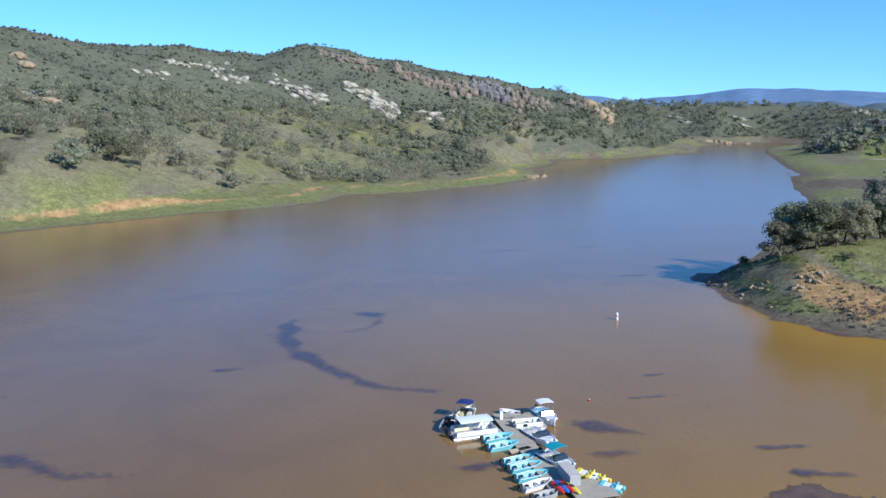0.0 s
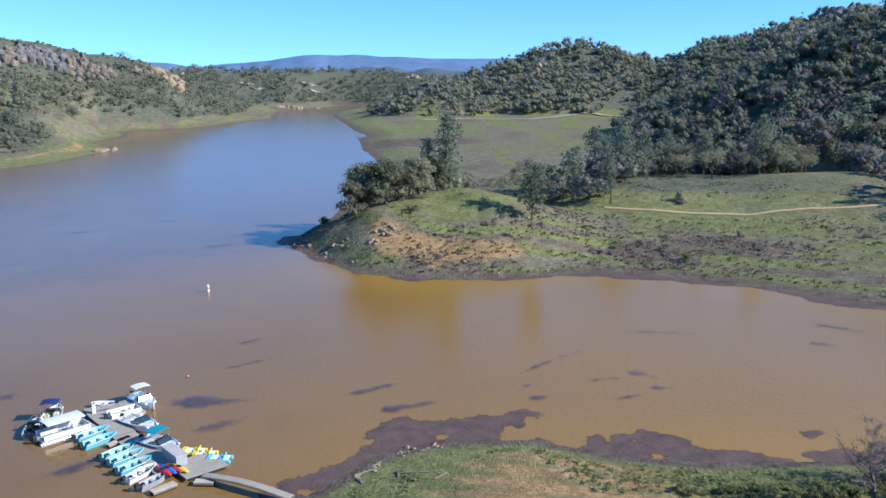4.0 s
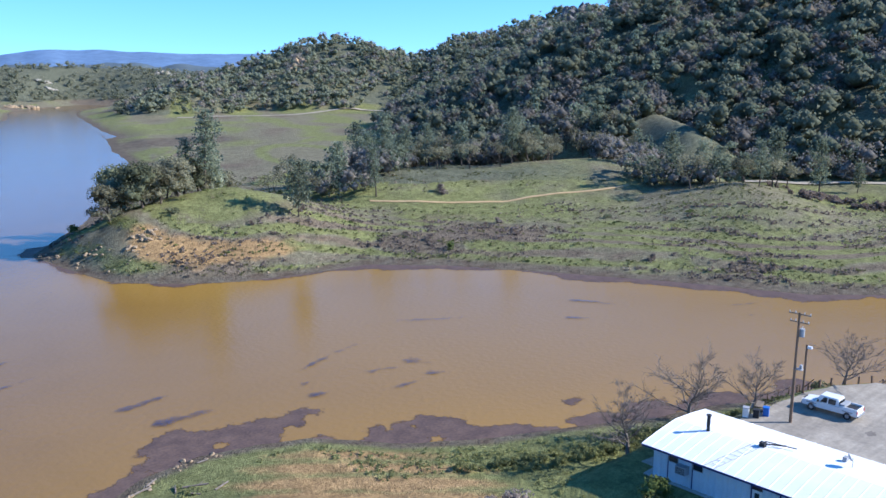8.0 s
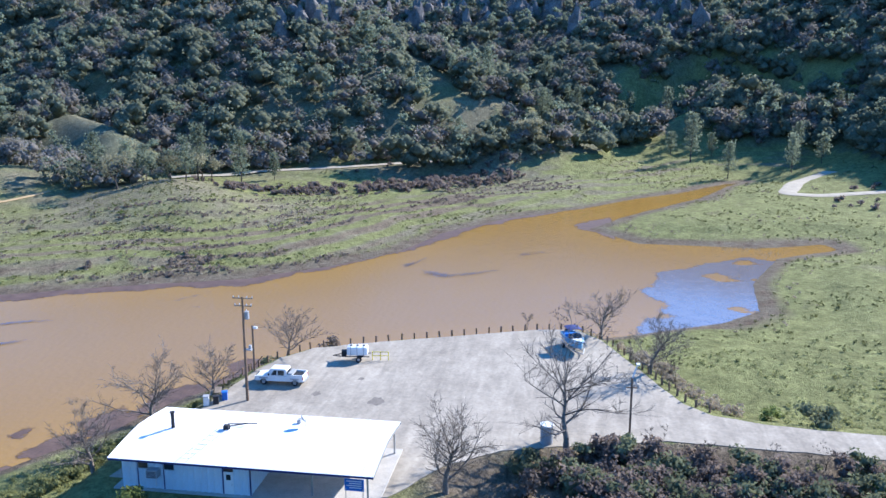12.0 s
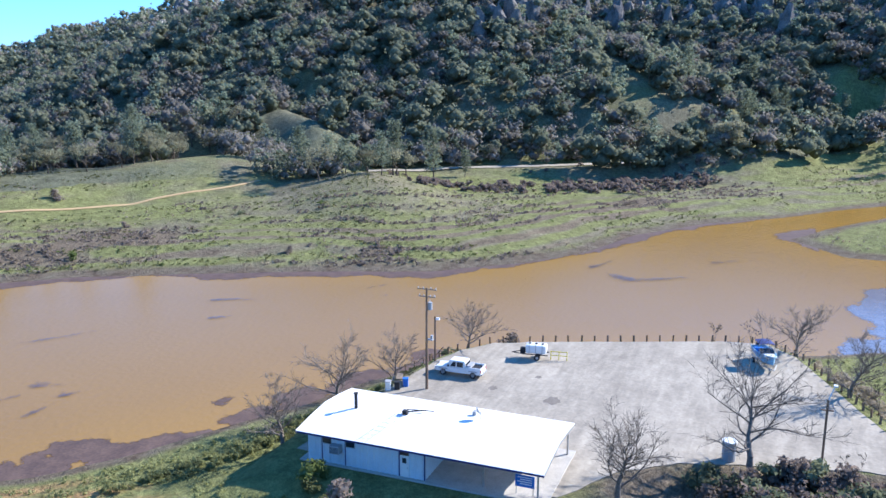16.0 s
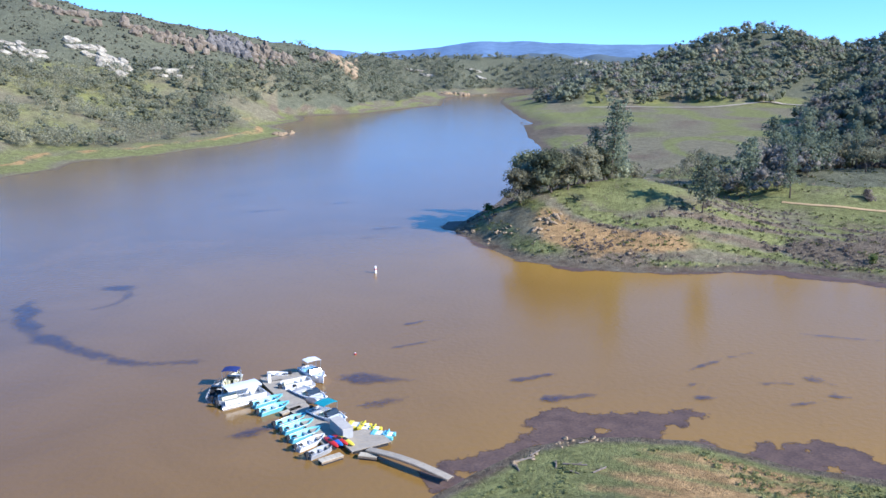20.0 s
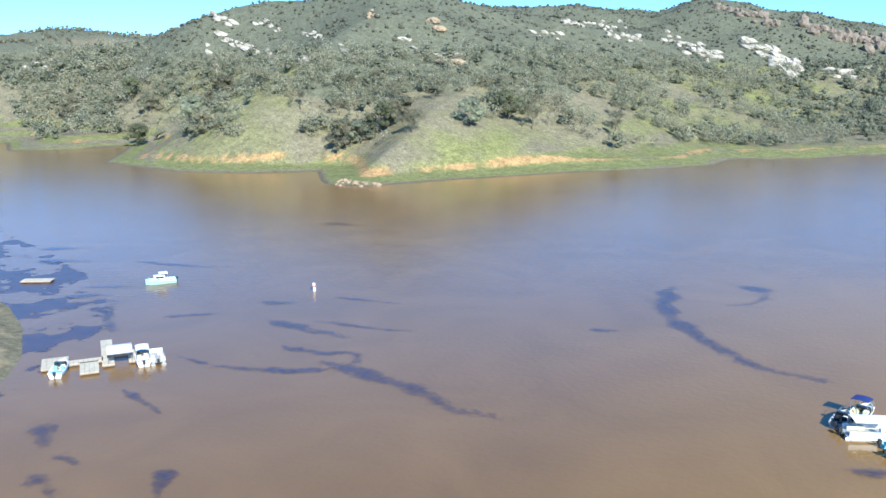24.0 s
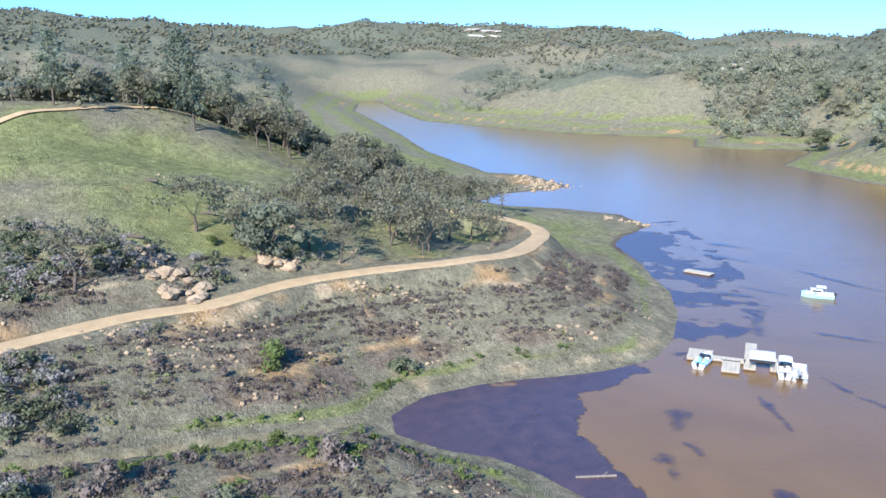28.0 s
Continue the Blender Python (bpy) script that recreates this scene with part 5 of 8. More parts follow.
stuff("crest_green_oaks", clump_cloud(belt[h >= 0.6], w[h >= 0.6] * 1.3, w[h >= 0.6] * 0.85, 7, 40, 0.19, R, 0.2, 0.8, 0, 0.5), LEAF_OAK, "green oaks in a belt behind the grassy crest", "woodland")

# chaparral on the dry north hills
spots = np.concatenate([
    scatter((-14, 52), (400, 880), 14000, R, lambda x, y, z, d: (z > 27 + 9 * rough(x, y, 60, 2, 57)) & (rough(x, y, 30, 3, 98) > -0.6)),
    scatter((38, 51), (300, 680), 2400, R, lambda x, y, z, d: (d > 30) & (rough(x, y, 30, 3, 98) > -0.1))])
w = R.uniform(1.1, 3.2, len(spots)) * R.choice([0.8, 1.0, 1.5], len(spots), p=[0.6, 0.34, 0.06])
stuff("chaparral", clump_cloud(spots, w * 0.34, w, 1, 4, 0.4, R, 0.05, 0.35, 0, 1.15), LEAF_CHAP, "low grey-green chaparral over the dry hills", "shrubs")

# thickets on the flats and knolls of the right shore
def heap(rows, rng):
    """Spots scattered round centres: x, y, half length, half width, turn, count."""
    out = []
    for x, y, a, b, turn, n in rows:
        q, w0 = np.sqrt(rng.uniform(0, 1, n)), rng.uniform(0, 6.283, n)
        u, v = a * q * np.cos(w0), b * q * np.sin(w0)
        c0, s0 = math.cos(radians(turn)), math.sin(radians(turn))
        px, py = x + u * c0 - v * s0, y + u * s0 + v * c0
        out.append(np.stack([px, py, land(px, py)[0]], 1))
    out = np.concatenate(out)
    keep = np.ones(len(out), bool)
    for path in (TRAIL, FOREST_ROAD):
        keep &= line_distance(out[:, 0], out[:, 1], path) > 3
    return out[keep]


spots = heap(((150, 190, 17, 13, 0, 28), (165, 203, 22, 13, 30, 28), (222, 214, 28, 14, -30, 46), (243, 262, 30, 16, 20, 40), (214, 126, 16, 7, -60, 34), (232, 160, 9, 5, -35, 14), (240, 178, 10, 5, -35, 14), (228, 146, 9, 5, -35, 12), (262, 110, 20, 8, -60, 34),
              (274, 98, 30, 10, -55, 32), (298, 66, 26, 12, -55, 28), (206, 240, 30, 14, 35, 22), (262, 235, 30, 14, 30, 24)), R)
w = R.uniform(3.0, 7.2, len(spots))
h = R.uniform(0, 1, len(spots)) < 0.5
stuff("grey_thicket", clump_cloud(spots[h], w[h] * 1.05, w[h], 5, 34, 0.22, R, 0.18, 0.7, 0, 0.6), LEAF_GREY, "grey leafless thicket on the flats", "shrubs")
stuff("green_thicket", clump_cloud(spots[~h], w[~h] * 1.3, w[~h] * 0.85, 8, 26, 0.22, R, 0.12, 0.8, 0.25, 0.5), LEAF_PINE, "grey-green pines and oaks in a thicket on the flats", "shrubs")
spots = np.concatenate([heap(((240, 72, 34, 8, -55, 120), (262, 40, 30, 8, -55, 100), (205, 215, 40, 8, 40, 40)), R),
                        scatter((-110, -62), (235, 300), 500, R, lambda x, y, z, d: (d > 38) & (rough(x, y, 30, 3, 59) > -0.05))])
w = R.uniform(0.8, 2.4, len(spots))
stuff("dark_thicket", clump_cloud(spots, w * 0.7, w, 4, 16, 0.20, R, 0.12, 0.6, 0, 0.7), LEAF_BRUSH, "dark brown leafless thicket below the wooded hill", "shrubs")
# dark brush of the left slope, between the boulders above the track
spots = np.concatenate([heap(((-126, -9, 11, 6, 60, 90), (-117, -11, 5, 5, 0, 40), (-126, 3, 5, 4, 40, 26), (-131, 24, 7, 3, 70, 24), (-122, 13, 4, 3, 60, 14)), R),
                        scatter((84, 116), (60, 112), 1700, R, lambda x, y, z, d: (d > 4) & (rough(x, y, 9, 3, 167) > 0.05))])
w = R.uniform(0.7, 2.2, len(spots))
h = R.uniform(0, 1, len(spots))
stuff("slope_brush", clump_cloud(spots[h < 0.5], w[h < 0.5] * 0.8, w[h < 0.5], 4, 26, 0.12, R, 0.1, 0.8, 0, 0.5), LEAF_OAK, "dark green brush on the boulder slope", "shrubs")
stuff("slope_grey_brush", clump_cloud(spots[h >= 0.5], w[h >= 0.5] * 0.8, w[h >= 0.5], 4, 26, 0.11, R, 0.1, 1.0), LEAF_GREY, "grey leafless brush on the boulder slope", "shrubs")
# brush on the slope beside the drive
spots = np.concatenate([scatter((-121, -89), (52, 79), 240, R, lambda x, y, z, d: rough(x, y, 9, 3, 67) > -0.1), heap(((73, -8, 5, 9, 0, 90), (70, -16, 6, 14, 0, 150), (71, -32, 7, 14, 0, 110)), R)])
spots = spots[~inside(spots[:, 0], spots[:, 1], LOT)]
w = R.uniform(0.9, 2.4, len(spots))
h = R.uniform(0, 1, len(spots))
stuff("drive_brush", clump_cloud(spots[h < 0.5], w[h < 0.5] * 0.8, w[h < 0.5], 5, 26, 0.13, R, 0.1, 0.7, 0, 0.6), LEAF_BRUSH, "brown leafless brush on the slope below the drive", "shrubs")
stuff("drive_green_brush", clump_cloud(spots[h >= 0.5], w[h >= 0.5] * 0.8, w[h >= 0.5], 5, 24, 0.14, R, 0.1, 0.6, 0, 0.7), LEAF_OAK, "dark green bushes on the slope below the drive", "shrubs")

edge_spots = heap(((104, -10.5, 10, 1.6, 22, 60), (93, -16, 5, 2, 25, 24), (118, 2, 1.6, 6, 0, 14)), R)
w = R.uniform(0.6, 1.5, len(edge_spots))
stuff("edge_brush", clump_cloud(edge_spots, w * 0.9, w, 4, 22, 0.09, R, 0.05, 1.2), LEAF_REED, "thin grey-brown brush along the fence posts", "shrubs")

# brush, reeds and grass of the drawdown banks
def off_dome(x, y):
    return np.hypot(x - 99, y - 179) > 19


spots = scatter((-68, -12), (122, 310), 14000, R, lambda x, y, z, d: off_dome(x, y) & (d < 85) & (rough(x, y, 16, 3, 61) + 0.9 * np.sin(d * 0.8 + 6.0 * rough(x, y, 40, 4, 41) + 3.0 * rough(x, y, 160, 3, 43)) > 0.15))
spots = np.concatenate([spots, scatter((-120, -58), (118, 340), 12000, R, lambda x, y, z, d: (d < 80) & (rough(x, y, 16, 3, 61) > 0.0))])
w = R.uniform(0.3, 0.8, len(spots))
stuff("bank_weeds", clump_cloud(spots, w * 0.32, w, 2, 6, 0.11, R, 0.1, 0.8), LEAF_GRASS, "rank green weeds on the drawdown banks", "grass")
def contour(x, y, d):
    return np.sin(d * 0.8 + 6.0 * rough(x, y, 40, 4, 41) + 3.0 * rough(x, y, 160, 3, 43) + 0.8 * rough(x, y, 12, 3, 42)) * np.clip(0.65 + 1.3 * rough(x, y, 55, 2, 47), 0, 1.2)


def hollow_keep(x, y, z, d):
    """Brush in the old shore hollows, and thin lines of it along the waterlines."""
    h = rough(x, y, 34, 3, 46)
    lines = (contour(x, y, d) + 0.5 * rough(x, y, 9, 3, 73) < -0.5) & (h > -0.12)
    return off_dome(x, y) & (d < 60) & (lines | ((h > 0.10) & (np.abs(d - 18) < 18) & (rough(x, y, 3, 2, 173) > -0.1)))


spots = np.concatenate([scatter((-68, -12), (122, 310), 26000, R, hollow_keep), scatter((-92, -60), (118, 330), 16000, R, hollow_keep)])
w = R.uniform(0.3, 0.95, len(spots))
stuff("contour_brush", clump_cloud(spots, w * 0.42, w, 2, 5, 0.16, R, 0.1, 0.9), LEAF_HEATH, "mauve-brown dead brush in the hollows of old shorelines", "shrubs")
spots = scatter((-118, -12), (122, 330), 9000, R, lambda x, y, z, d: (d < 60) & (contour(x, y, d) + 0.6 * rough(x, y, 9, 3, 74) > 0.75))
w = R.uniform(0.4, 1.1, len(spots))
stuff("contour_weeds", clump_cloud(spots, w * 0.35, w, 2, 5, 0.15, R, 0.1, 0.6), LEAF_BUSH, "bright green weeds along old shorelines", "grass")
spots = np.concatenate([scatter((-110, -14), (128, 320), 6500, R, lambda x, y, z, d: (d < 75) & (rough(x, y, 22, 3, 62) > 0.22)),
                        scatter((-112, -20), (120, 310), 3500, R, lambda x, y, z, d: (d < 9))])
w = R.uniform(0.3, 0.8, len(spots))
stuff("bank_dry_weeds", clump_cloud(spots, w * 0.6, w, 2, 6, 0.12, R, 0.1, 0.9), LEAF_REED, "dead grey-brown weed stalks on the banks", "grass")
def heath_keep(x, y, z, d):
    b = terrace_band(x, y, d)
    top = 31 + 12 * np.clip((bearing(x, y)[0] - 76) / 12, 0, 1)
    low = np.minimum.reduce([np.abs(b - c) / v for c, v in ((12.2, 1.0), (17.2, 0.6), (22.8, 1.7))])
    return (b > 7.5) & (b < top) & (low > 0.8) & (np.sin(b * 3.6) > -0.45) & (rough(x, y, 2.2, 3, 63) > 0.02 - 0.35 * (np.abs(b - 16.5) < 5))


spots = scatter((30, 120), (50, 170), 70000, R, heath_keep)
w = R.uniform(0.28, 0.85, len(spots))
h = R.uniform(0, 1, len(spots)) + 0.5 * rough(spots[:, 0], spots[:, 1], 9, 2, 163)
stuff("heath", clump_cloud(spots[h < 0.7], w[h < 0.7] * 0.6, w[h < 0.7], 2, 7, 0.10, R, 0.1, 0.8), LEAF_BRUSH, "dark brown dry heath on the terraced bank", "shrubs")
stuff("grey_heath", clump_cloud(spots[h >= 0.7], w[h >= 0.7] * 0.6, w[h >= 0.7], 2, 7, 0.10, R, 0.1, 1.0), LEAF_HEATH, "mauve-grey leafless heath on the terraced bank", "shrubs")
spots = np.concatenate([scatter((36, 116), (50, 150), 6000, R, lambda x, y, z, d: (np.abs(terrace_band(x, y, d) - 4.8) < 0.9) & (rough(x, y, 8, 2, 164) > 0.05)),
                        scatter((66, 116), (48, 92), 3200, R, lambda x, y, z, d: (x > -86) & (d > 2.5) & (rough(x, y, 6, 3, 165) > 0.22))])
w = R.uniform(0.4, 1.1, len(spots))
stuff("fresh_bank_bushes", clump_cloud(spots, w * 0.6, w, 3, 14, 0.10, R, 0.1, 0.7, 0, 0.5), LEAF_BUSH, "bright green low bushes in lines along the bank", "shrubs")
spots = scatter((66, 116), (48, 92), 2600, R, lambda x, y, z, d: (x > -88) & (d > 2) & (rough(x, y, 5, 3, 166) > 0.18))
w = R.uniform(0.4, 1.0, len(spots))
stuff("mauve_bushes", clump_cloud(spots, w * 0.6, w, 3, 14, 0.10, R, 0.1, 1.0, 0, 0.4), LEAF_HEATH, "mauve-brown leafless bushes by the dry gully", "shrubs")
spots = scatter((40, 112), (52, 200), 7000, R, lambda x, y, z, d: (d > 4) & (rough(x, y, 12, 3, 64) > 0.28))
w = R.uniform(0.25, 0.75, len(spots))
stuff("bank_green_tufts", clump_cloud(spots, w * 0.5, w, 2, 6, 0.10, R, 0.1, 0.8), LEAF_GRASS, "fresh green tufts on the left bank", "grass")
spots = np.concatenate([scatter((-122, -14), (52, 118), 9000, R, lambda x, y, z, d: (rough(x, y, 14, 3, 65) > -0.1) & (np.hypot(x - 44, (y - 56) * 0.9) > 15 + 4 * rough(x, y, 5, 3, 66)) & ~((x > 58) & (x < 80) & (y > 10) & (y < 44))),
                        scatter((-70, -30), (55, 110), 5000, R, lambda x, y, z, d: (d < 10) & (x > 48))])
w = R.uniform(0.25, 0.7, len(spots))
stuff("near_grass_tufts", clump_cloud(spots, w * 0.3, w, 2, 6, 0.09, R, 0.1, 0.6), LEAF_GRASS, "green grass tufts on the near shore", "grass")

# single trees: the point, the knolls, the left hill
pines = [pine_tree(s, h) for s, h in ((21, 15), (22, 12), (23, 17))]
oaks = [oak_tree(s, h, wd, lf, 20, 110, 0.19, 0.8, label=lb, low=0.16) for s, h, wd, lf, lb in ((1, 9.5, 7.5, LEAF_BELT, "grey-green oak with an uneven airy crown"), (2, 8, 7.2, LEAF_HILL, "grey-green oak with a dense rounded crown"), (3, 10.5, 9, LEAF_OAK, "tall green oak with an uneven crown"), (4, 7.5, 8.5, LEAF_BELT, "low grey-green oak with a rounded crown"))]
plant(oaks, [(73, 179), (77, 182), (80, 178), (83, 184), (87, 181), (91, 184), (94, 186), (98, 187), (84, 177.5), (102, 189), (79, 187), (107, 192), (89, 179)], R, 0.85, 1.12, "oaks round the lake")
for x, y, tall in ((97.5, 182.5, 1.12), (94, 186, 0.8), (-208, 16, 1.15), (-186, -9, 0.85), (-204, 26, 0.8), (-196, 4, 0.7)):
    o = copy_thing(pines[2], pose(x, y, ground(x, y) - 0.1, 0, 0, x * 7))
    o.scale = (tall * 1.1, tall * 1.1, tall)
    o["group"] = "grey pines"
plant([copy_thing(o, pose(0, 0, 0)) for o in oaks], [(-178, 286), (-173, 290), (-167, 296), (-160, 301), (-240, 277), (-134, 308), (-129, 336), (290, 34), (296, 16), (-266, 300), (-312, 312), (-398, 350), (-388, 340), (-372, 352), (-360, 360), (-340, 352), (-258, 312),
             (-127, 22), (-200, 60), (-210, 66), (-190, 52), (-215, 40), (-205, 20), (-225, 10)], R, 1.0, 1.45, "oaks round the lake")
pspots = [(101, 186), (107, 158), (160, 204), (170, 211), (178, 205), (188, 214), (164, 196), (146, 195), (144, 176), (160, 192), (198, 228), (196, 174), (202, 178), (186, 186), (178, 192), (172, 196), (176, 203), (208, 174), (201, 181), (190, 240), (183, 232),
          (-182, 17), (-236, -2), (-196, 38), (215, 120), (222, 112), (210, 126), (232, 108), (228, 122), (240, 98), (216, 104), (252, 92)]
plant(pines, pspots + [tuple(p[:2]) for p in scatter((-112, -80), (290, 420), 75, R)], R, 0.6, 1.1, "grey pines")
grey_oaks = [bare_tree(s, 8.5, 4, BARK, "grey lichen-hung leafless oak", "blue_oak", 0.62, 2, 3, LEAF_BELT) for s in (31, 32, 33)]
gs = [(-134, 12), (-136, 18), (-131, 19), (-132, 29), (-128, 33), (-140, 45), (-134, 49), (-150, 60), (-158, 68), (-168, 72), (-176, 74), (-116, -5), (-145, 52), (-152, 70), (-143, 36), (-139, 25),
      (-163, 60), (-172, 64), (-180, 60), (-170, 52), (-185, 68), (-192, 62), (-160, 48), (-178, 46), (-190, 40), (-186, 30), (-196, 26), (-202, 44), (-210, 34), (-216, 24), (-222, 50), (-198, 74), (-206, 80),
      (207, 167), (190, 173), (182, 178), (174, 184), (199, 170), (223, 153), (230, 160), (216, 176), (206, 186), (222, 182), (196, 196), (185, 206), (205, 205), (178, 215), (168, 224), (235, 118), (226, 104), (219, 110), (246, 110), (205, 118), (240, 130), (255, 120), (262, 108), (275, 92)]
gs += [tuple(p[:2]) for p in scatter((-60, -48), (268, 318), 60, R, lambda x, y, z, d: bearing(x, y)[0] > -56.5)][:16]
gs += [tuple(p[:2]) for p in scatter((6, 42), (290, 430), 150, R, lambda x, y, z, d: (d > 28) & (z > 6) & (z < 30))][:26]
gs += [tuple(p[:2]) for p in scatter((-60, -30), (215, 330), 90, R, lambda x, y, z, d: (d > 40) & (rough(x, y, 40, 2, 99) > -0.1))][:26]
gs += [tuple(p[:2]) for p in scatter((64, 106), (182, 250), 240, R)][:50]
gs += [tuple(p[:2]) for p in scatter((60, 80), (140, 215), 60, R, lambda x, y, z, d: (d > 14) & (z > 8))][:34]
plant(grey_oaks, gs, R, 0.85, 1.35, "grey oaks")
for k, (x, y, tall, wide) in enumerate(((79.2, 43.6, 7.4, 1.15), (87.6, 40.9, 5.2, 1.2), (99.6, 35.6, 5.2, 1.35), (67.0, 43.4, 6.0, 1.0), (67.3, 10.2, 8.0, 1.0), (76.3, -0.3, 10.0, 1.2), (113.4, -4.6, 6.0, 1.25), (99.7, -9.9, 7.0, 1.0))):
    tree = sycamore(41 + k, tall * 1.22, wide, "leafless sycamore with pale forked limbs and fine twigs" if k else "leaning leafless sycamore with low sweeping limbs")
    tree.matrix_basis = pose(x, y, ground(x, y) - 0.1, 0, 0, 37 * k)
    tree["group"] = "bare trees round the lot"
bushes = [oak_tree(s, 2.0, 2.4, lf, 5, 60, 0.16, 0.7, BARK, "bush", lab, 0.1) for s, lf, lab in ((51, LEAF_BUSH, "round green bush on the bank"), (52, LEAF_HEATH, "twiggy brown leafless bush"), (53, LEAF_OAK, "dark green bush on the bank"))]
bs = [(-131, 14), (105, 32), (100, 38), (60, 36), (57, 31), (88, -26), (90, -22), (74, -4), (72, -1)]
bs += [tuple(p[:2]) for p in scatter((-118, -86), (54, 79), 240, R)][:20]
bs += [tuple(p[:2]) for p in scatter((60, 108), (58, 110), 120, R)][:14]
bs += [tuple(p[:2]) for p in scatter((-60, -18), (140, 260), 90, R)][:12]
plant(bushes, bs, R, 0.5, 1.3, "bushes on the banks")

# rock: pale ribs on the north hills, dark cliffs on the ridges, boulders by the track
def on_slope(az, el):
    """Where a line from the hover point, degrees left of +y and degrees up, first meets the hills."""
    j = min(max(int(np.searchsorted(angles, az)), 0), len(angles) - 1)
    hit = np.nonzero((RELIEF[:, j] > 40 + radii * math.tan(radians(el))) & (radii > 250))[0]
    q = radii[hit[0]] if len(hit) else 800.0
    return -math.sin(radians(az)) * q, math.cos(radians(az)) * q


def rock_line(name, row, mat, seed, label, category="rock"):
    """Stones along a band of the hillside: bearing and height at both ends, count, size, upright stretch, length stretch, spread."""
    az0, el0, az1, el1, count, size, tall, longer, spread = row
    rnd = random.Random(seed)
    if mat.name not in STONES:
        STONES[mat.name] = [boulder_mesh("stone", len(STONES) * 10 + i) for i in range(6)]
        for me in STONES[mat.name]:
            me.materials.append(mat)
    x, y = on_slope((az0 + az1) / 2, (el0 + el1) / 2)
    z0 = ground(x, y)
    e = thing(name, label, category, "rock outcrops", pose(x, y, z0))
    xa, ya = on_slope(az0, el0)
    xb, yb = on_slope(az1, el1)
    turn = math.degrees(math.atan2(yb - ya, xb - xa))
    if abs(turn) > 90:
        turn -= math.copysign(180, turn)
    tilt = max(-26, min(26, math.degrees(math.atan2(el0 - el1, abs(az0 - az1))))) if longer > 1.3 else 0
    for i in range(count):
        t = (i + rnd.uniform(0.1, 0.9)) / count
        px, py = on_slope(az0 + (az1 - az0) * t, el0 + (el1 - el0) * t + rnd.gauss(0, spread))
        s = size * rnd.uniform(0.55, 1.25)
        o = part_mesh("stone", rnd.choice(STONES[mat.name]), e)
        o.matrix_basis = pose(px - x, py - y, ground(px, py) - z0 + s * tall * 0.25, rnd.uniform(-10, 10), tilt + rnd.uniform(-9, 9), max(-40, min(40, turn)) + rnd.uniform(-22, 22))
        o.scale = (s * longer, s, s * tall * rnd.uniform(0.75, 1.25))
    return e


k = 0
for row in ((15.2, 1.97, 12.5, 1.17, 20, 1.7, 0.9, 1.4, 0.2), (11.3, 1.31, 7.6, 0.05, 26, 1.8, 0.8, 1.6, 0.18), (9.8, 0.64, 7.7, 0.0, 26, 2.0, 0.7, 1.7, 0.12), (6.4, 0.75, 4.8, 0.3, 28, 2.3, 0.8, 1.7, 0.18), (4.6, 0.0, 2.9, -0.9, 40, 2.5, 0.8, 1.6, 0.2),
            (1.4, -1.05, -0.2, -1.06, 10, 2.6, 0.8, 1.6, 0.08), (17.5, 2.5, 15.5, 2.1, 8, 2.2, 0.7, 1.6, 0.08), (19.5, 1.7, 17.5, 1.4, 6, 2.0, 0.7, 1.6, 0.08), (0.5, -0.2, -2.0, -1.2, 9, 2.0, 0.7, 1.5, 0.1),
            (40.1, 2.65, 38.6, 2.0, 9, 1.7, 0.6, 2.2, 0.06), (39.8, 1.22, 37.4, 0.5, 16, 1.7, 0.6, 2.2, 0.06), (36.7, 0.32, 33.1, -0.24, 20, 1.7, 0.7, 2.0, 0.10), (32.0, 0.66, 30.7, 0.12, 9, 1.7, 0.7, 1.8, 0.08), (40.4, 0.5, 39.8, -0.76, 14, 1.4, 0.6, 1.6, 0.10),
            (34.5, 1.6, 33, 1.2, 8, 1.3, 0.6, 1.8, 0.08), (37.5, 2.4, 35.8, 1.8, 10, 1.4, 0.6, 2.0, 0.08), (25.8, 0.1, 24, -0.1, 8, 1.6, 0.6, 1.8, 0.08), (28.5, 1.2, 27, 0.8, 6, 1.3, 0.6, 1.6, 0.08),
            (51.1, -0.75, 50.7, -0.8, 2, 3.2, 1.0, 1.2, 0.05), (53.4, -0.35, 52.9, -0.45, 2, 2.6, 0.9, 1.3, 0.04), (50.4, -0.25, 49.3, -0.3, 4, 1.9, 0.9, 1.2, 0.08), (47.6, 0.75, 46.9, 0.6, 4, 1.9, 0.8, 1.3, 0.08), (67.2, 1.85, 65.2, 1.8, 24, 6.0, 0.4, 2.2, 0.08),
            (-25.4, -0.4, -27, -0.9, 8, 3.2, 1.0, 1.2, 0.15), (-14.5, -0.9, -16, -1.2, 7, 3.6, 0.5, 2.0, 0.1), (-18.8, -1.0, -19.6, -1.3, 5, 3.6, 0.5, 2.0, 0.1)):
    k += 1
    rock_line("rock_outcrop", row, ROCK_PALE, 100 + k, "pale weathered rock ledges breaking through the scrub")
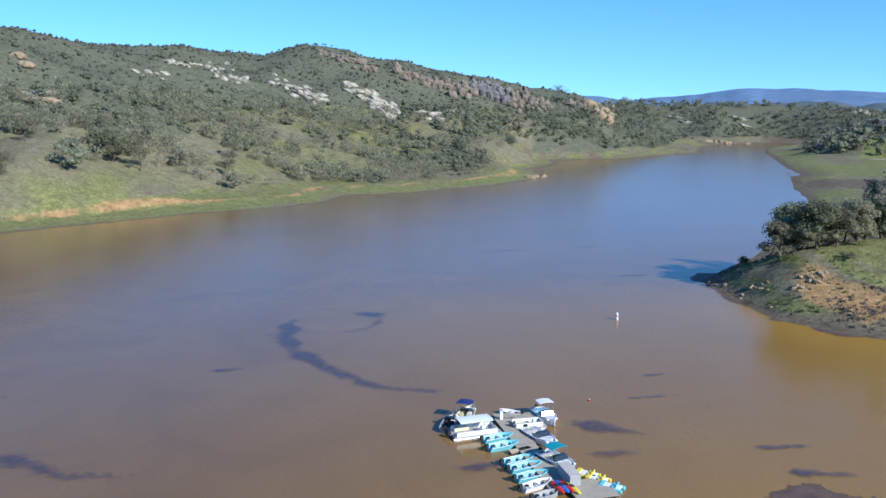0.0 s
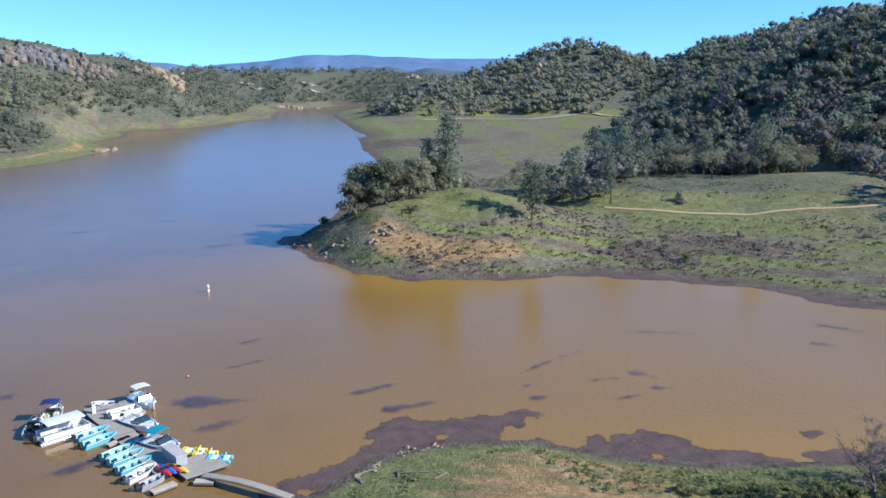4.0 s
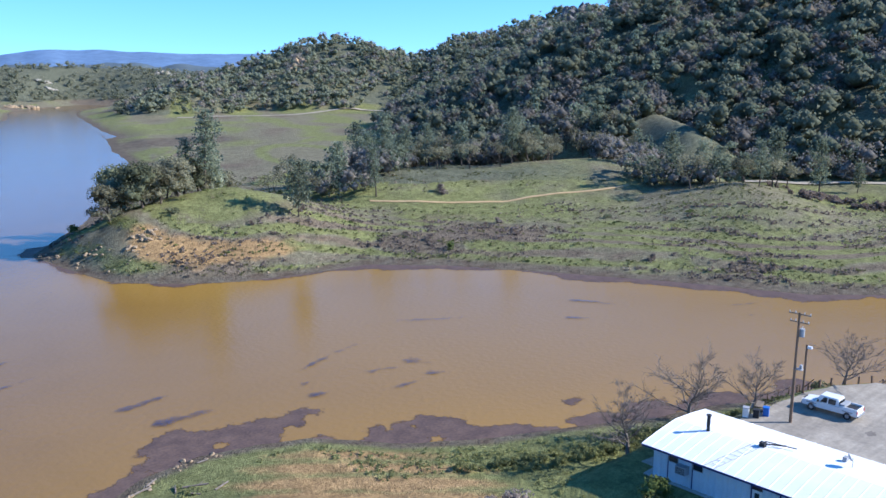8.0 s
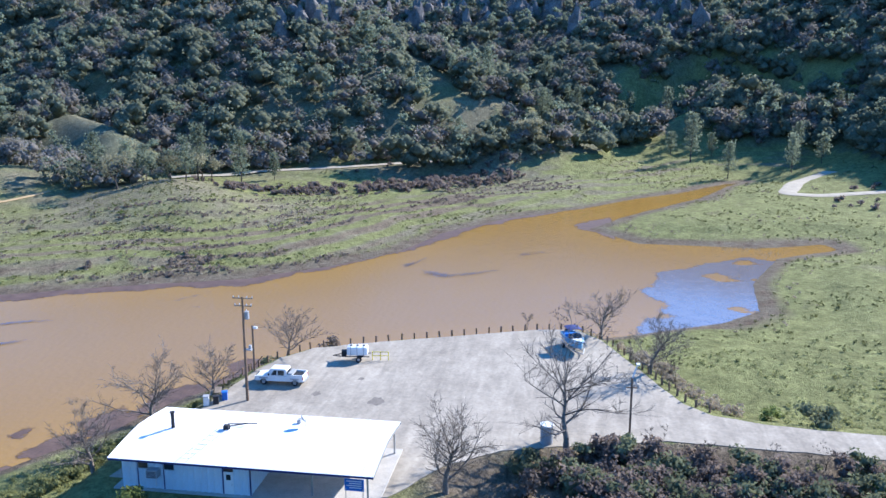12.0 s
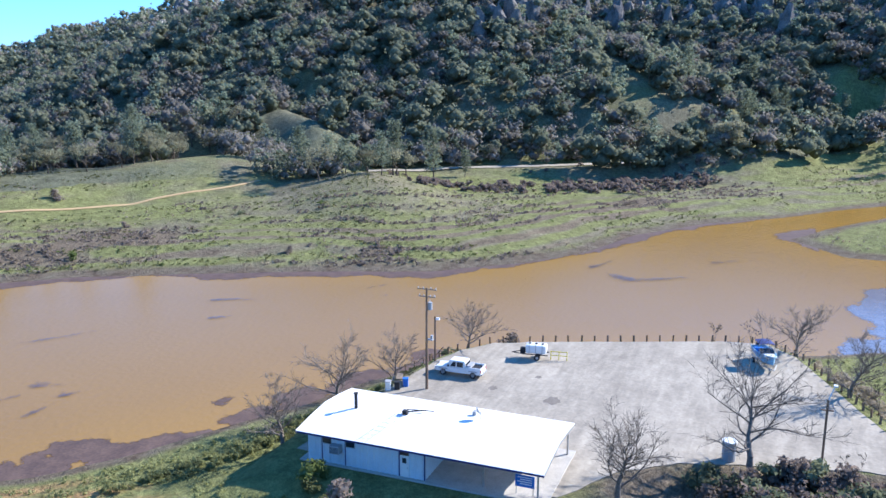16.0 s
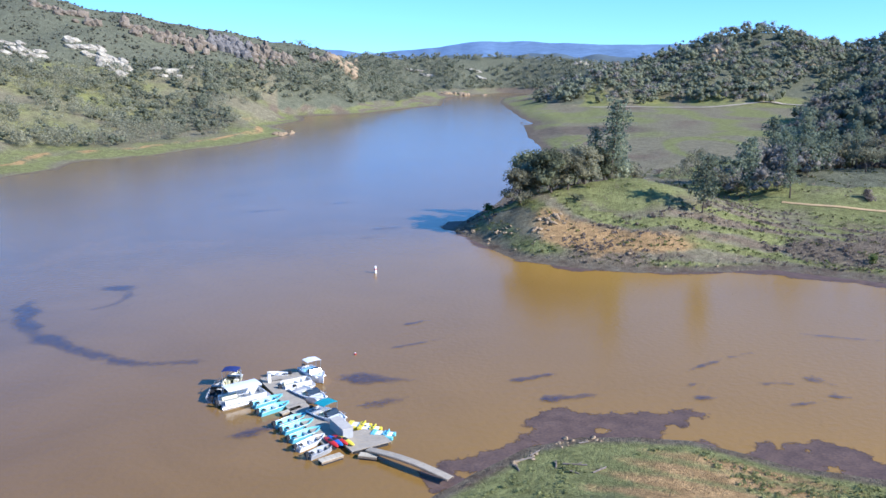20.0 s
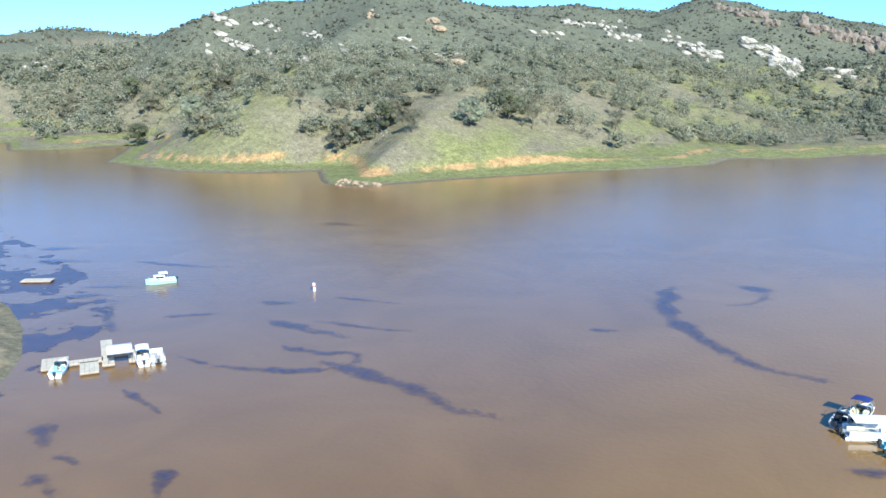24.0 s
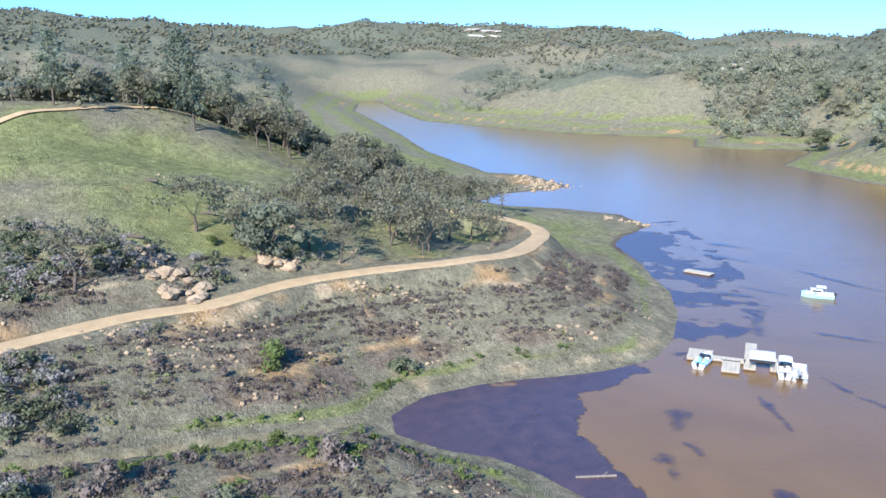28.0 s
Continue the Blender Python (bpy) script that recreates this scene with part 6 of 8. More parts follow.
for row, mat in (((8.2, 3.1, 4.4, 1.8, 40, 3.0, 1.0, 1.1, 0.06), ROCK_CLIFF), ((3.2, 1.85, 0.1, 0.95, 40, 3.0, 1.1, 1.1, 0.10), ROCK_CLIFF), ((-0.2, 0.9, -2.2, 0.6, 26, 3.2, 1.2, 1.0, 0.2), ROCK_CLIFF), ((-2.0, 0.9, -4.4, 0.1, 44, 4.0, 1.4, 0.9, 0.25), ROCK_DARK),
                 ((-4.4, 0.1, -7.1, -0.4, 40, 3.6, 1.2, 1.0, 0.2), ROCK_CLIFF), ((-8.4, -0.2, -9.6, -0.4, 16, 3.8, 1.3, 1.0, 0.15), ROCK_CLIFF), ((-9.6, -0.2, -11.2, -0.8, 22, 3.8, 1.2, 1.0, 0.15), ROCK_TAN), ((25.9, 2.1, 25.4, 1.7, 5, 2.6, 0.8, 1.2, 0.1), ROCK_TAN),
                 ((25.4, -0.2, 24.2, -0.5, 7, 2.4, 0.7, 1.4, 0.1), ROCK_TAN), ((30.2, 2.9, 29.6, 2.4, 5, 2.2, 0.7, 1.3, 0.1), ROCK_TAN), ((-50.0, 2.1, -52.4, 1.4, 60, 3.4, 1.1, 1.0, 0.3), ROCK_PALE), ((-51.4, 3.0, -54.2, 3.2, 70, 3.8, 1.3, 1.0, 0.35), ROCK_DARK),
                 ((-33.6, -0.2, -34.6, -0.4, 6, 4.0, 1.2, 1.0, 0.2), ROCK_TAN), ((-47.0, 0.2, -47.9, 0.1, 5, 4.0, 1.1, 1.0, 0.15), ROCK_PALE), ((-39.4, 1.1, -40.2, 0.9, 4, 3.4, 1.0, 1.0, 0.1), ROCK_TAN), ((-64.6, 2.6, -66.4, 2.3, 22, 2.6, 1.5, 0.9, 0.3), ROCK_TAN)):
    k += 1
    rock_line("cliff_band", row, mat, 200 + k, "weathered brown cliff breaking out of the ridge", "cliff")
for az in range(-96, -71, 3):
    k += 1
    rock_line("cliff_band", (az - 1.7, 2.9, az + 1.7, 2.9, 40, 3.4, 2.6, 1.0, 0.7), ROCK_DARK, 300 + k, "tall shaded grey cliff above the woodland", "cliff")
for x, y, ln, dp, sz, n, turn in ((-118, 8, 8, 3.5, 1.3, 20, 60), (-124, 3, 7, 3, 1.2, 16, 40), (-127, 23, 5, 2.4, 1.5, 12, 70), (-104, 2, 14, 3, 0.4, 22, 80), (-107, 14, 14, 3, 0.4, 22, 80), (-117, 36, 12, 2, 0.45, 16, 85), (-262, 139, 30, 6, 0.9, 40, 10),
                                  (-186, 126, 16, 4, 0.7, 24, 40), (-250, 134, 26, 9, 0.9, 46, 20), (-238, 128, 12, 6, 0.8, 16, 30), (74, 165, 8, 3, 0.9, 12, 20), (66, 172, 8, 3, 0.7, 8, 70), (62, 186, 7, 2, 0.6, 6, 80), (-146, 242, 16, 4, 1.0, 24, 0), (-104, 60, 10, 2, 0.5, 8, 80),
                                  (52, 466, 20, 4, 2.2, 20, 60), (38, 76, 5, 1.2, 0.35, 10, 0), (31, 74, 4, 1, 0.3, 8, 20), (-100, 8, 16, 4, 0.45, 22, 80), (300, 900, 60, 8, 4, 18, 0)):
    k += 1
    outcrop("boulders", x, y, ln, dp, sz, n, ROCK_TAN, 400 + k, "heap of broken tan sandstone boulders", turn, 0.7)


def scree(name, spots, lo, hi, mat, label, seed):
    """Strewn small stones, each a squat uneven lump half sunk in the soil."""
    rng = np.random.default_rng(seed)
    n = len(spots)
    size = lo + (hi - lo) * rng.uniform(0, 1, n) ** 2.5
    co = spots[:, None] + ICO[None] * size[:, None, None] * rng.uniform(0.6, 1.25, (n, 12, 1)) * np.array([1.2, 1.0, 0.65])
    me = grid_mesh(name, co.reshape(-1, 3), (ICO_F[None] + 12 * np.arange(n)[:, None, None]).reshape(-1, 3))
    me.materials.append(mat)
    return tagged(new(name, me), label, "stones", kind="stuff")


scree("bank_stones", scatter((48, 118), (58, 170), 5200, R, lambda x, y, z, d: (d > 1) & (rough(x, y, 7, 3, 68) + 0.9 * np.exp(-((d - 26 - 12 * np.clip((bearing(x, y)[0] - 76) / 12, 0, 1)) / 4) ** 2) > 0.25)), 0.07, 0.42, ROCK_TAN, "tan stones strewn over the terraced bank", 5)
scree("point_stones", scatter((-36, -17), (155, 205), 200, R, lambda x, y, z, d: (d < 13) & (rough(x, y, 6, 3, 69) > -0.1)), 0.08, 0.5, ROCK_TAN, "tan stones strewn over the cut bank of the point", 6)
saplings = [bare_tree(s, 3.2, 3, BARK, "slender leafless sapling on the slope below the drive", "sapling", 0.4, 5, 3) for s in (61, 62)]
plant(saplings, [(76.5, -9), (75.5, -13), (76.8, -19), (73, -16), (77, -24), (74, -22), (100, -12), (97, -12.6), (117, 1), (116, 6), (110, -8)], R, 0.8, 1.3, "saplings by the drive")


def stalks(name, spots, height, rng, mat, label):
    """Thin upright dead stems, several to a spot."""
    c = np.repeat(spots, 7, 0) + rng.normal(size=(len(spots) * 7, 3)) * np.array([0.35, 0.35, 0.0])
    h = rng.uniform(0.5, 1.0, len(c)) * height
    lean = rng.normal(size=(len(c), 3)) * np.array([0.22, 0.22, 0]) * h[:, None]
    side = unit(rng.normal(size=(len(c), 3)) * np.array([1, 1, 0])) * 0.035
    co = np.stack([c - side, c + side, c + lean + np.array([0, 0, 1.0]) * h[:, None]], 1).reshape(-1, 3)
    return stuff(name, co, mat, label, "reeds")


stalks("lagoon_reeds", heap(((168, -30, 14, 4, -25, 90), (150, -16, 10, 2.5, 15, 40), (184, -36, 6, 8, 0, 60)), R), 1.5, R, LEAF_REED, "grey-brown dead reeds along the lagoon's edge")
stalks("bank_stalks", scatter((52, 118), (52, 120), 2600, R, lambda x, y, z, d: (d > 0.5) & (rough(x, y, 8, 3, 71) > 0.1)), 0.8, R, LEAF_REED, "pale dry stalks on the terraced bank")
stalks("shore_stalks", scatter((-64, -16), (130, 300), 3200, R, lambda x, y, z, d: (d < 60) & (rough(x, y, 12, 3, 72) > 0.05)), 0.9, R, LEAF_REED, "pale dry stalks on the drawdown bank")

spots = heap(((47.5, 43.5, 4.5, 2.2, 10, 46),), R)
w = R.uniform(1.0, 2.0, len(spots))
stuff("bramble", clump_cloud(spots, w * 0.9, w, 5, 40, 0.09, R, 0.1, 0.8, 0, 0.55), LEAF_HEATH, "pinkish-brown leafless bramble on the near mound", "shrubs")
spots = heap(((57.5, 33.5, 3.0, 1.4, 60, 12), (62, 50.5, 9, 1.6, -28, 40), (76, 46, 10, 1.4, -14, 50), (88, 41, 7, 1.0, -12, 36)), R)
w = R.uniform(0.4, 1.1, len(spots))
stuff("shore_bushes", clump_cloud(spots, w * 0.7, w, 4, 30, 0.08, R, 0.1, 0.9, 0, 0.5), LEAF_GRASS, "fresh green bushes along the near bank", "shrubs")


# ---- made things ----
def box(bm, c, s, turn=0.0, bevel=0.0):
    """A box of size s centred on c, turned about z by degrees."""
    vs = bmesh.ops.create_cube(bm, size=1.0)["verts"]
    m = Matrix.Translation(c) @ Matrix.Rotation(radians(turn), 4, "Z") @ Matrix.Diagonal((*s, 1))
    bmesh.ops.transform(bm, matrix=m, verts=vs)
    if bevel:
        es = list({e for v in vs for e in v.link_edges})
        bmesh.ops.bevel(bm, geom=es, offset=bevel, segments=2, affect="EDGES", profile=0.6)
    return vs


def rod(bm, p, q, r, sides=8, r2=None):
    p, q = Vector(p), Vector(q)
    vs = bmesh.ops.create_cone(bm, cap_ends=True, segments=sides, radius1=r, radius2=r if r2 is None else r2, depth=(q - p).length)["verts"]
    m = Matrix.Translation((p + q) / 2) @ (q - p).to_track_quat("Z", "Y").to_matrix().to_4x4()
    bmesh.ops.transform(bm, matrix=m, verts=vs)
    return vs


def part(name, bm, mat, parent, label="", smooth=False):
    """Links a bmesh as one mesh object under a thing or part."""
    me = bpy.data.meshes.new(name)
    bmesh.ops.recalc_face_normals(bm, faces=bm.faces[:])
    bm.to_mesh(me)
    bm.free()
    if smooth:
        me.polygons.foreach_set("use_smooth", np.ones(len(me.polygons), bool))
    me.materials.append(mat)
    return part_mesh(name, me, parent, label)


def boxes(name, rows, mat, parent, label="", bevel=0.0):
    bm = bmesh.new()
    for c, s in rows:
        box(bm, c, s, 0, bevel)
    return part(name, bm, mat, parent, label)


def rods(name, rows, mat, parent, label="", sides=8):
    bm = bmesh.new()
    for p, q, r in rows:
        rod(bm, p, q, r, sides)
    return part(name, bm, mat, parent, label)


WHITE = material("white_paint", (0.78, 0.79, 0.78), 0.35, vary=0.12, scale=0.8, fine=9, spec=0.5)
ROOF = material("white_sheet_roof", (0.80, 0.81, 0.82), 0.45, vary=0.10, scale=0.4, fine=6, spec=0.4)
WALL = material("pale_blue_siding", (0.60, 0.68, 0.74), 0.5, vary=0.12, scale=0.7, fine=7)
CONCRETE = material("concrete", (0.50, 0.47, 0.42), 0.9, vary=0.3, scale=0.8, fine=9, bump=0.2)
DARK = material("dark_rubber", (0.03, 0.03, 0.033), 0.7, vary=0.3)
GLASS = material("dark_glass", (0.03, 0.04, 0.05), 0.08, vary=0.2, spec=0.7)
STEEL = material("galvanised_steel", (0.45, 0.46, 0.47), 0.45, 0.7, vary=0.2)
WOOD = material("weathered_wood", (0.30, 0.235, 0.165), 0.9, scale=2.0, fine=18, bump=0.3, alt=(0.17, 0.13, 0.09))
POLE_WOOD = material("creosoted_pole", (0.25, 0.165, 0.105), 0.9, scale=1.2, fine=14, bump=0.3, alt=(0.13, 0.085, 0.055))
DECK = material("grey_decking", (0.40, 0.345, 0.265), 0.9, scale=1.2, fine=10, bump=0.2, alt=(0.29, 0.26, 0.21))
TAN_DECK = material("tan_float_deck", (0.55, 0.49, 0.37), 0.9, scale=1.0, fine=8, bump=0.2, alt=(0.38, 0.33, 0.24))
AQUA = material("turquoise_hull", (0.17, 0.52, 0.62), 0.4, vary=0.15, scale=2, fine=12, spec=0.5)
TEAL = material("teal_canvas", (0.02, 0.27, 0.33), 0.7, vary=0.2)
NAVY = material("navy_canvas", (0.025, 0.04, 0.16), 0.7, vary=0.25)
CREAM = material("cream_gelcoat", (0.70, 0.66, 0.45), 0.4, vary=0.15)
RED = material("red_plastic", (0.55, 0.03, 0.03), 0.4, vary=0.15)
BLUE = material("blue_plastic", (0.03, 0.16, 0.55), 0.4, vary=0.15)
YELLOW = material("yellow_plastic", (0.72, 0.58, 0.06), 0.4, vary=0.15)
BOAT_BLUE = material("pale_blue_gelcoat", (0.22, 0.45, 0.62), 0.35, vary=0.2)
GREY = material("grey_plastic", (0.36, 0.37, 0.38), 0.6, vary=0.2)
AMBER = material("red_lens", (0.45, 0.02, 0.02), 0.25, vary=0.1)
LENS = material("clear_lens", (0.75, 0.76, 0.75), 0.12, vary=0.1, spec=0.7)


def floating(name, colour, alt, gloss, spec, full, most):
    """A film on the water that thins out where its cover does, torn by the grain."""
    m = material(name, colour, gloss, scale=0.5, fine=3.0, alt=alt, spec=spec)
    n, l = m.node_tree.nodes, m.node_tree.links
    geo, lace, att = n.new("ShaderNodeNewGeometry"), n.new("ShaderNodeTexNoise"), n.new("ShaderNodeAttribute")
    lace.inputs["Scale"].default_value, lace.inputs["Detail"].default_value, lace.inputs["Roughness"].default_value = 1.1, 6, 0.65
    att.attribute_name = "cover"
    l.new(geo.outputs["Position"], lace.inputs["Vector"])
    add, mr = n.new("ShaderNodeMath"), n.new("ShaderNodeMapRange")
    add.operation = "ADD"
    add.operation, add.inputs[1].default_value = "MULTIPLY_ADD", 1.7
    l.new(lace.outputs[0], add.inputs[0])
    l.new(att.outputs["Fac"], add.inputs[2])
    mr.inputs[1].default_value, mr.inputs[2].default_value, mr.inputs[4].default_value = full - (0.35 if full < 2 else 0.9), full, most
    l.new(add.outputs[0], mr.inputs[0])
    clear, mix = n.new("ShaderNodeBsdfTransparent"), n.new("ShaderNodeMixShader")
    l.new(mr.outputs[0], mix.inputs[0])
    l.new(clear.outputs[0], mix.inputs[1])
    l.new(n["Principled BSDF"].outputs[0], mix.inputs[2])
    l.new(mix.outputs[0], n["Material Output"].inputs[0])
    return m


MAT_DARK = floating("floating_debris", (0.100, 0.058, 0.056), (0.042, 0.028, 0.034), 0.30, 0.5, 1.45, 0.95)
MAT_BANK = floating("stranded_litter", (0.165, 0.108, 0.080), (0.075, 0.050, 0.042), 0.6, 0.2, 1.45, 0.95)
# blue-purple base: sky mirrored by calm streaks, partly put into the colour
MAT_SLICK = floating("sky_toned_streak", (0.075, 0.055, 0.085), (0.045, 0.036, 0.055), 0.14, 0.6, 2.1, 0.74)
# pale base: bright sky mirrored by the still lagoon, put into the colour
SLICK = floating("still_slick", (0.24, 0.21, 0.21), (0.16, 0.14, 0.15), 0.12, 1.0, 1.5, 0.9)


# ---- hulls ----
def hull_mesh(bm, L, B, H, deck=0.0, blunt=0.35, sheer=0.15):
    """An open or decked hull along +x, keel at z 0: outside, rim and inside from one loft."""
    n, rows = 12, []
    for i in range(n + 1):
        u = i / n
        half = B / 2 * (1 - max(0.0, (u - (1 - blunt)) / blunt) ** 2.2) * (0.9 + 0.1 * min(1, u * 4))
        half = max(half, 0.03)
        top = H + sheer * u ** 2
        keel = 0.25 * H * max(0.0, (u - 0.72) / 0.28) ** 2
        x = -L / 2 + L * u
        floor = deck if deck else H * 0.35 + keel
        rows.append([(x, 0, keel), (x, half * 0.72, keel + 0.12 * H), (x, half, top), (x, max(half - 0.09, 0.01), top + 0.01),
                     (x, max(half * 0.72 - 0.08, 0.005), floor), (x, 0, floor)])
    grid = [[bm.verts.new(p) for p in r] for r in rows]
    mir = [[bm.verts.new((p[0], -p[1], p[2])) for p in r] for r in rows]
    for g in (grid, mir):
        for a, b in zip(g[:-1], g[1:]):
            for j in range(5):
                bm.faces.new((a[j], b[j], b[j + 1], a[j + 1]))
    for end in (0, n):
        bm.faces.new(grid[end][:3] + mir[end][2::-1])
        bm.faces.new([grid[end][2], grid[end][3], grid[end][4], grid[end][5], mir[end][5], mir[end][4], mir[end][3], mir[end][2]])
    bmesh.ops.remove_doubles(bm, verts=bm.verts[:], dist=0.004)


def outboard(parent, x, y=0.0, z=0.5, mat=DARK):
    o = boxes("outboard_motor", [((x - 0.22, y, z + 0.35), (0.42, 0.32, 0.42)), ((x - 0.2, y, z - 0.1), (0.16, 0.12, 0.7))], mat, parent, "black outboard motor", 0.04)
    boxes("bracket", [((x - 0.04, y, z + 0.1), (0.12, 0.26, 0.2))], STEEL, o)


def skiff(x, y, turn, mat=AQUA, L=4.1, B=1.55, label="turquoise open aluminium skiff moored at the dock"):
    e = thing("skiff", label, "boat", "rental skiffs", pose(x, y, -0.12, 0, 0, turn))
    bm = bmesh.new()
    hull_mesh(bm, L, B, 0.62, 0, 0.45, 0.18)
    part("hull", bm, mat, e)
    for u in (-0.3, 0.02, 0.28):
        boxes("seat", [((u * L, 0, 0.48), (0.30, B * 0.82, 0.05))], mat if u > 0.1 else GREY, e)
    rods("rim", [((-L * 0.48, s * B * 0.44, 0.63), (L * 0.18, s * B * 0.49, 0.68), 0.03) for s in (-1, 1)], WHITE if mat is AQUA else GREY, e)
    boxes("cushion", [((-0.3 * L, 0.2, 0.58), (0.3, 0.35, 0.12))], DARK, e)
    outboard(e, -L / 2, 0, 0.45)
    return e


def canopy(e, mat, x, z, l, w, posts=True, name="canopy", label="", camber=0.12, legs=0.9):
    bm = bmesh.new()
    n = 8
    rows = []
    for i in range(n + 1):
        v = -1 + 2 * i / n
        zz = z + camber * (1 - v * v)
        rows.append([bm.verts.new((x + s * l / 2, v * w / 2, zz + k)) for s in (-1, 1) for k in (0, -0.05)])
    for a, b in zip(rows[:-1], rows[1:]):
        bm.faces.new((a[0], b[0], b[2], a[2]))
        bm.faces.new((a[1], a[3], b[3], b[1]))
        bm.faces.new((a[0], a[1], b[1], b[0]))
        bm.faces.new((a[2], b[2], b[3], a[3]))
    bm.faces.new((rows[0][0], rows[0][2], rows[0][3], rows[0][1]))
    bm.faces.new((rows[-1][0], rows[-1][1], rows[-1][3], rows[-1][2]))
    part(name, bm, mat, e, label)
    if posts:
        for sx in (-1, 1):
            for sy in (-1, 1):
                rods("canopy_post", [((x + sx * l * 0.42, sy * w * 0.47, legs), (x + sx * l * 0.47, sy * w * 0.48, z), 0.025)], STEEL, e, sides=6)


def motorboat(x, y, turn, L=5.8, B=2.2, top=None, label="white fibreglass motorboat moored at the dock", hull=WHITE, trim=None, cabin=False, top_z=2.0, top_l=1.8, z=-0.2, name="motorboat"):
    e = thing(name, label, "boat", "moored boats", pose(x, y, z, 0, 0, turn))
    bm = bmesh.new()
    hull_mesh(bm, L, B, 0.95, 0.45, 0.5, 0.3)
    part("hull", bm, hull, e, smooth=False)
    bm = bmesh.new()
    box(bm, (L * 0.24, 0, 0.98), (L * 0.30, B * 0.66, 0.16), 0, 0.05)
    part("foredeck", bm, WHITE, e)
    bm = bmesh.new()
    vs = box(bm, (L * 0.10, 0, 1.28), (0.5, B * 0.78, 0.5), 0)
    for v in vs:
        if v.co.z > 1.3:
            v.co.x -= 0.28
            v.co.y *= 0.85
    part("windshield", bm, GLASS, e, "tinted windshield")
    boxes("console", [((L * 0.04, -B * 0.2, 0.85), (0.4, 0.5, 0.6))], WHITE, e, bevel=0.04)
    for sy in (-1, 1):
        boxes("seat", [((-L * 0.06, sy * B * 0.22, 0.72), (0.5, 0.48, 0.42)), ((-L * 0.1, sy * B * 0.22, 1.05), (0.12, 0.48, 0.4))], CREAM if trim is None else trim, e, bevel=0.04)
    boxes("stern_seat", [((-L * 0.36, 0, 0.7), (0.6, B * 0.7, 0.4))], GREY if trim is None else trim, e, bevel=0.05)
    rods("side_stripe", [((-L * 0.48, s * B * 0.465, 0.72), (L * 0.1, s * B * 0.50, 0.82), 0.035) for s in (-1, 1)], NAVY if trim is None else trim, e)
    rods("bow_rail", [((L * 0.05, s * B * 0.42, 1.25), (L * 0.40, s * B * 0.25, 1.55), 0.02) for s in (-1, 1)] + [((L * 0.40, B * 0.25, 1.55), (L * 0.40, -B * 0.25, 1.55), 0.02)], STEEL, e, sides=6)
    if cabin:
        bm = bmesh.new()
        box(bm, (L * 0.05, 0, 1.35), (L * 0.36, B * 0.75, 0.8), 0, 0.08)
        c = part("cabin", bm, WHITE, e)
        for s in (-1, 1):
            boxes("cabin_window", [((L * 0.05, s * B * 0.38, 1.5), (L * 0.28, 0.03, 0.35))], GLASS, c)
    if top:
        canopy(e, top, -L * 0.08, top_z, top_l, B * 0.88, label="sun canopy on thin posts")
    outboard(e, -L / 2, 0, 0.6)
    return e


def pontoon_boat(x, y, turn, L=6.4, B=2.5, top=WHITE, label="white pontoon boat with a flat sun canopy", top_l=4.2, rail=WHITE, top_z=2.35):
    e = thing("pontoon_boat", label, "boat", "moored boats", pose(x, y, -0.25, 0, 0, turn))
    for s in (-1, 1):
        bm = bmesh.new()
        rod(bm, (-L / 2, s * B * 0.36, 0.3), (L / 2 - 0.5, s * B * 0.36, 0.3), 0.3, 14)
        rod(bm, (L / 2 - 0.5, s * B * 0.36, 0.3), (L / 2, s * B * 0.36, 0.42), 0.3, 14, 0.06)
        part("pontoon", bm, STEEL, e, smooth=False)
    boxes("deck", [((0, 0, 0.66), (L * 0.97, B, 0.12))], GREY, e)
    for s in (-1, 1):
        boxes("side_panel", [((-0.2, s * B * 0.485, 1.0), (L * 0.82, 0.05, 0.55))], rail, e)
        rods("hand_rail", [((-L * 0.44, s * B * 0.485, 1.4), (L * 0.38, s * B * 0.485, 1.4), 0.025)] + [((-L * 0.44 + k * L * 0.205, s * B * 0.485, 0.7), (-L * 0.44 + k * L * 0.205, s * B * 0.485, 1.4), 0.018) for k in range(5)], STEEL, e, sides=6)
    boxes("end_panel", [((L * 0.38, 0, 1.0), (0.05, B * 0.9, 0.55))], rail, e)
    boxes("bench", [((-L * 0.25, s * B * 0.32, 0.95), (L * 0.3, 0.5, 0.42)) for s in (-1, 1)], CREAM, e, bevel=0.04)
    boxes("console", [((L * 0.12, -B * 0.22, 1.15), (0.45, 0.6, 0.8))], WHITE, e, bevel=0.04)
    if top:
        canopy(e, top, -0.2, top_z, top_l, B * 0.95, label="flat sun canopy", camber=0.08, legs=0.7)
    outboard(e, -L / 2, 0, 0.6)
    return e


def float_deck(x, y, l, w, turn, mat=DECK, name="dock_float", label="weathered floating dock section", z=0.42, group="dock sections"):
    e = thing(name, label, "dock", group, pose(x, y, 0, 0, 0, turn))
    n = max(2, int(l / 0.6))
    for i in range(n):
        u = -l / 2 + (i + 0.5) * l / n
        boxes("plank", [((u, 0, z), (l / n - 0.025, w, 0.06))], mat, e)
    boxes("side_beam", [((0, s * (w / 2 - 0.05), z - 0.13), (l - 0.06, 0.1, 0.2)) for s in (-1, 1)], WOOD, e)
    bm = bmesh.new()
    for s in (-1, 1):
        box(bm, (0, s * w * 0.25, 0.08), (l * 0.92, w * 0.36, 0.4), 0, 0.03)
    part("float", bm, DARK, e, "dark floats under the deck")
    return e


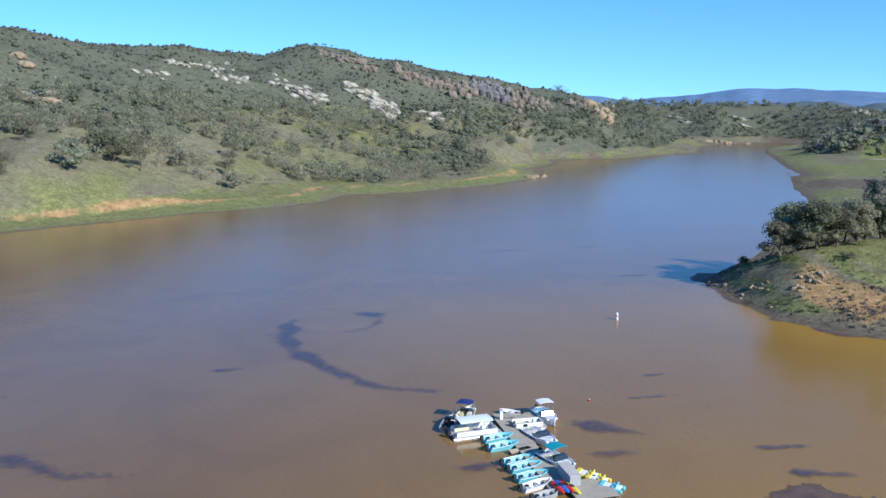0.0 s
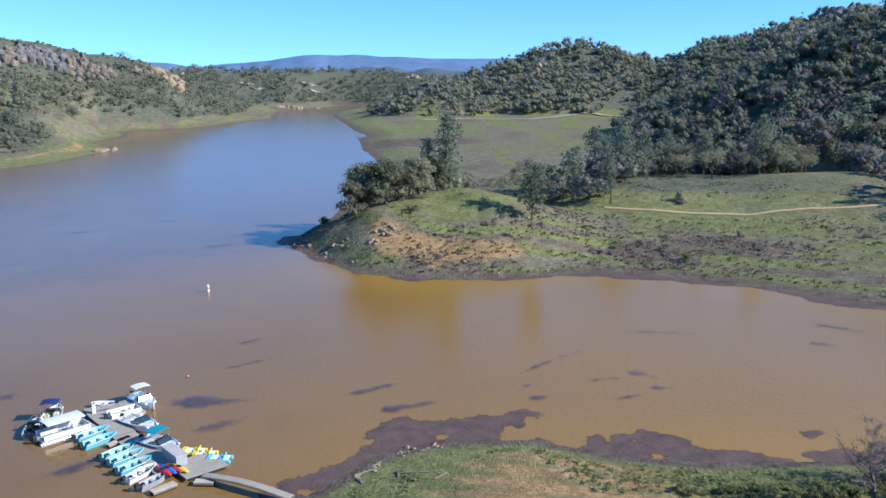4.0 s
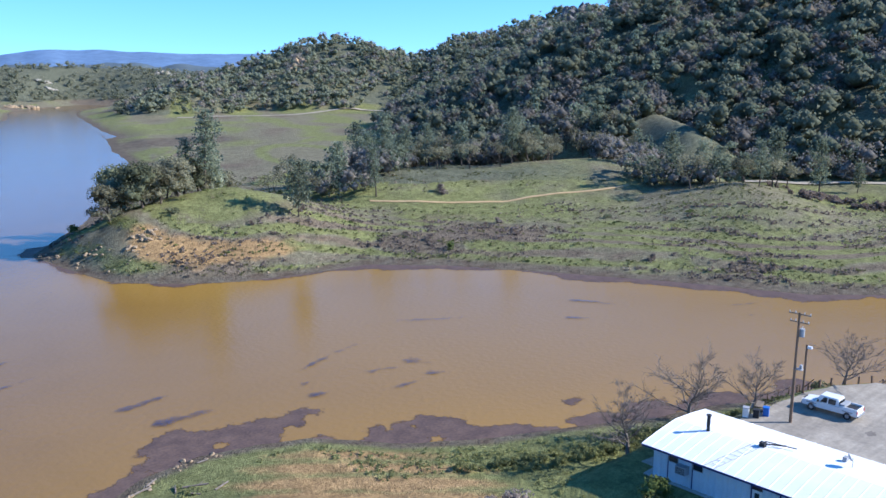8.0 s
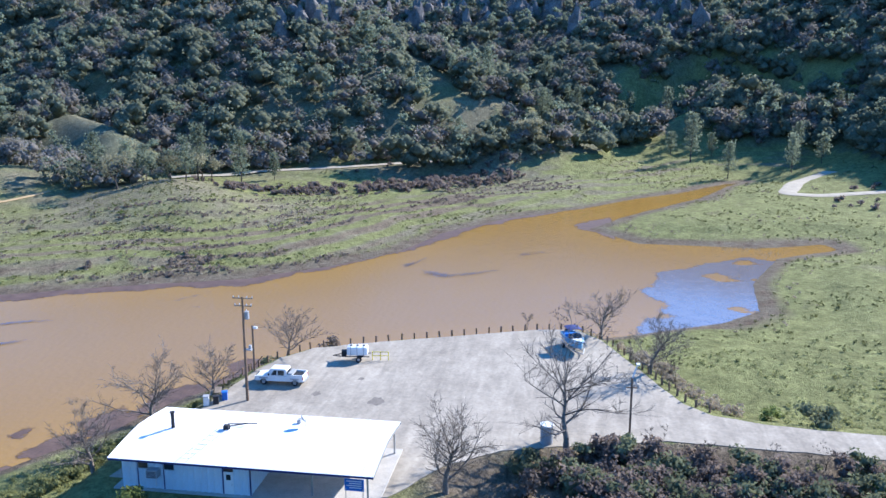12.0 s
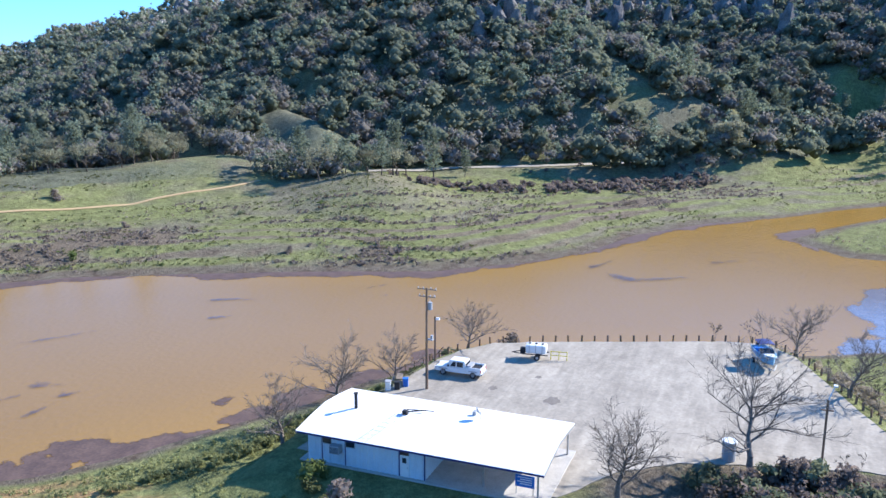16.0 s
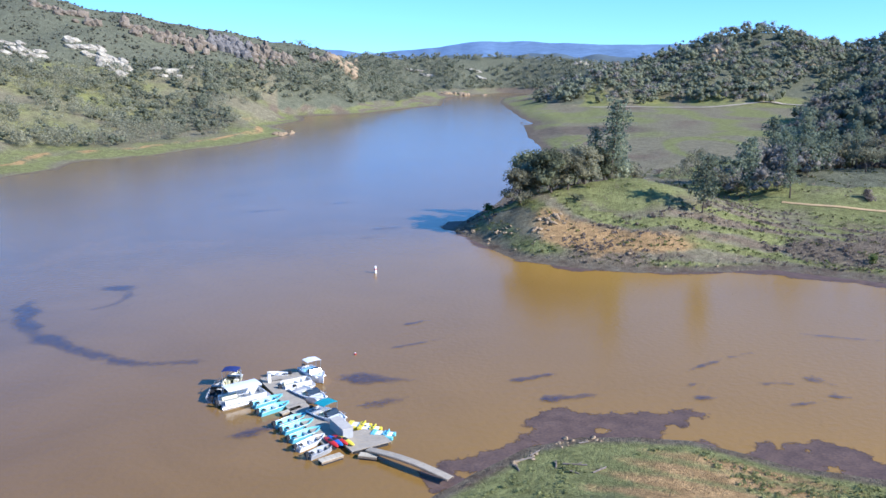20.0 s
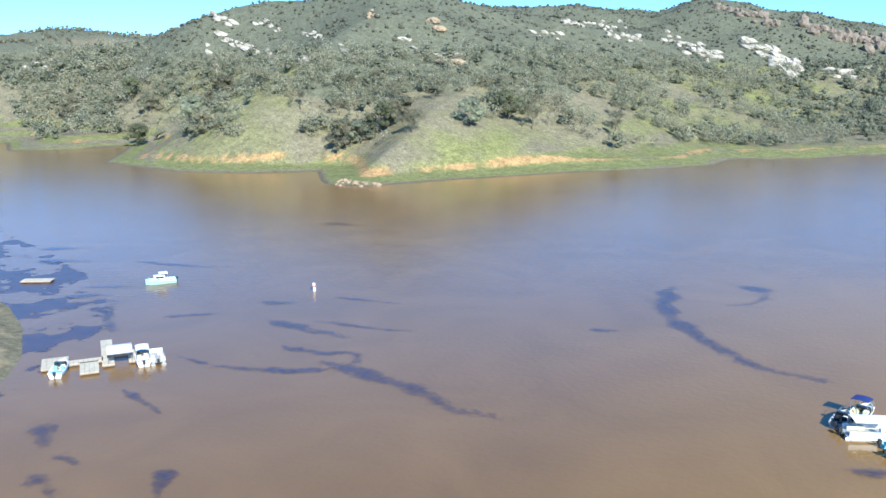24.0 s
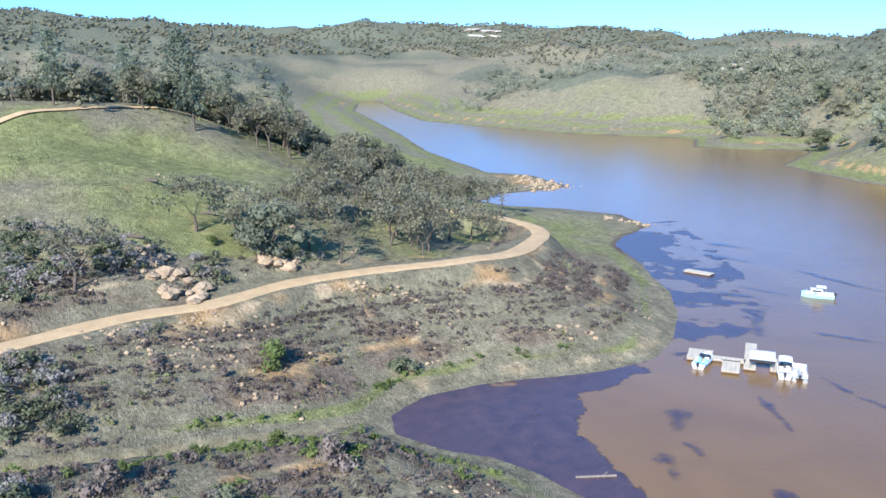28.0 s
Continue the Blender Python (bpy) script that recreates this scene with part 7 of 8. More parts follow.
# ---- the boat house and what stands on the lot ----
def boat_house():
    e = thing("boat_house", "white-roofed metal boat house with an open bay", "building", "", pose(0, 0, 3.5))
    x0, x1, y0, y1, yb = 63.4, 73.0, 26.5, 38.2, 16.0
    part_b = bmesh.new()
    box(part_b, ((x0 + x1) / 2 + 0.4, (yb + y1) / 2 + 0.1, 0.05), (x1 - x0 + 1.6, y1 - yb + 1.4, 0.14), 0, 0.02)
    part("slab", part_b, CONCRETE, e, "pale concrete slab")
    # siding: ribbed sheets with gaps at the windows and the door
    rib = bmesh.new()

    def ribbed(bm, a, b, fixed, axis, lo, hi):
        n = max(2, int(abs(b - a) / 0.10))
        prev = None
        for i in range(n + 1):
            u = a + (b - a) * i / n
            off = 0.06 if (i // 2) % 3 == 0 else 0.0
            pts = [(fixed - off, u) if axis == "y" else (u, fixed - off)]
            pair = [bm.verts.new((pts[0][0], pts[0][1], zz)) for zz in (lo, hi)]
            if prev:
                bm.faces.new((prev[0], pair[0], pair[1], prev[1]))
            prev = pair

    for a, b, lo, hi in ((38.2, 36.7, 0.12, 3.05), (36.7, 35.8, 0.12, 2.0), (35.8, 34.3, 0.12, 3.05), (34.3, 33.4, 0.12, 2.0), (33.4, 28.9, 0.12, 3.05), (28.0, 26.5, 0.12, 3.05), (36.7, 35.8, 2.8, 3.05), (34.3, 33.4, 2.8, 3.05), (28.9, 28.0, 2.7, 3.05)):
        ribbed(rib, a, b, x0, "y", lo, hi)
    part("wall", rib, WALL, e, "pale blue-white ribbed metal wall")
    for nm, a, b, fx, ax in (("wall", x0, x1, y1, "x"), ("wall", x0, x1, y0, "x"), ("wall", y1, y0, x1, "y")):
        bm = bmesh.new()
        ribbed(bm, a, b, fx, ax, 0.12, 3.05)
        part(nm, bm, WALL, e)
    boxes("inner_lining", [((x0 + 0.08, 33.8, 1.6), (0.06, 9.0, 2.9))], WALL, e)
    for yc in (36.25, 33.85):
        f = boxes("window", [((x0 - 0.02, yc, 2.4), (0.08, 0.9, 0.8))], GLASS, e)
        boxes("frame", [((x0 - 0.05, yc, 2.4 + s * 0.42), (0.08, 1.0, 0.06)) for s in (-1, 1)] + [((x0 - 0.05, yc + s * 0.47, 2.4), (0.08, 0.06, 0.8)) for s in (-1, 1)], GREY, f)
    d = boxes("door", [((x0 - 0.02, 28.45, 1.15), (0.06, 0.86, 2.05))], WHITE, e, "white door with a small pane")
    boxes("pane", [((x0 - 0.06, 28.45, 1.7), (0.03, 0.4, 0.5))], GLASS, d)
    boxes("transom", [((x0 - 0.02, 28.45, 2.45), (0.06, 0.86, 0.5))], GLASS, e)
    boxes("handle", [((x0 - 0.08, 28.15, 1.05), (0.05, 0.04, 0.12))], STEEL, d)
    for yc in (36.75, 34.35, 28.95, 26.5):
        boxes("trim", [((x0 - 0.04, yc, 1.6), (0.06, 0.10, 2.9))], NAVY, e, "dark vertical trim")
    ac = boxes("air_conditioner", [((x0 - 0.35, 35.2, 1.75), (0.7, 1.0, 0.75))], GREY, e, "boxy wall air conditioner", 0.03)
    boxes("grille", [((x0 - 0.71, 35.2, 1.5 + k * 0.12), (0.02, 0.85, 0.05)) for k in range(5)], DARK, ac)
    # roof: two low slopes of lapped sheets with raised seams
    rx0, rx1, ry0, ry1, zr, ze = 62.6, 73.8, 15.5, 39.1, 3.75, 3.1
    mid = (rx0 + rx1) / 2
    for xa, xb in ((rx0, mid), (rx1, mid)):
        n = 24
        for k in range(n):
            ya, yb2 = ry0 + (ry1 - ry0) * k / n, ry0 + (ry1 - ry0) * (k + 1) / n
            bm = bmesh.new()
            rows = []
            for yy, up in ((ya + 0.01, 0.0), (yb2 - 0.07, 0.0), (yb2 - 0.05, 0.022), (yb2 + 0.0, 0.022)):
                rows.append([bm.verts.new((xx, yy, zz + up)) for xx, zz in ((xa, ze), ((xa + xb) / 2, ze + (zr - ze) * 0.62), (xb, zr))] + [bm.verts.new((xx, yy, zz + up - 0.06)) for xx, zz in ((xb, zr), ((xa + xb) / 2, ze + (zr - ze) * 0.62), (xa, ze))])
            for p, q in zip(rows[:-1], rows[1:]):
                for j in range(6):
                    bm.faces.new((p[j], q[j], q[(j + 1) % 6], p[(j + 1) % 6]))
            bm.faces.new(rows[0])
            bm.faces.new(rows[-1][::-1])
            part("roof_sheet", bm, ROOF, e)
    boxes("fascia", [((rx0 + 0.02, (ry0 + ry1) / 2, ze - 0.12), (0.05, ry1 - ry0, 0.18)), ((rx1 - 0.02, (ry0 + ry1) / 2, ze - 0.12), (0.05, ry1 - ry0, 0.18))], NAVY, e, "dark eaves trim")
    for y in (ry0 + 0.03, 26.5):
        bm = bmesh.new()
        vs = [bm.verts.new(p) for p in ((rx0 + 0.1, y, ze - 0.1), (mid, y, zr - 0.1), (rx1 - 0.1, y, ze - 0.1), (rx1 - 0.1, y, ze - 0.32), (mid, y, zr - 0.32), (rx0 + 0.1, y, ze - 0.32))]
        bm.faces.new(vs[:3] + vs[3:])
        got = bmesh.ops.extrude_face_region(bm, geom=bm.faces[:])
        for v in [g for g in got["geom"] if isinstance(g, bmesh.types.BMVert)]:
            v.co.y += 0.12
        part("gable_beam", bm, STEEL, e)
    for px, py in ((64.2, 16.4), (73.2, 16.0), (64.2, 21.3), (73.2, 21.2)):
        boxes("post", [((px, py, 1.6), (0.16, 0.16, 3.0))], STEEL, e)
    ch = rods("chimney", [((68.0, 35.6, 3.6), (68.0, 35.6, 5.2), 0.16)], DARK, e, "black stove pipe", 12)
    rods("cap", [((68.0, 35.6, 5.2), (68.0, 35.6, 5.3), 0.24)], DARK, ch, sides=12)
    v = boxes("roof_vent", [((68.4, 30.6, 3.9), (0.5, 0.5, 0.5))], DARK, e, "dark roof ventilator", 0.05)
    rods("duct", [((68.4, 30.6, 4.0), (69.6, 29.0, 3.9), 0.07), ((69.2, 30.8, 3.9), (69.8, 28.2, 3.85), 0.05)], DARK, v)
    rods("roof_ladder", [((62.7, 32.4 + s * 0.45, 3.18), (68.3, 30.9 + s * 0.45, 3.86), 0.022) for s in (-1, 1)] + [((63.2 + k * 0.75, 32.27 - k * 0.2 - 0.45, 3.26 + k * 0.09), (63.2 + k * 0.75, 32.27 - k * 0.2 + 0.45, 3.26 + k * 0.09), 0.014) for k in range(7)], GREY, e, sides=6)
    dish = rods("dish_mast", [((70.3, 23.7, 3.5), (70.3, 23.7, 4.4), 0.035)], STEEL, e)
    bm = bmesh.new()
    vs = bmesh.ops.create_uvsphere(bm, u_segments=14, v_segments=8, radius=0.62)["verts"]
    bmesh.ops.delete(bm, geom=[q for q in vs if q.co.z > -0.26], context="VERTS")
    bmesh.ops.transform(bm, matrix=pose(70.3, 23.5, 4.7, 60, 0, 30), verts=bm.verts[:])
    bmesh.ops.solidify(bm, geom=bm.faces[:], thickness=0.03)
    part("dish", bm, GREY, dish, "grey satellite dish")
    boxes("antenna_box", [((71.2, 24.6, 3.75), (0.5, 0.35, 0.35))], GREY, e)
    sg = boxes("sign_board", [((64.3, 17.6, 1.35), (0.06, 1.7, 1.1))], BLUE, e, "blue notice board with white lines")
    for k in range(4):
        boxes("line", [((64.26, 17.6 - 0.1 * (k % 2), 1.7 - k * 0.2), (0.03, 1.3 - 0.25 * (k % 2), 0.07))], WHITE, sg)
    for s in (-1, 1):
        rods("sign_leg", [((64.3, 17.6 + s * 0.75, 0.1), (64.3, 17.6 + s * 0.75, 1.0), 0.04)], STEEL, sg)
    return e


boat_house()
yard = thing("bay_screen", "pale interior screen wall of the open bay", "wall", "", pose(0, 0, 3.5))
boxes("panel", [((72.9, 21.3, 1.0), (0.06, 8.6, 1.8))], CONCRETE, yard)


def utility_pole(x, y, z, h):
    e = thing("utility_pole", "brown wooden utility pole with two crossarms", "pole", "", pose(x, y, z))
    bm = bmesh.new()
    rod(bm, (0, 0, -0.3), (0, 0, h), 0.17, 12, 0.11)
    part("shaft", bm, POLE_WOOD, e, smooth=False)
    for zz, l in ((h - 0.2, 2.3), (h - 1.05, 2.0)):
        arm = boxes("crossarm", [((0.12, 0, zz), (0.10, l, 0.12))], WOOD, e)
        for k in (-0.46, -0.2, 0.2, 0.46):
            rods("insulator", [((0.12, k * l, zz + 0.05), (0.12, k * l, zz + 0.24), 0.05)], LENS, arm)
    t = rods("transformer", [((0.38, -0.25, h - 2.6), (0.38, -0.25, h - 1.75), 0.26)], GREY, e, "grey transformer can", 14)
    rods("bushing", [((0.38, -0.25, h - 1.75), (0.38, -0.25, h - 1.5), 0.04)], WHITE, t)
    boxes("bracket", [((0.14, -0.3, h - 6.0), (0.5, 0.9, 0.08)), ((0.3, -0.5, h - 5.75), (0.3, 0.25, 0.4))], GREY, e)
    return e


utility_pole(83.7, 34.8, 3.5, 11.9)
e = thing("short_pole", "short wooden service pole with a lamp", "pole", "", pose(92.6, 37.4, 3.4))
rods("shaft", [((0, 0, -0.3), (0, 0, 5.9), 0.13)], POLE_WOOD, e, sides=10)
boxes("lamp", [((0.05, -0.3, 5.6), (0.3, 0.5, 0.25))], WHITE, e)
rods("brace", [((0, -0.1, 0.9), (0, -1.1, 2.1), 0.06)], POLE_WOOD, e)
e = thing("lamp_post", "wooden lamp post with a white lamp arm", "lamp post", "", pose(80.3, -6.3, 3.4))
rods("shaft", [((0, 0, -0.3), (0, 0, 6.4), 0.11)], POLE_WOOD, e, sides=10)
boxes("crossbar", [((0, 0, 5.4), (0.1, 1.1, 0.1))], POLE_WOOD, e)
rods("arm", [((0, 0, 6.3), (0.5, -0.45, 7.5), 0.06)], WHITE, e)
boxes("lamp_head", [((0.62, -0.55, 7.6), (0.5, 0.35, 0.14))], WHITE, e, bevel=0.03)


def pickup(x, y, z, turn):
    """Front towards +x of its own frame."""
    e = thing("pickup_truck", "white crew-cab pickup truck parked on the lot", "truck", "", pose(x, y, z, 0, 0, turn))
    bm = bmesh.new()
    prof = [(2.85, 0.45), (2.9, 0.75), (2.78, 1.02), (1.55, 1.12), (1.45, 1.12), (-0.9, 1.10), (-2.85, 1.10), (-2.88, 0.5)]
    left, right = [bm.verts.new((px, 0.98, pz)) for px, pz in prof], [bm.verts.new((px, -0.98, pz)) for px, pz in prof]
    bm.faces.new(left)
    bm.faces.new(right[::-1])
    for i in range(len(prof)):
        j = (i + 1) % len(prof)
        bm.faces.new((left[i], right[i], right[j], left[j]))
    bmesh.ops.bevel(bm, geom=[ed for ed in bm.edges], offset=0.05, segments=2, affect="EDGES")
    part("body", bm, WHITE, e, smooth=False)
    bm = bmesh.new()
    vs = box(bm, (0.25, 0, 1.48), (2.5, 1.84, 0.80))
    for v in vs:
        if v.co.z > 1.5:
            v.co.x = v.co.x - 0.45 if v.co.x > 0.25 else v.co.x + 0.16
            v.co.y *= 0.84
    bmesh.ops.bevel(bm, geom=bm.edges[:], offset=0.06, segments=2, affect="EDGES")
    cab = part("cab", bm, WHITE, e)
    for s in (-1, 1):
        for a, b in ((0.98, 0.28), (0.14, -0.62)):
            bm = bmesh.new()
            q = [bm.verts.new(p) for p in ((a, s * 0.925, 1.2), (b, s * 0.925, 1.2), (b - 0.02, s * 0.825, 1.75), (a - 0.38 if a > 0.5 else a, s * 0.825, 1.75))]
            bm.faces.new(q)
            bmesh.ops.solidify(bm, geom=bm.faces[:], thickness=0.02)
            part("side_window", bm, GLASS, cab)
        boxes("mirror", [((1.15, s * 1.08, 1.3), (0.14, 0.2, 0.22))], DARK, e, bevel=0.03)
    for xa, xb, nm in ((1.48, 1.06, "windscreen"), (-1.0, -0.85, "rear_window")):
        bm = bmesh.new()
        q = [bm.verts.new(p) for p in ((xa, 0.8, 1.22), (xa, -0.8, 1.22), (xb, -0.68, 1.78), (xb, 0.68, 1.78))]
        bm.faces.new(q)
        bmesh.ops.solidify(bm, geom=bm.faces[:], thickness=0.02)
        part(nm, bm, GLASS, cab)
    bed = boxes("bed_wall", [((-1.95, s * 0.9, 1.2), (1.8, 0.12, 0.22)) for s in (-1, 1)] + [((-2.82, 0, 1.2), (0.1, 1.8, 0.22))], WHITE, e, bevel=0.02)
    boxes("bed_liner", [((-1.9, 0, 1.115), (1.75, 1.62, 0.03))], DARK, bed)
    boxes("tool_box", [((-1.3, 0, 1.3), (0.55, 1.6, 0.3))], GREY, bed, bevel=0.03)
    for wx in (1.85, -1.9):
        for s in (-1, 1):
            wh = rods("wheel", [((wx, s * 0.70, 0.39), (wx, s * 0.98, 0.39), 0.39)], DARK, e, "black tyre", 20)
            rods("rim", [((wx, s * 0.96, 0.39), (wx, s * 1.0, 0.39), 0.22)], STEEL, wh, sides=14)
            boxes("arch", [((wx, s * 0.985, 0.86), (1.05, 0.05, 0.12))], GREY, e, bevel=0.02)
    boxes("front_bumper", [((2.93, 0, 0.55), (0.14, 1.9, 0.24))], STEEL, e, bevel=0.03)
    boxes("rear_bumper", [((-2.95, 0, 0.55), (0.16, 1.8, 0.2))], STEEL, e, bevel=0.03)
    boxes("grille", [((2.9, 0, 0.85), (0.05, 1.1, 0.28))], DARK, e)
    for s in (-1, 1):
        boxes("headlight", [((2.88, s * 0.76, 0.88), (0.08, 0.34, 0.24))], LENS, e, bevel=0.02)
        boxes("tail_light", [((-2.88, s * 0.9, 0.95), (0.06, 0.14, 0.36))], AMBER, e)
    boxes("plate", [((-2.96, 0, 0.75), (0.02, 0.3, 0.15))], WHITE, e)
    return e


pickup(89.5, 32.9, 3.52, 90)

e = thing("tank_trailer", "white tank trailer with a black drawbar", "trailer", "", pose(98.2, 26.2, 3.52, 0, 0, 97))
bm = bmesh.new()
box(bm, (-0.2, 0, 1.35), (2.6, 1.5, 1.1), 0, 0.25)
part("tank", bm, WHITE, e)
rods("frame", [((-1.7, s * 0.7, 0.7), (1.4, s * 0.7, 0.7), 0.07) for s in (-1, 1)] + [((1.4, s * 0.7, 0.7), (2.9, 0, 0.6), 0.06) for s in (-1, 1)], DARK, e)
boxes("pump", [((1.5, 0, 0.95), (0.6, 0.7, 0.7))], DARK, e, bevel=0.05)
boxes("bracing", [((-0.2 + k * 0.8, 0, 1.35), (0.06, 1.56, 1.16)) for k in (-1, 0, 1)], GREY, e)
for s in (-1, 1):
    wh = rods("wheel", [((-0.4, s * 0.72, 0.36), (-0.4, s * 0.98, 0.36), 0.36)], DARK, e, sides=16)
    rods("rim", [((-0.4, s * 0.97, 0.36), (-0.4, s * 1.0, 0.36), 0.18)], STEEL, wh)
for k in range(3):
    rods("hatch", [((-1.0 + k * 0.8, 0, 1.9), (-1.0 + k * 0.8, 0, 2.0), 0.16)], DARK, e)
e = thing("guard_rail", "yellow pipe guard rail beside the tank trailer", "rail", "", pose(98.6, 23.2, 3.5, 0, 0, 97))
for k in range(3):
    rods("post", [((-1.0 + k, 0, 0), (-1.0 + k, 0, 1.15), 0.05)], YELLOW, e)
rods("rail", [((-1, 0, 1.1), (1, 0, 1.1), 0.05), ((-1, 0, 0.6), (1, 0, 0.6), 0.05)], YELLOW, e)

e = thing("boat_trailer", "galvanised boat trailer on the lot", "trailer", "", pose(106.3, -0.7, 3.52, 0, 0, 200))
rods("frame", [((-2.4, s * 0.85, 0.55), (1.6, s * 0.85, 0.55), 0.06) for s in (-1, 1)] + [((1.6, s * 0.85, 0.55), (3.3, 0, 0.5), 0.06) for s in (-1, 1)] + [((k, -0.85, 0.55), (k, 0.85, 0.55), 0.05) for k in (-2.2, -0.8, 0.8)], STEEL, e)
for s in (-1, 1):
    wh = rods("wheel", [((-1.0, s * 0.95, 0.34), (-1.0, s * 1.18, 0.34), 0.34)], DARK, e, sides=16)
    rods("rim", [((-1.0, s * 1.17, 0.34), (-1.0, s * 1.2, 0.34), 0.17)], STEEL, wh)
    rods("bunk", [((-2.2, s * 0.5, 0.72), (1.4, s * 0.5, 0.72), 0.07)], WOOD, e)
motorboat(106.3, -0.7, 200, 5.6, 2.1, NAVY, "pale blue motorboat with a dark canopy on a trailer", BOAT_BLUE, BLUE, False, 2.1, 2.0, 4.25, "trailer_boat")

# fence posts along the lot's water side
rnd = random.Random(5)
pp = [(93, 38.2), (97.7, 36.6), (102.2, 33.4), (106.4, 24.6), (109.8, 16.2), (114.4, 5.0), (115.7, -0.9), (110.8, -5.0), (101.2, -8.8), (95, -11.2), (90, -13.3), (87.8, -15.8)]
proto, carry = None, 0.0
for (xa, ya), (xb, yb) in zip(pp[:-1], pp[1:]):
    ln = math.hypot(xb - xa, yb - ya)
    t = carry
    while t < ln:
        x, y = xa + (xb - xa) * t / ln, ya + (yb - ya) * t / ln
        m = pose(x, y, ground(x, y) - 0.1, rnd.uniform(-4, 4), rnd.uniform(-4, 4), rnd.uniform(0, 90))
        if proto is None:
            bm = bmesh.new()
            box(bm, (0, 0, 0.5), (0.2, 0.2, 1.1), 0, 0.02)
            me = bpy.data.meshes.new("fence_post")
            bm.to_mesh(me)
            bm.free()
            me.materials.append(POLE_WOOD)
            proto = tagged(new("fence_post", me), "short square timber post at the lot's edge", "post", "fence posts")
            proto.matrix_basis = m
        else:
            copy_thing(proto, m)
        t += 1.75
    carry = t - ln
e = thing("rail_fence", "low timber rail fence by the short pole", "fence", "", pose(0, 0, 3.35))
for k in range(4):
    rods("post", [((88.5 + k * 1.6, 39.6 - k * 0.5, 0), (88.5 + k * 1.6, 39.6 - k * 0.5, 0.85), 0.08)], POLE_WOOD, e)
rods("rail", [((88.5, 39.6, 0.7), (93.3, 38.1, 0.7), 0.06)], POLE_WOOD, e)

# bins, boxes, kiosk, stains
e = thing("kiosk", "grey round-topped pay kiosk at the drive's edge", "kiosk", "", pose(77.9, 1.8, 3.45))
bm = bmesh.new()
rod(bm, (0, 0, 0), (0, 0, 1.9), 0.62, 16)
part("body", bm, GREY, e)
rods("cap", [((0, 0, 1.9), (0, 0, 2.02), 0.7)], WHITE, e, sides=16)
for nm, x, y, s, mat, lab in (("ice_chest", 81.9, 38.8, (0.7, 0.6, 1.05), WHITE, "white upright ice chest beside the boat house"), ("recycling_bin", 83.6, 37.4, (0.6, 0.6, 0.95), BLUE, "blue wheeled bin by the pole"),
                              ("waste_bin", 82.4, 37.9, (0.6, 0.6, 0.9), DARK, "black waste bin by the pole"), ("picnic_table", 84.6, 38.6, (1.8, 0.8, 0.75), WOOD, "dark picnic table on the grass")):
    e = thing(nm, lab, nm.replace("_", " "), "", pose(x, y, ground(x, y), 0, 0, 20))
    if nm == "picnic_table":
        boxes("tabletop", [((0, 0, 0.75), (1.8, 0.75, 0.06))], mat, e)
        for q in (-1, 1):
            boxes("bench", [((0, q * 0.75, 0.45), (1.8, 0.28, 0.05))], mat, e)
            rods("leg", [((q * 0.6, -0.7, 0), (q * 0.6, 0.1, 0.74), 0.05), ((q * 0.6, 0.7, 0), (q * 0.6, -0.1, 0.74), 0.05)], mat, e)
    else:
        boxes("body", [((0, 0, s[2] / 2), s)], mat, e, bevel=0.05)
        boxes("lid", [((0, 0, s[2] + 0.04), (s[0] + 0.06, s[1] + 0.06, 0.08))], GREY if nm == "ice_chest" else mat, e, bevel=0.03)
STAIN = material("oily_gravel", (0.215, 0.185, 0.150), 0.8, scale=1.5, fine=8, bump=0.2, alt=(0.13, 0.112, 0.092))
for x, y, s in ((86.8, 27.9, 0.7), (85.7, 20.7, 1.2), (92.0, 24.0, 0.5)):
    bm = bmesh.new()
    vs = [bm.verts.new((math.cos(a * 0.449) * s * (1 + 0.3 * math.sin(a * 2.1 + x)), math.sin(a * 0.449) * s * 0.7 * (1 + 0.25 * math.cos(a * 1.3)), 0)) for a in range(14)]
    bm.faces.new(vs)
    me = bpy.data.meshes.new("oil_stain")
    bm.to_mesh(me)
    bm.free()
    me.materials.append(STAIN)
    o = tagged(new("oil_stain", me), "dark oily stain on the lot", "stain", "lot stains")
    o.matrix_basis = pose(x, y, 3.528)

# ---- the main dock ----
ax = math.degrees(math.atan2(81.5 - 102.5, 13.9 - 8.6))
for k in range(5):
    t = (k + 0.5) / 5
    float_deck(8.7 + (13.4 - 8.7) * t, 102.6 + (82.0 - 102.6) * t, 4.3, 2.5, ax)
float_deck(10.2, 103.6, 5.6, 1.8, 8)
float_deck(16.2, 82.9, 4.4, 4.6, ax, DECK, "dock_platform", "square grey dock platform at the ramp's head")
float_deck(12.2, 79.6, 2.6, 0.9, 20, TAN_DECK)
float_deck(16.0, 79.0, 2.0, 0.9, -30, TAN_DECK)
float_deck(9.8, 92.9, 2.8, 0.7, 27, TAN_DECK)
e = thing("gangway", "long bowed grey timber gangway from dock to shore", "gangway")
p0, p1 = Vector((16.2, 80.1, 0.6)), Vector((22.4, 71.4, 0.7))
side = Vector((p1.y - p0.y, p0.x - p1.x, 0)).normalized()
n = 22
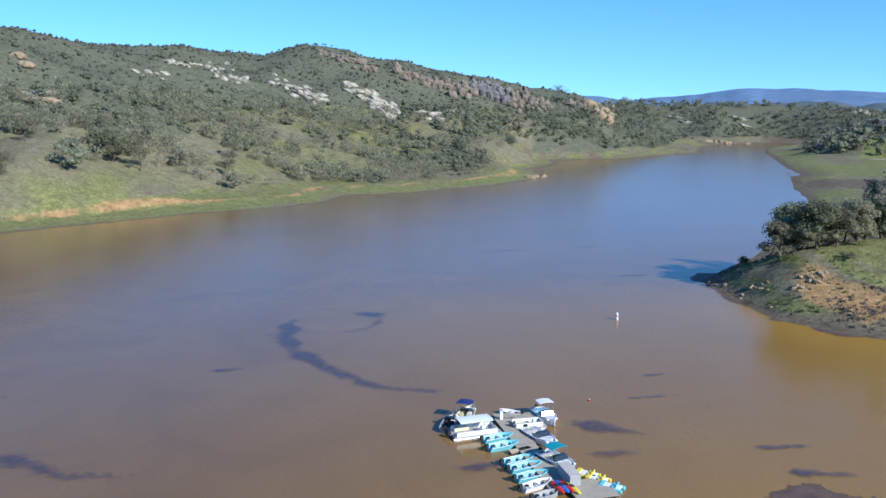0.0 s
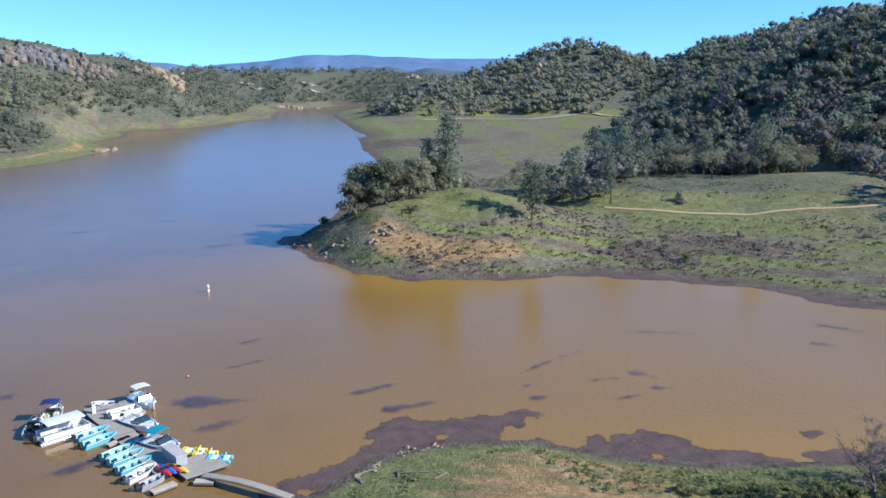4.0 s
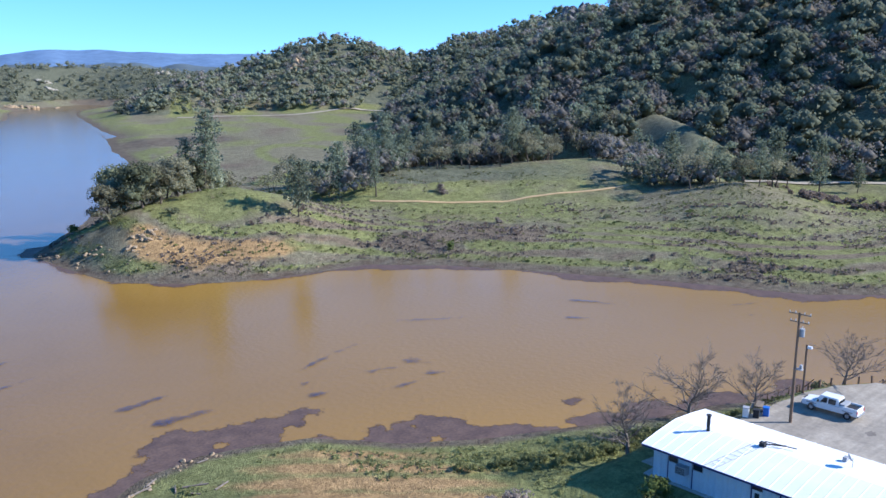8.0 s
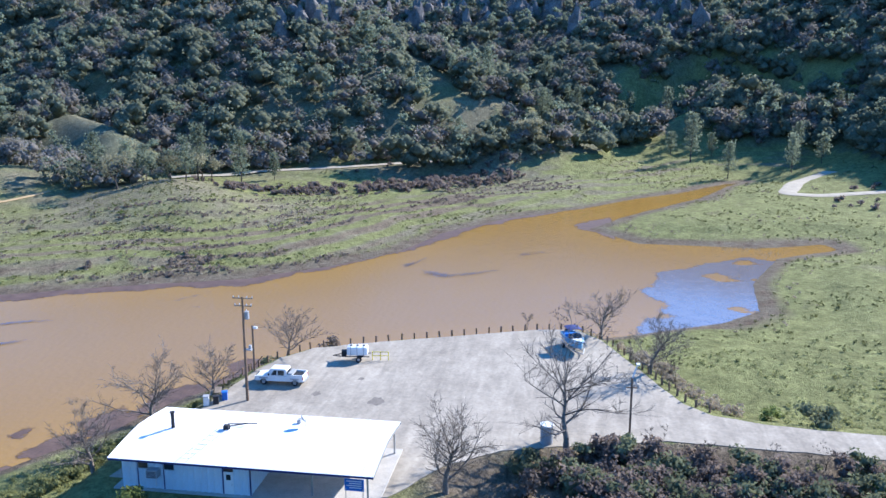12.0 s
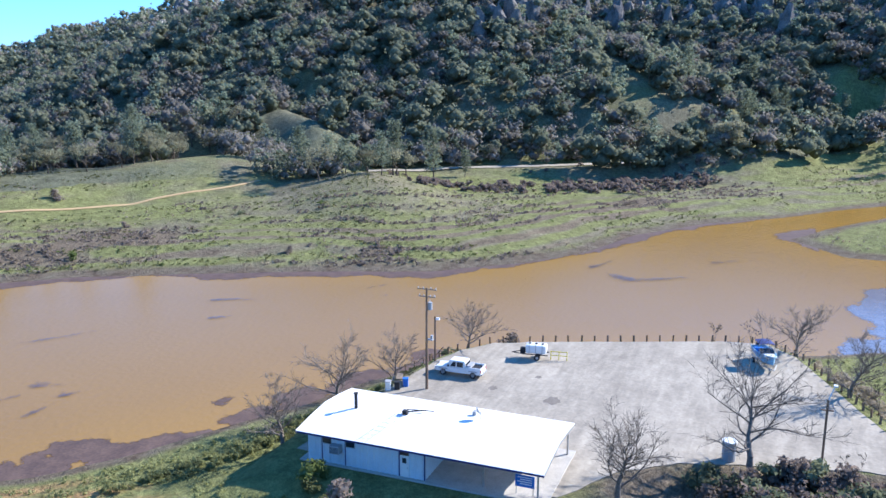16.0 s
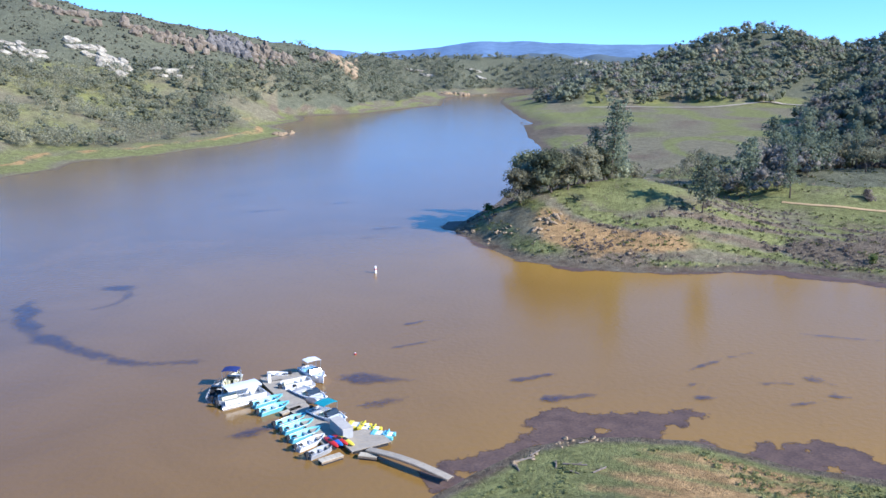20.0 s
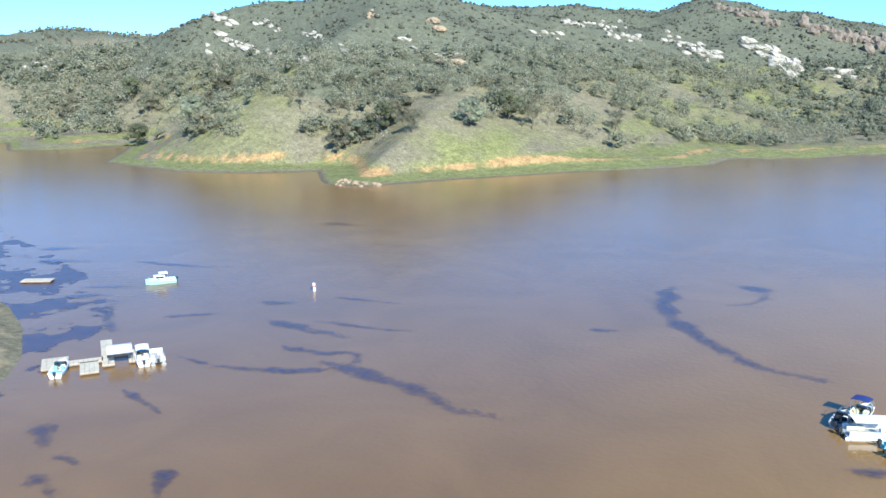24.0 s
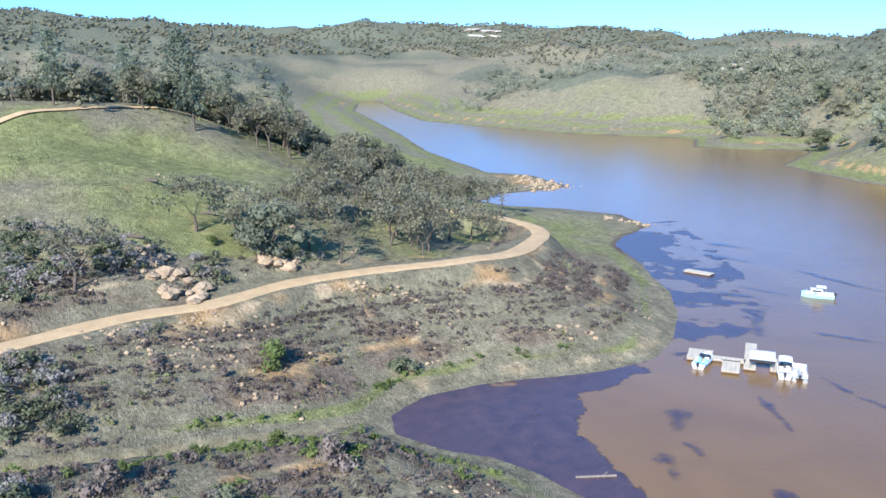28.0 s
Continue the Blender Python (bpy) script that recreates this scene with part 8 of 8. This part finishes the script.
for k in range(n):
    t0, t1 = k / n, (k + 1) / n
    q0, q1 = p0.lerp(p1, t0), p0.lerp(p1, t1 - 0.003)
    q0.z += 0.35 * math.sin(math.pi * t0)
    q1.z += 0.35 * math.sin(math.pi * t1)
    bm = bmesh.new()
    vs = [bm.verts.new(c + side * s * 0.44 + Vector((0, 0, dz))) for dz in (0, -0.08) for c, s in ((q0, -1), (q0, 1), (q1, 1), (q1, -1))]
    for f in ((0, 1, 2, 3), (7, 6, 5, 4), (0, 4, 5, 1), (1, 5, 6, 2), (2, 6, 7, 3), (3, 7, 4, 0)):
        bm.faces.new([vs[i] for i in f])
    part("plank", bm, DECK, e)
for s in (-1, 1):
    for k in range(n):
        bm = bmesh.new()
        a, b = p0.lerp(p1, k / n), p0.lerp(p1, (k + 1) / n)
        a.z += 0.35 * math.sin(math.pi * k / n) - 0.12
        b.z += 0.35 * math.sin(math.pi * (k + 1) / n) - 0.12
        rod(bm, a + side * s * 0.442, b + side * s * 0.442, 0.09, 6)
        part("stringer", bm, WOOD, e)

for x, y in ((7.55, 96.55), (8.05, 94.2), (9.5, 90.15), (10.05, 88.4), (10.55, 86.1)):
    skiff(x, y, 27)
skiff(10.8, 83.9, 33, WHITE, 3.9, 1.5, "white open skiff moored at the dock")
skiff(11.5, 81.5, 30, GREY, 3.3, 1.3, "small grey skiff moored at the dock")
pontoon_boat(4.9, 98.1, 19, 6.3, 2.4, WHITE, "white pontoon boat with a flat white canopy")
motorboat(3.9, 103.4, 70, 5.2, 2.2, NAVY, "cream motorboat with a navy blue canopy", CREAM, None, False, 2.6, 1.7)
motorboat(1.8, 100.6, 75, 4.2, 1.8, None, "dark-trimmed low motorboat behind the pontoon boat", GREY, DARK)
motorboat(12.6, 96.4, -62, 6.0, 2.4, None, "white runabout with an open cockpit")
motorboat(13.7, 89.6, -58, 5.6, 2.4, TEAL, "white motorboat with a teal canopy", WHITE, None, False, 2.3, 1.6)
motorboat(14.0, 103.4, -72, 5.4, 2.2, WHITE, "white motorboat with a hard white top", WHITE, BOAT_BLUE, False, 2.5, 1.5)
pontoon_boat(11.6, 100.4, 14, 4.2, 1.7, None, "low white railed raft boat", rail=WHITE)
skiff(9.6, 104.9, 160, WHITE, 2.8, 1.3, "small white dinghy tied to the dock")
e = thing("dock_box", "long grey storage locker on the dock", "locker", "", pose(14.3, 85.0, 0.45, 0, 0, ax))
boxes("body", [((0, 0, 0.55), (3.4, 1.2, 1.1))], GREY, e, bevel=0.04)
boxes("lid", [((0, 0, 1.14), (3.5, 1.3, 0.08))], CONCRETE, e, bevel=0.02)
e = thing("dock_post", "white power post on the dock", "post", "", pose(8.3, 102.2, 0.45))
boxes("body", [((0, 0, 0.6), (0.4, 0.4, 1.2))], WHITE, e, bevel=0.04)
boxes("cap", [((0, 0, 1.22), (0.46, 0.46, 0.08))], GREY, e)


def kayak(x, y, turn, mat, label, z=0.45):
    e = thing("kayak", label, "kayak", "kayaks on the dock", pose(x, y, z, 0, 0, turn))
    bm = bmesh.new()
    bmesh.ops.create_uvsphere(bm, u_segments=16, v_segments=10, radius=1)
    bmesh.ops.transform(bm, matrix=Matrix.Translation((0, 0, 0.2)) @ Matrix.Diagonal((1.55, 0.36, 0.2, 1)), verts=bm.verts[:])
    part("hull", bm, mat, e, smooth=True)
    bm = bmesh.new()
    bmesh.ops.create_uvsphere(bm, u_segments=12, v_segments=6, radius=1)
    bmesh.ops.transform(bm, matrix=Matrix.Translation((-0.1, 0, 0.36)) @ Matrix.Diagonal((0.5, 0.24, 0.06, 1)), verts=bm.verts[:])
    part("cockpit", bm, DARK, e, smooth=True)


kayak(12.75, 82.7, -70, RED, "red plastic kayak lying on the dock")
kayak(13.25, 82.9, -70, BLUE, "blue plastic kayak lying on the dock")
kayak(13.75, 83.0, -68, RED, "red plastic kayak lying on the dock")
kayak(14.3, 82.6, -66, YELLOW, "yellow plastic kayak lying on the dock")


def pedal_boat(x, y, turn, mat, label):
    e = thing("pedal_boat", label, "pedal boat", "pedal boats", pose(x, y, 0, 0, 0, turn))
    for s in (-1, 1):
        bm = bmesh.new()
        box(bm, (0, s * 0.55, 0.18), (2.5, 0.42, 0.42), 0, 0.12)
        part("float", bm, mat, e)
    boxes("tub", [((0, 0, 0.36), (1.9, 1.0, 0.2))], WHITE, e, bevel=0.05)
    for s in (-1, 1):
        boxes("seat", [((-0.3, s * 0.3, 0.52), (0.5, 0.45, 0.16)), ((-0.55, s * 0.3, 0.66), (0.12, 0.45, 0.26))], mat, e, bevel=0.05)
    boxes("bow", [((1.05, 0, 0.45), (0.5, 1.3, 0.2))], mat, e, bevel=0.06)


pedal_boat(16.6, 86.6, 150, YELLOW, "yellow pedal boat moored at the platform")
pedal_boat(17.5, 85.4, 150, YELLOW, "yellow pedal boat moored at the platform")
pedal_boat(18.6, 83.6, 150, AQUA, "aqua and white pedal boat moored at the platform")

# ---- the small dock of the left cove: r runs along it, f away from the hover point ----
cu, su = math.cos(radians(48)), math.sin(radians(48))


def cove(r, f):
    return (cu * r - su * f, su * r + cu * f)


for r, f, l, w in ((-6.6, 122.0, 3.4, 4.6), (-2.7, 121.3, 4.4, 1.7), (-2.3, 118.5, 2.4, 4.6), (0.1, 124.0, 1.6, 11.5), (3.2, 121.2, 1.0, 5.2), (1.8, 123.7, 2.0, 0.9)):
    x, y = cove(r, f)
    float_deck(x, y, l, w, 48, TAN_DECK, "dock_float", "sun-bleached tan floating dock section", 0.4, "cove dock sections")
x, y = cove(1.65, 120.6)
e = thing("boat_shelter", "small open boat shelter with a pale gabled roof", "shelter", "", pose(x, y, 0, 0, 0, 48))
for s in (-1, 1):
    bm = bmesh.new()
    vs = [bm.verts.new(p) for p in ((-1.65, s * 2.3, 1.75), (1.65, s * 2.3, 1.75), (1.65, 0, 2.35), (-1.65, 0, 2.35))]
    bm.faces.new(vs)
    bmesh.ops.solidify(bm, geom=bm.faces[:], thickness=0.06)
    part("roof_slope", bm, ROOF, e)
boxes("fascia", [((0, -2.28, 1.6), (3.3, 0.08, 0.35))], DARK, e, "dark front valance")
for sx in (-1, 1):
    for sy in (-1, 1):
        rods("post", [((sx * 1.5, sy * 2.1, 0.3), (sx * 1.5, sy * 2.1, 1.75), 0.05)], STEEL, e)
x, y = cove(4.55, 119.5)
motorboat(x, y, 138, 5.4, 2.0, WHITE, "white motorboat with a square white top", WHITE, None, False, 2.3, 2.4)
x, y = cove(6.4, 119.2)
pontoon_boat(x, y, 138, 4.8, 1.9, None, "white railed pontoon boat without a canopy")
x, y = cove(-5.9, 119.3)
motorboat(x, y, 125, 5.2, 2.0, None, "white runabout tied beside the cove dock", WHITE, BOAT_BLUE)
motorboat(-113.7, 116.6, 231, 5.4, 2.1, WHITE, "white cabin boat with a pale teal hull at its mooring", material("pale_teal_hull", (0.34, 0.60, 0.60), 0.4, vary=0.2, scale=2, fine=12, spec=0.5), WHITE, True, 2.2, 1.6)
float_deck(-135.7, 107.8, 5.6, 2.2, 28, TAN_DECK, "raft", "tan swimming raft on the water", 0.35, "rafts")


def buoy(x, y, mat, h, r, label):
    e = thing("buoy", label, "buoy", "buoys", pose(x, y, 0, 3, -2, 0))
    bm = bmesh.new()
    rod(bm, (0, 0, -0.3), (0, 0, h), r, 12)
    part("body", bm, mat, e)
    bm = bmesh.new()
    rod(bm, (0, 0, h * 0.55), (0, 0, h * 0.68), r * 1.06, 12)
    part("band", bm, RED, e)
    rods("cap", [((0, 0, h), (0, 0, h + 0.08), r * 0.7)], WHITE, e)


buoy(33.4, 154.5, WHITE, 1.3, 0.24, "white marker buoy floating upright")
buoy(-84.5, 123.8, WHITE, 1.4, 0.26, "white marker buoy floating upright")
buoy(20.8, 110.4, RED, 0.2, 0.14, "small red float on the water")


# ---- floating debris ----
def soften(mask, turns=4):
    """The mask grown by a ragged rim, and its cover from 0 to 1 at the corners of the cells."""
    c = np.pad(mask.astype(float), 10)
    for _ in range(turns):
        c = (c + np.roll(c, 1, 0) + np.roll(c, -1, 0) + np.roll(c, 1, 1) + np.roll(c, -1, 1)) / 5
    c = c[10:-10, 10:-10]
    e = np.pad(c, 1)
    corner = (e[:-1, :-1] + e[1:, :-1] + e[:-1, 1:] + e[1:, 1:]) / 4
    return c > 0.03, corner


def streak(points, width, seed):
    """A ragged streak of floating litter along a bent line, widest near its head."""
    p = np.array(points, float)
    cell = max(0.2, min(0.45, width / 7))
    lo, hi = p.min(0) - width - 1.5, p.max(0) + width + 1.5
    xs, ys = np.arange(lo[0], hi[0], cell), np.arange(lo[1], hi[1], cell)
    X, Y = np.meshgrid(xs, ys, indexing="ij")
    X, Y = X + 0.5 * rough(X, Y, 4, 3, seed) * width * 0.6, Y + 0.5 * rough(X, Y, 4, 3, seed + 3) * width * 0.6
    step = np.hypot(*np.diff(p, axis=0).T)
    run, total = np.concatenate([[0], np.cumsum(step)]), step.sum()
    best, along = np.full(X.shape, 1e9), np.zeros(X.shape)
    for (x0, y0), (x1, y1), s0, ln in zip(p[:-1], p[1:], run, step):
        t = np.clip(((X - x0) * (x1 - x0) + (Y - y0) * (y1 - y0)) / ln ** 2, 0, 1)
        q = np.hypot(X - x0 - t * (x1 - x0), Y - y0 - t * (y1 - y0))
        along, best = np.where(q < best, s0 + t * ln, along), np.minimum(best, q)
    u = along / total
    body = width / 2 * np.clip(np.minimum(u * 5 + 0.35, 1.25 - u), 0.1, 1) * (0.85 + 0.8 * rough(along, best * 3, max(2.0, width), 3, seed + 5))
    keep, cover = soften(best + 0.3 * width * rough(X, Y, 0.9, 3, seed + 7) < body, 5)
    if not keep.any():
        return
    i, j = np.nonzero(keep)
    idx = np.full((len(xs) + 1, len(ys) + 1), -1)
    for a, b in ((0, 0), (1, 0), (1, 1), (0, 1)):
        idx[i + a, j + b] = 0
    used = np.argwhere(idx >= 0)
    idx[used[:, 0], used[:, 1]] = np.arange(len(used))
    c = used * cell + lo
    me = grid_mesh("debris_mat", np.concatenate([c - p[0], np.full((len(c), 1), 0.012 + 0.003 * (seed % 60))], 1), np.stack([idx[i, j], idx[i + 1, j], idx[i + 1, j + 1], idx[i, j + 1]], 1))
    me.attributes.new("cover", "FLOAT", "POINT").data.foreach_set("value", cover[used[:, 0], used[:, 1]].astype(np.float32))
    me.materials.append(MAT_SLICK)
    o = tagged(new("debris_mat", me), "dark ragged streak of floating plant debris, mirrored sky toned into it", "debris", kind="stuff")
    o.matrix_basis = pose(p[0][0], p[0][1], 0)


OPEN_WATER = [([(-16.6, 158.7), (-12, 156.5), (-11, 151), (-13.3, 146), (-17, 144.6)], 3.2), ([(-26.5, 153), (-26.4, 140), (-22.7, 131.5), (-18.3, 125.7), (-13.5, 119.7), (-8.6, 115.7), (-1, 113.2)], 5.0),
              ([(-34, 121.6), (-28.6, 124)], 2.6), ([(15, 229), (25, 230)], 4.0), ([(36, 187), (43, 187)], 3.0), ([(42, 196), (49, 197)], 3.0), ([(38, 236), (46, 237)], 2.4), ([(10, 259), (18, 259)], 2.6), ([(-118, 179), (-110, 180)], 3.4), ([(-137, 164), (-126, 165.5)], 1.4)]
LEFT_WATER = [([(-81, 105), (-74.6, 104.7), (-64, 103)], 3.0), ([(-74.5, 108.3), (-66, 108.8), (-56, 110)], 2.0), ([(-71.8, 95.9), (-65.6, 96), (-61.3, 97.9), (-58.7, 95.3), (-60.5, 90.9)], 2.2), ([(-60.5, 91), (-65.4, 87.5), (-70.5, 86.3), (-76, 85.3)], 2.2),
              ([(-75, 85.4), (-83.5, 86.9)], 1.0), ([(-63, 92.4), (-51.6, 90.6), (-45.9, 88.8), (-40.2, 86.6), (-33, 85.5)], 4.0), ([(-131, 128), (-118, 129), (-105.5, 134.5)], 1.8), ([(-79, 121.6), (-66, 122.8)], 1.4), ([(-89, 113.5), (-83, 115.2)], 2.8),
              ([(-80, 74), (-68, 69.6)], 1.3), ([(-80.3, 62.8), (-75.5, 57.8)], 2.6), ([(-72.6, 57.2), (-69, 57)], 2.0), ([(-71, 53), (-66, 51)], 2.4), ([(-60.4, 60), (-58.3, 57.5), (-56, 54.5)], 1.7)]
COVE_WATER = [([(-99, 91), (-108, 97), (-113, 104)], 3.0), ([(-126, 108), (-116, 112)], 2.4), ([(-150, 119), (-140, 124)], 4.0), ([(-125, 101), (-116, 106)], 4.0), ([(-98, 100), (-90, 106)], 1.6), ([(-120, 129), (-112, 130)], 3.0), ([(-160, 128), (-150, 133)], 3.0)]
DOCK_WATER = [([(16.4, 101.8), (21, 100.4), (26, 98.2)], 3.2), ([(17.5, 92), (20.5, 92.6), (24, 93.4)], 3.4), ([(3, 88.5), (9, 90)], 2.6), ([(30, 121.2), (36.2, 122.5)], 0.9), ([(24.5, 111), (30, 112), (36.5, 113.8)], 0.8), ([(37.5, 94.6), (41, 94.9), (46, 94.8)], 1.4), ([(39, 88), (43, 87.2), (47.6, 88)], 1.8),
              ([(66.5, 84.8), (71.3, 83.1)], 1.5), ([(73.4, 84.6), (75.4, 81)], 2.4), ([(72.4, 78.6), (74.6, 77)], 1.8), ([(66.4, 77.4), (72, 77.2)], 1.1), ([(58.2, 87), (60.2, 86.4)], 1.3), ([(57, 82.9), (59.2, 82.2)], 1.5), ([(61, 91), (69, 94), (78, 95)], 0.9)]
INLET_WATER = [([(115, 87.6), (117.2, 84), (118, 80.6)], 1.2), ([(106.2, 81.6), (108.9, 78.5)], 1.3), ([(162, 33), (169.4, 30)], 2.4), ([(158.5, 28), (155.7, 22.4), (161.5, 15)], 4.2), ([(175, 10.4), (180.6, 4.4)], 3.0), ([(131, 67), (135, 64.6), (139, 63)], 0.9), ([(128.6, 62), (130.2, 59)], 1.6), ([(84, 100), (96, 92)], 0.9)]
for k, (line, wide) in enumerate(itertools.chain(OPEN_WATER, LEFT_WATER, COVE_WATER, DOCK_WATER, INLET_WATER)):
    streak(line, wide, 540 + k)


def shore_mat(name, box_, test, cell, seed, label, mat=MAT_DARK):
    """Debris packed against a bank: every cell of water that the test keeps."""
    xs, ys = np.arange(box_[0], box_[1], cell), np.arange(box_[2], box_[3], cell)
    X, Y = np.meshgrid(xs, ys, indexing="ij")
    d = land(X, Y)[1]
    keep, cover = soften((d < 1.0) & test(X, Y, d))
    i, j = np.nonzero(keep)
    idx = np.full((len(xs) + 1, len(ys) + 1), -1)
    for a, b in ((0, 0), (1, 0), (1, 1), (0, 1)):
        idx[i + a, j + b] = 0
    used = np.argwhere(idx >= 0)
    idx[used[:, 0], used[:, 1]] = np.arange(len(used))
    p = used * cell + np.array([box_[0], box_[2]]) + (np.random.default_rng(seed).random(used.shape) - 0.5) * cell * 0.6
    me = grid_mesh(name, np.concatenate([p, np.full((len(p), 1), 0.006 + 0.004 * seed)], 1), np.stack([idx[i, j], idx[i + 1, j], idx[i + 1, j + 1], idx[i, j + 1]], 1))
    me.attributes.new("cover", "FLOAT", "POINT").data.foreach_set("value", cover[used[:, 0], used[:, 1]].astype(np.float32))
    me.materials.append(mat)
    tagged(new(name, me), label, "debris", kind="stuff")


COVE_MAT = np.array([(-60, 36), (-64, 46), (-74, 47.2), (-80, 48), (-88, 54), (-92.5, 63), (-92, 73), (-97, 81), (-101, 87), (-106, 98), (-123, 110), (-139, 118), (-165, 131), (-187, 140), (-195, 120), (-150, 98), (-110, 80),
                     (-100, 66), (-101, 40), (-102, 24), (-80, 18), (-62, 30)], float)
shore_mat("shore_debris", (-186, -58, 20, 142), lambda x, y, d: inside(x + rough(x, y, 6, 3, 81) * 2.2, y + rough(x, y, 6, 3, 82) * 2.2, COVE_MAT) & (rough(x, y, 9, 4, 83) + 0.35 * rough(x, y, 1.2, 2, 84) > -0.6 + 0.55 * (y > 66)), 0.33, 1,
          "purple-brown mat of floating plant debris filling the cove")
shore_mat("shore_debris", (20, 106, 40, 92), lambda x, y, d: (d + 1.4 * rough(x, y, 1.6, 3, 85) > -(2.0 + 10.0 * rough(x, y, 10, 5, 84))) & (rough(x, y, 3, 4, 185) > -0.28), 0.3, 2, "dark mat of plant debris along the near bank", MAT_BANK)
shore_mat("shore_debris", (58, 235, -10, 200), lambda x, y, d: (d + 1.2 * rough(x, y, 1.8, 3, 85) > -(2.4 + 5.5 * rough(x, y, 18, 4, 86))) & (d < 0.8) & (x > 56) & (x + y * 0.9 > 155), 0.45, 3, "brown line of drifted debris along the far bank", MAT_BANK)
LAGOON = np.array([(122, -8), (135, -15), (150, -12), (164, -18), (174, -26), (181, -38), (176, -44), (160, -36), (140, -34), (127, -20)], float)
shore_mat("still_water", (112, 192, -52, 2), lambda x, y, d: inside(x + rough(x, y, 12, 4, 87) * 5, y + rough(x, y, 12, 4, 88) * 5, LAGOON) & (rough(x, y, 7, 4, 89) > -0.30), 0.45, 4, "still lagoon slick, pale mirrored sky put into its colour", SLICK)
e = thing("driftwood", "pale driftwood log floating in the cove", "log", "", pose(-69, 44, 0.05, 0, 0, 70))
rods("log", [((-2.2, 0, 0), (2.0, 0.2, 0.05), 0.14)], PALE_BARK, e)
rods("branch", [((0.3, 0, 0), (1.2, 0.7, 0.2), 0.06)], PALE_BARK, e)
for x, y, ln, tr in ((-150, 6, 5, 40), (-141, 14, 5, 60), (-131, 2, 6, 50)):
    e = thing("fallen_log", "dark fallen log lying on the grass", "log", "fallen logs", pose(x, y, ground(x, y) + 0.1, 0, 0, tr))
    rods("log", [((-ln / 2, 0, 0), (ln / 2, 0, 0), 0.2)], BARK, e)
    rods("branch", [((0, 0, 0), (ln * 0.3, 0.9, 0.5), 0.07)], BARK, e)
for x, y, ln, tr in ((32.5, 74.6, 1.6, 25), (31.0, 73.6, 2.2, 5), (33.4, 71.2, 1.4, 60), (35.0, 70.4, 2.4, -30), (29.6, 72.0, 1.2, 80), (36.6, 68.2, 1.8, 15), (38.4, 75.4, 1.1, -10), (34.2, 68.8, 1.0, 120)):
    e = thing("driftwood_stick", "pale driftwood stick lying on the near mound", "stick", "driftwood on the mound", pose(x, y, ground(x, y) + 0.08, 0, 0, tr))
    rods("stem", [((-ln / 2, 0, 0), (ln / 2, 0.12, 0.04), 0.09)], PALE_BARK, e, sides=6)
    rods("branch", [((0.1, 0, 0), (ln * 0.3, 0.4, 0.18), 0.04)], PALE_BARK, e, sides=5)
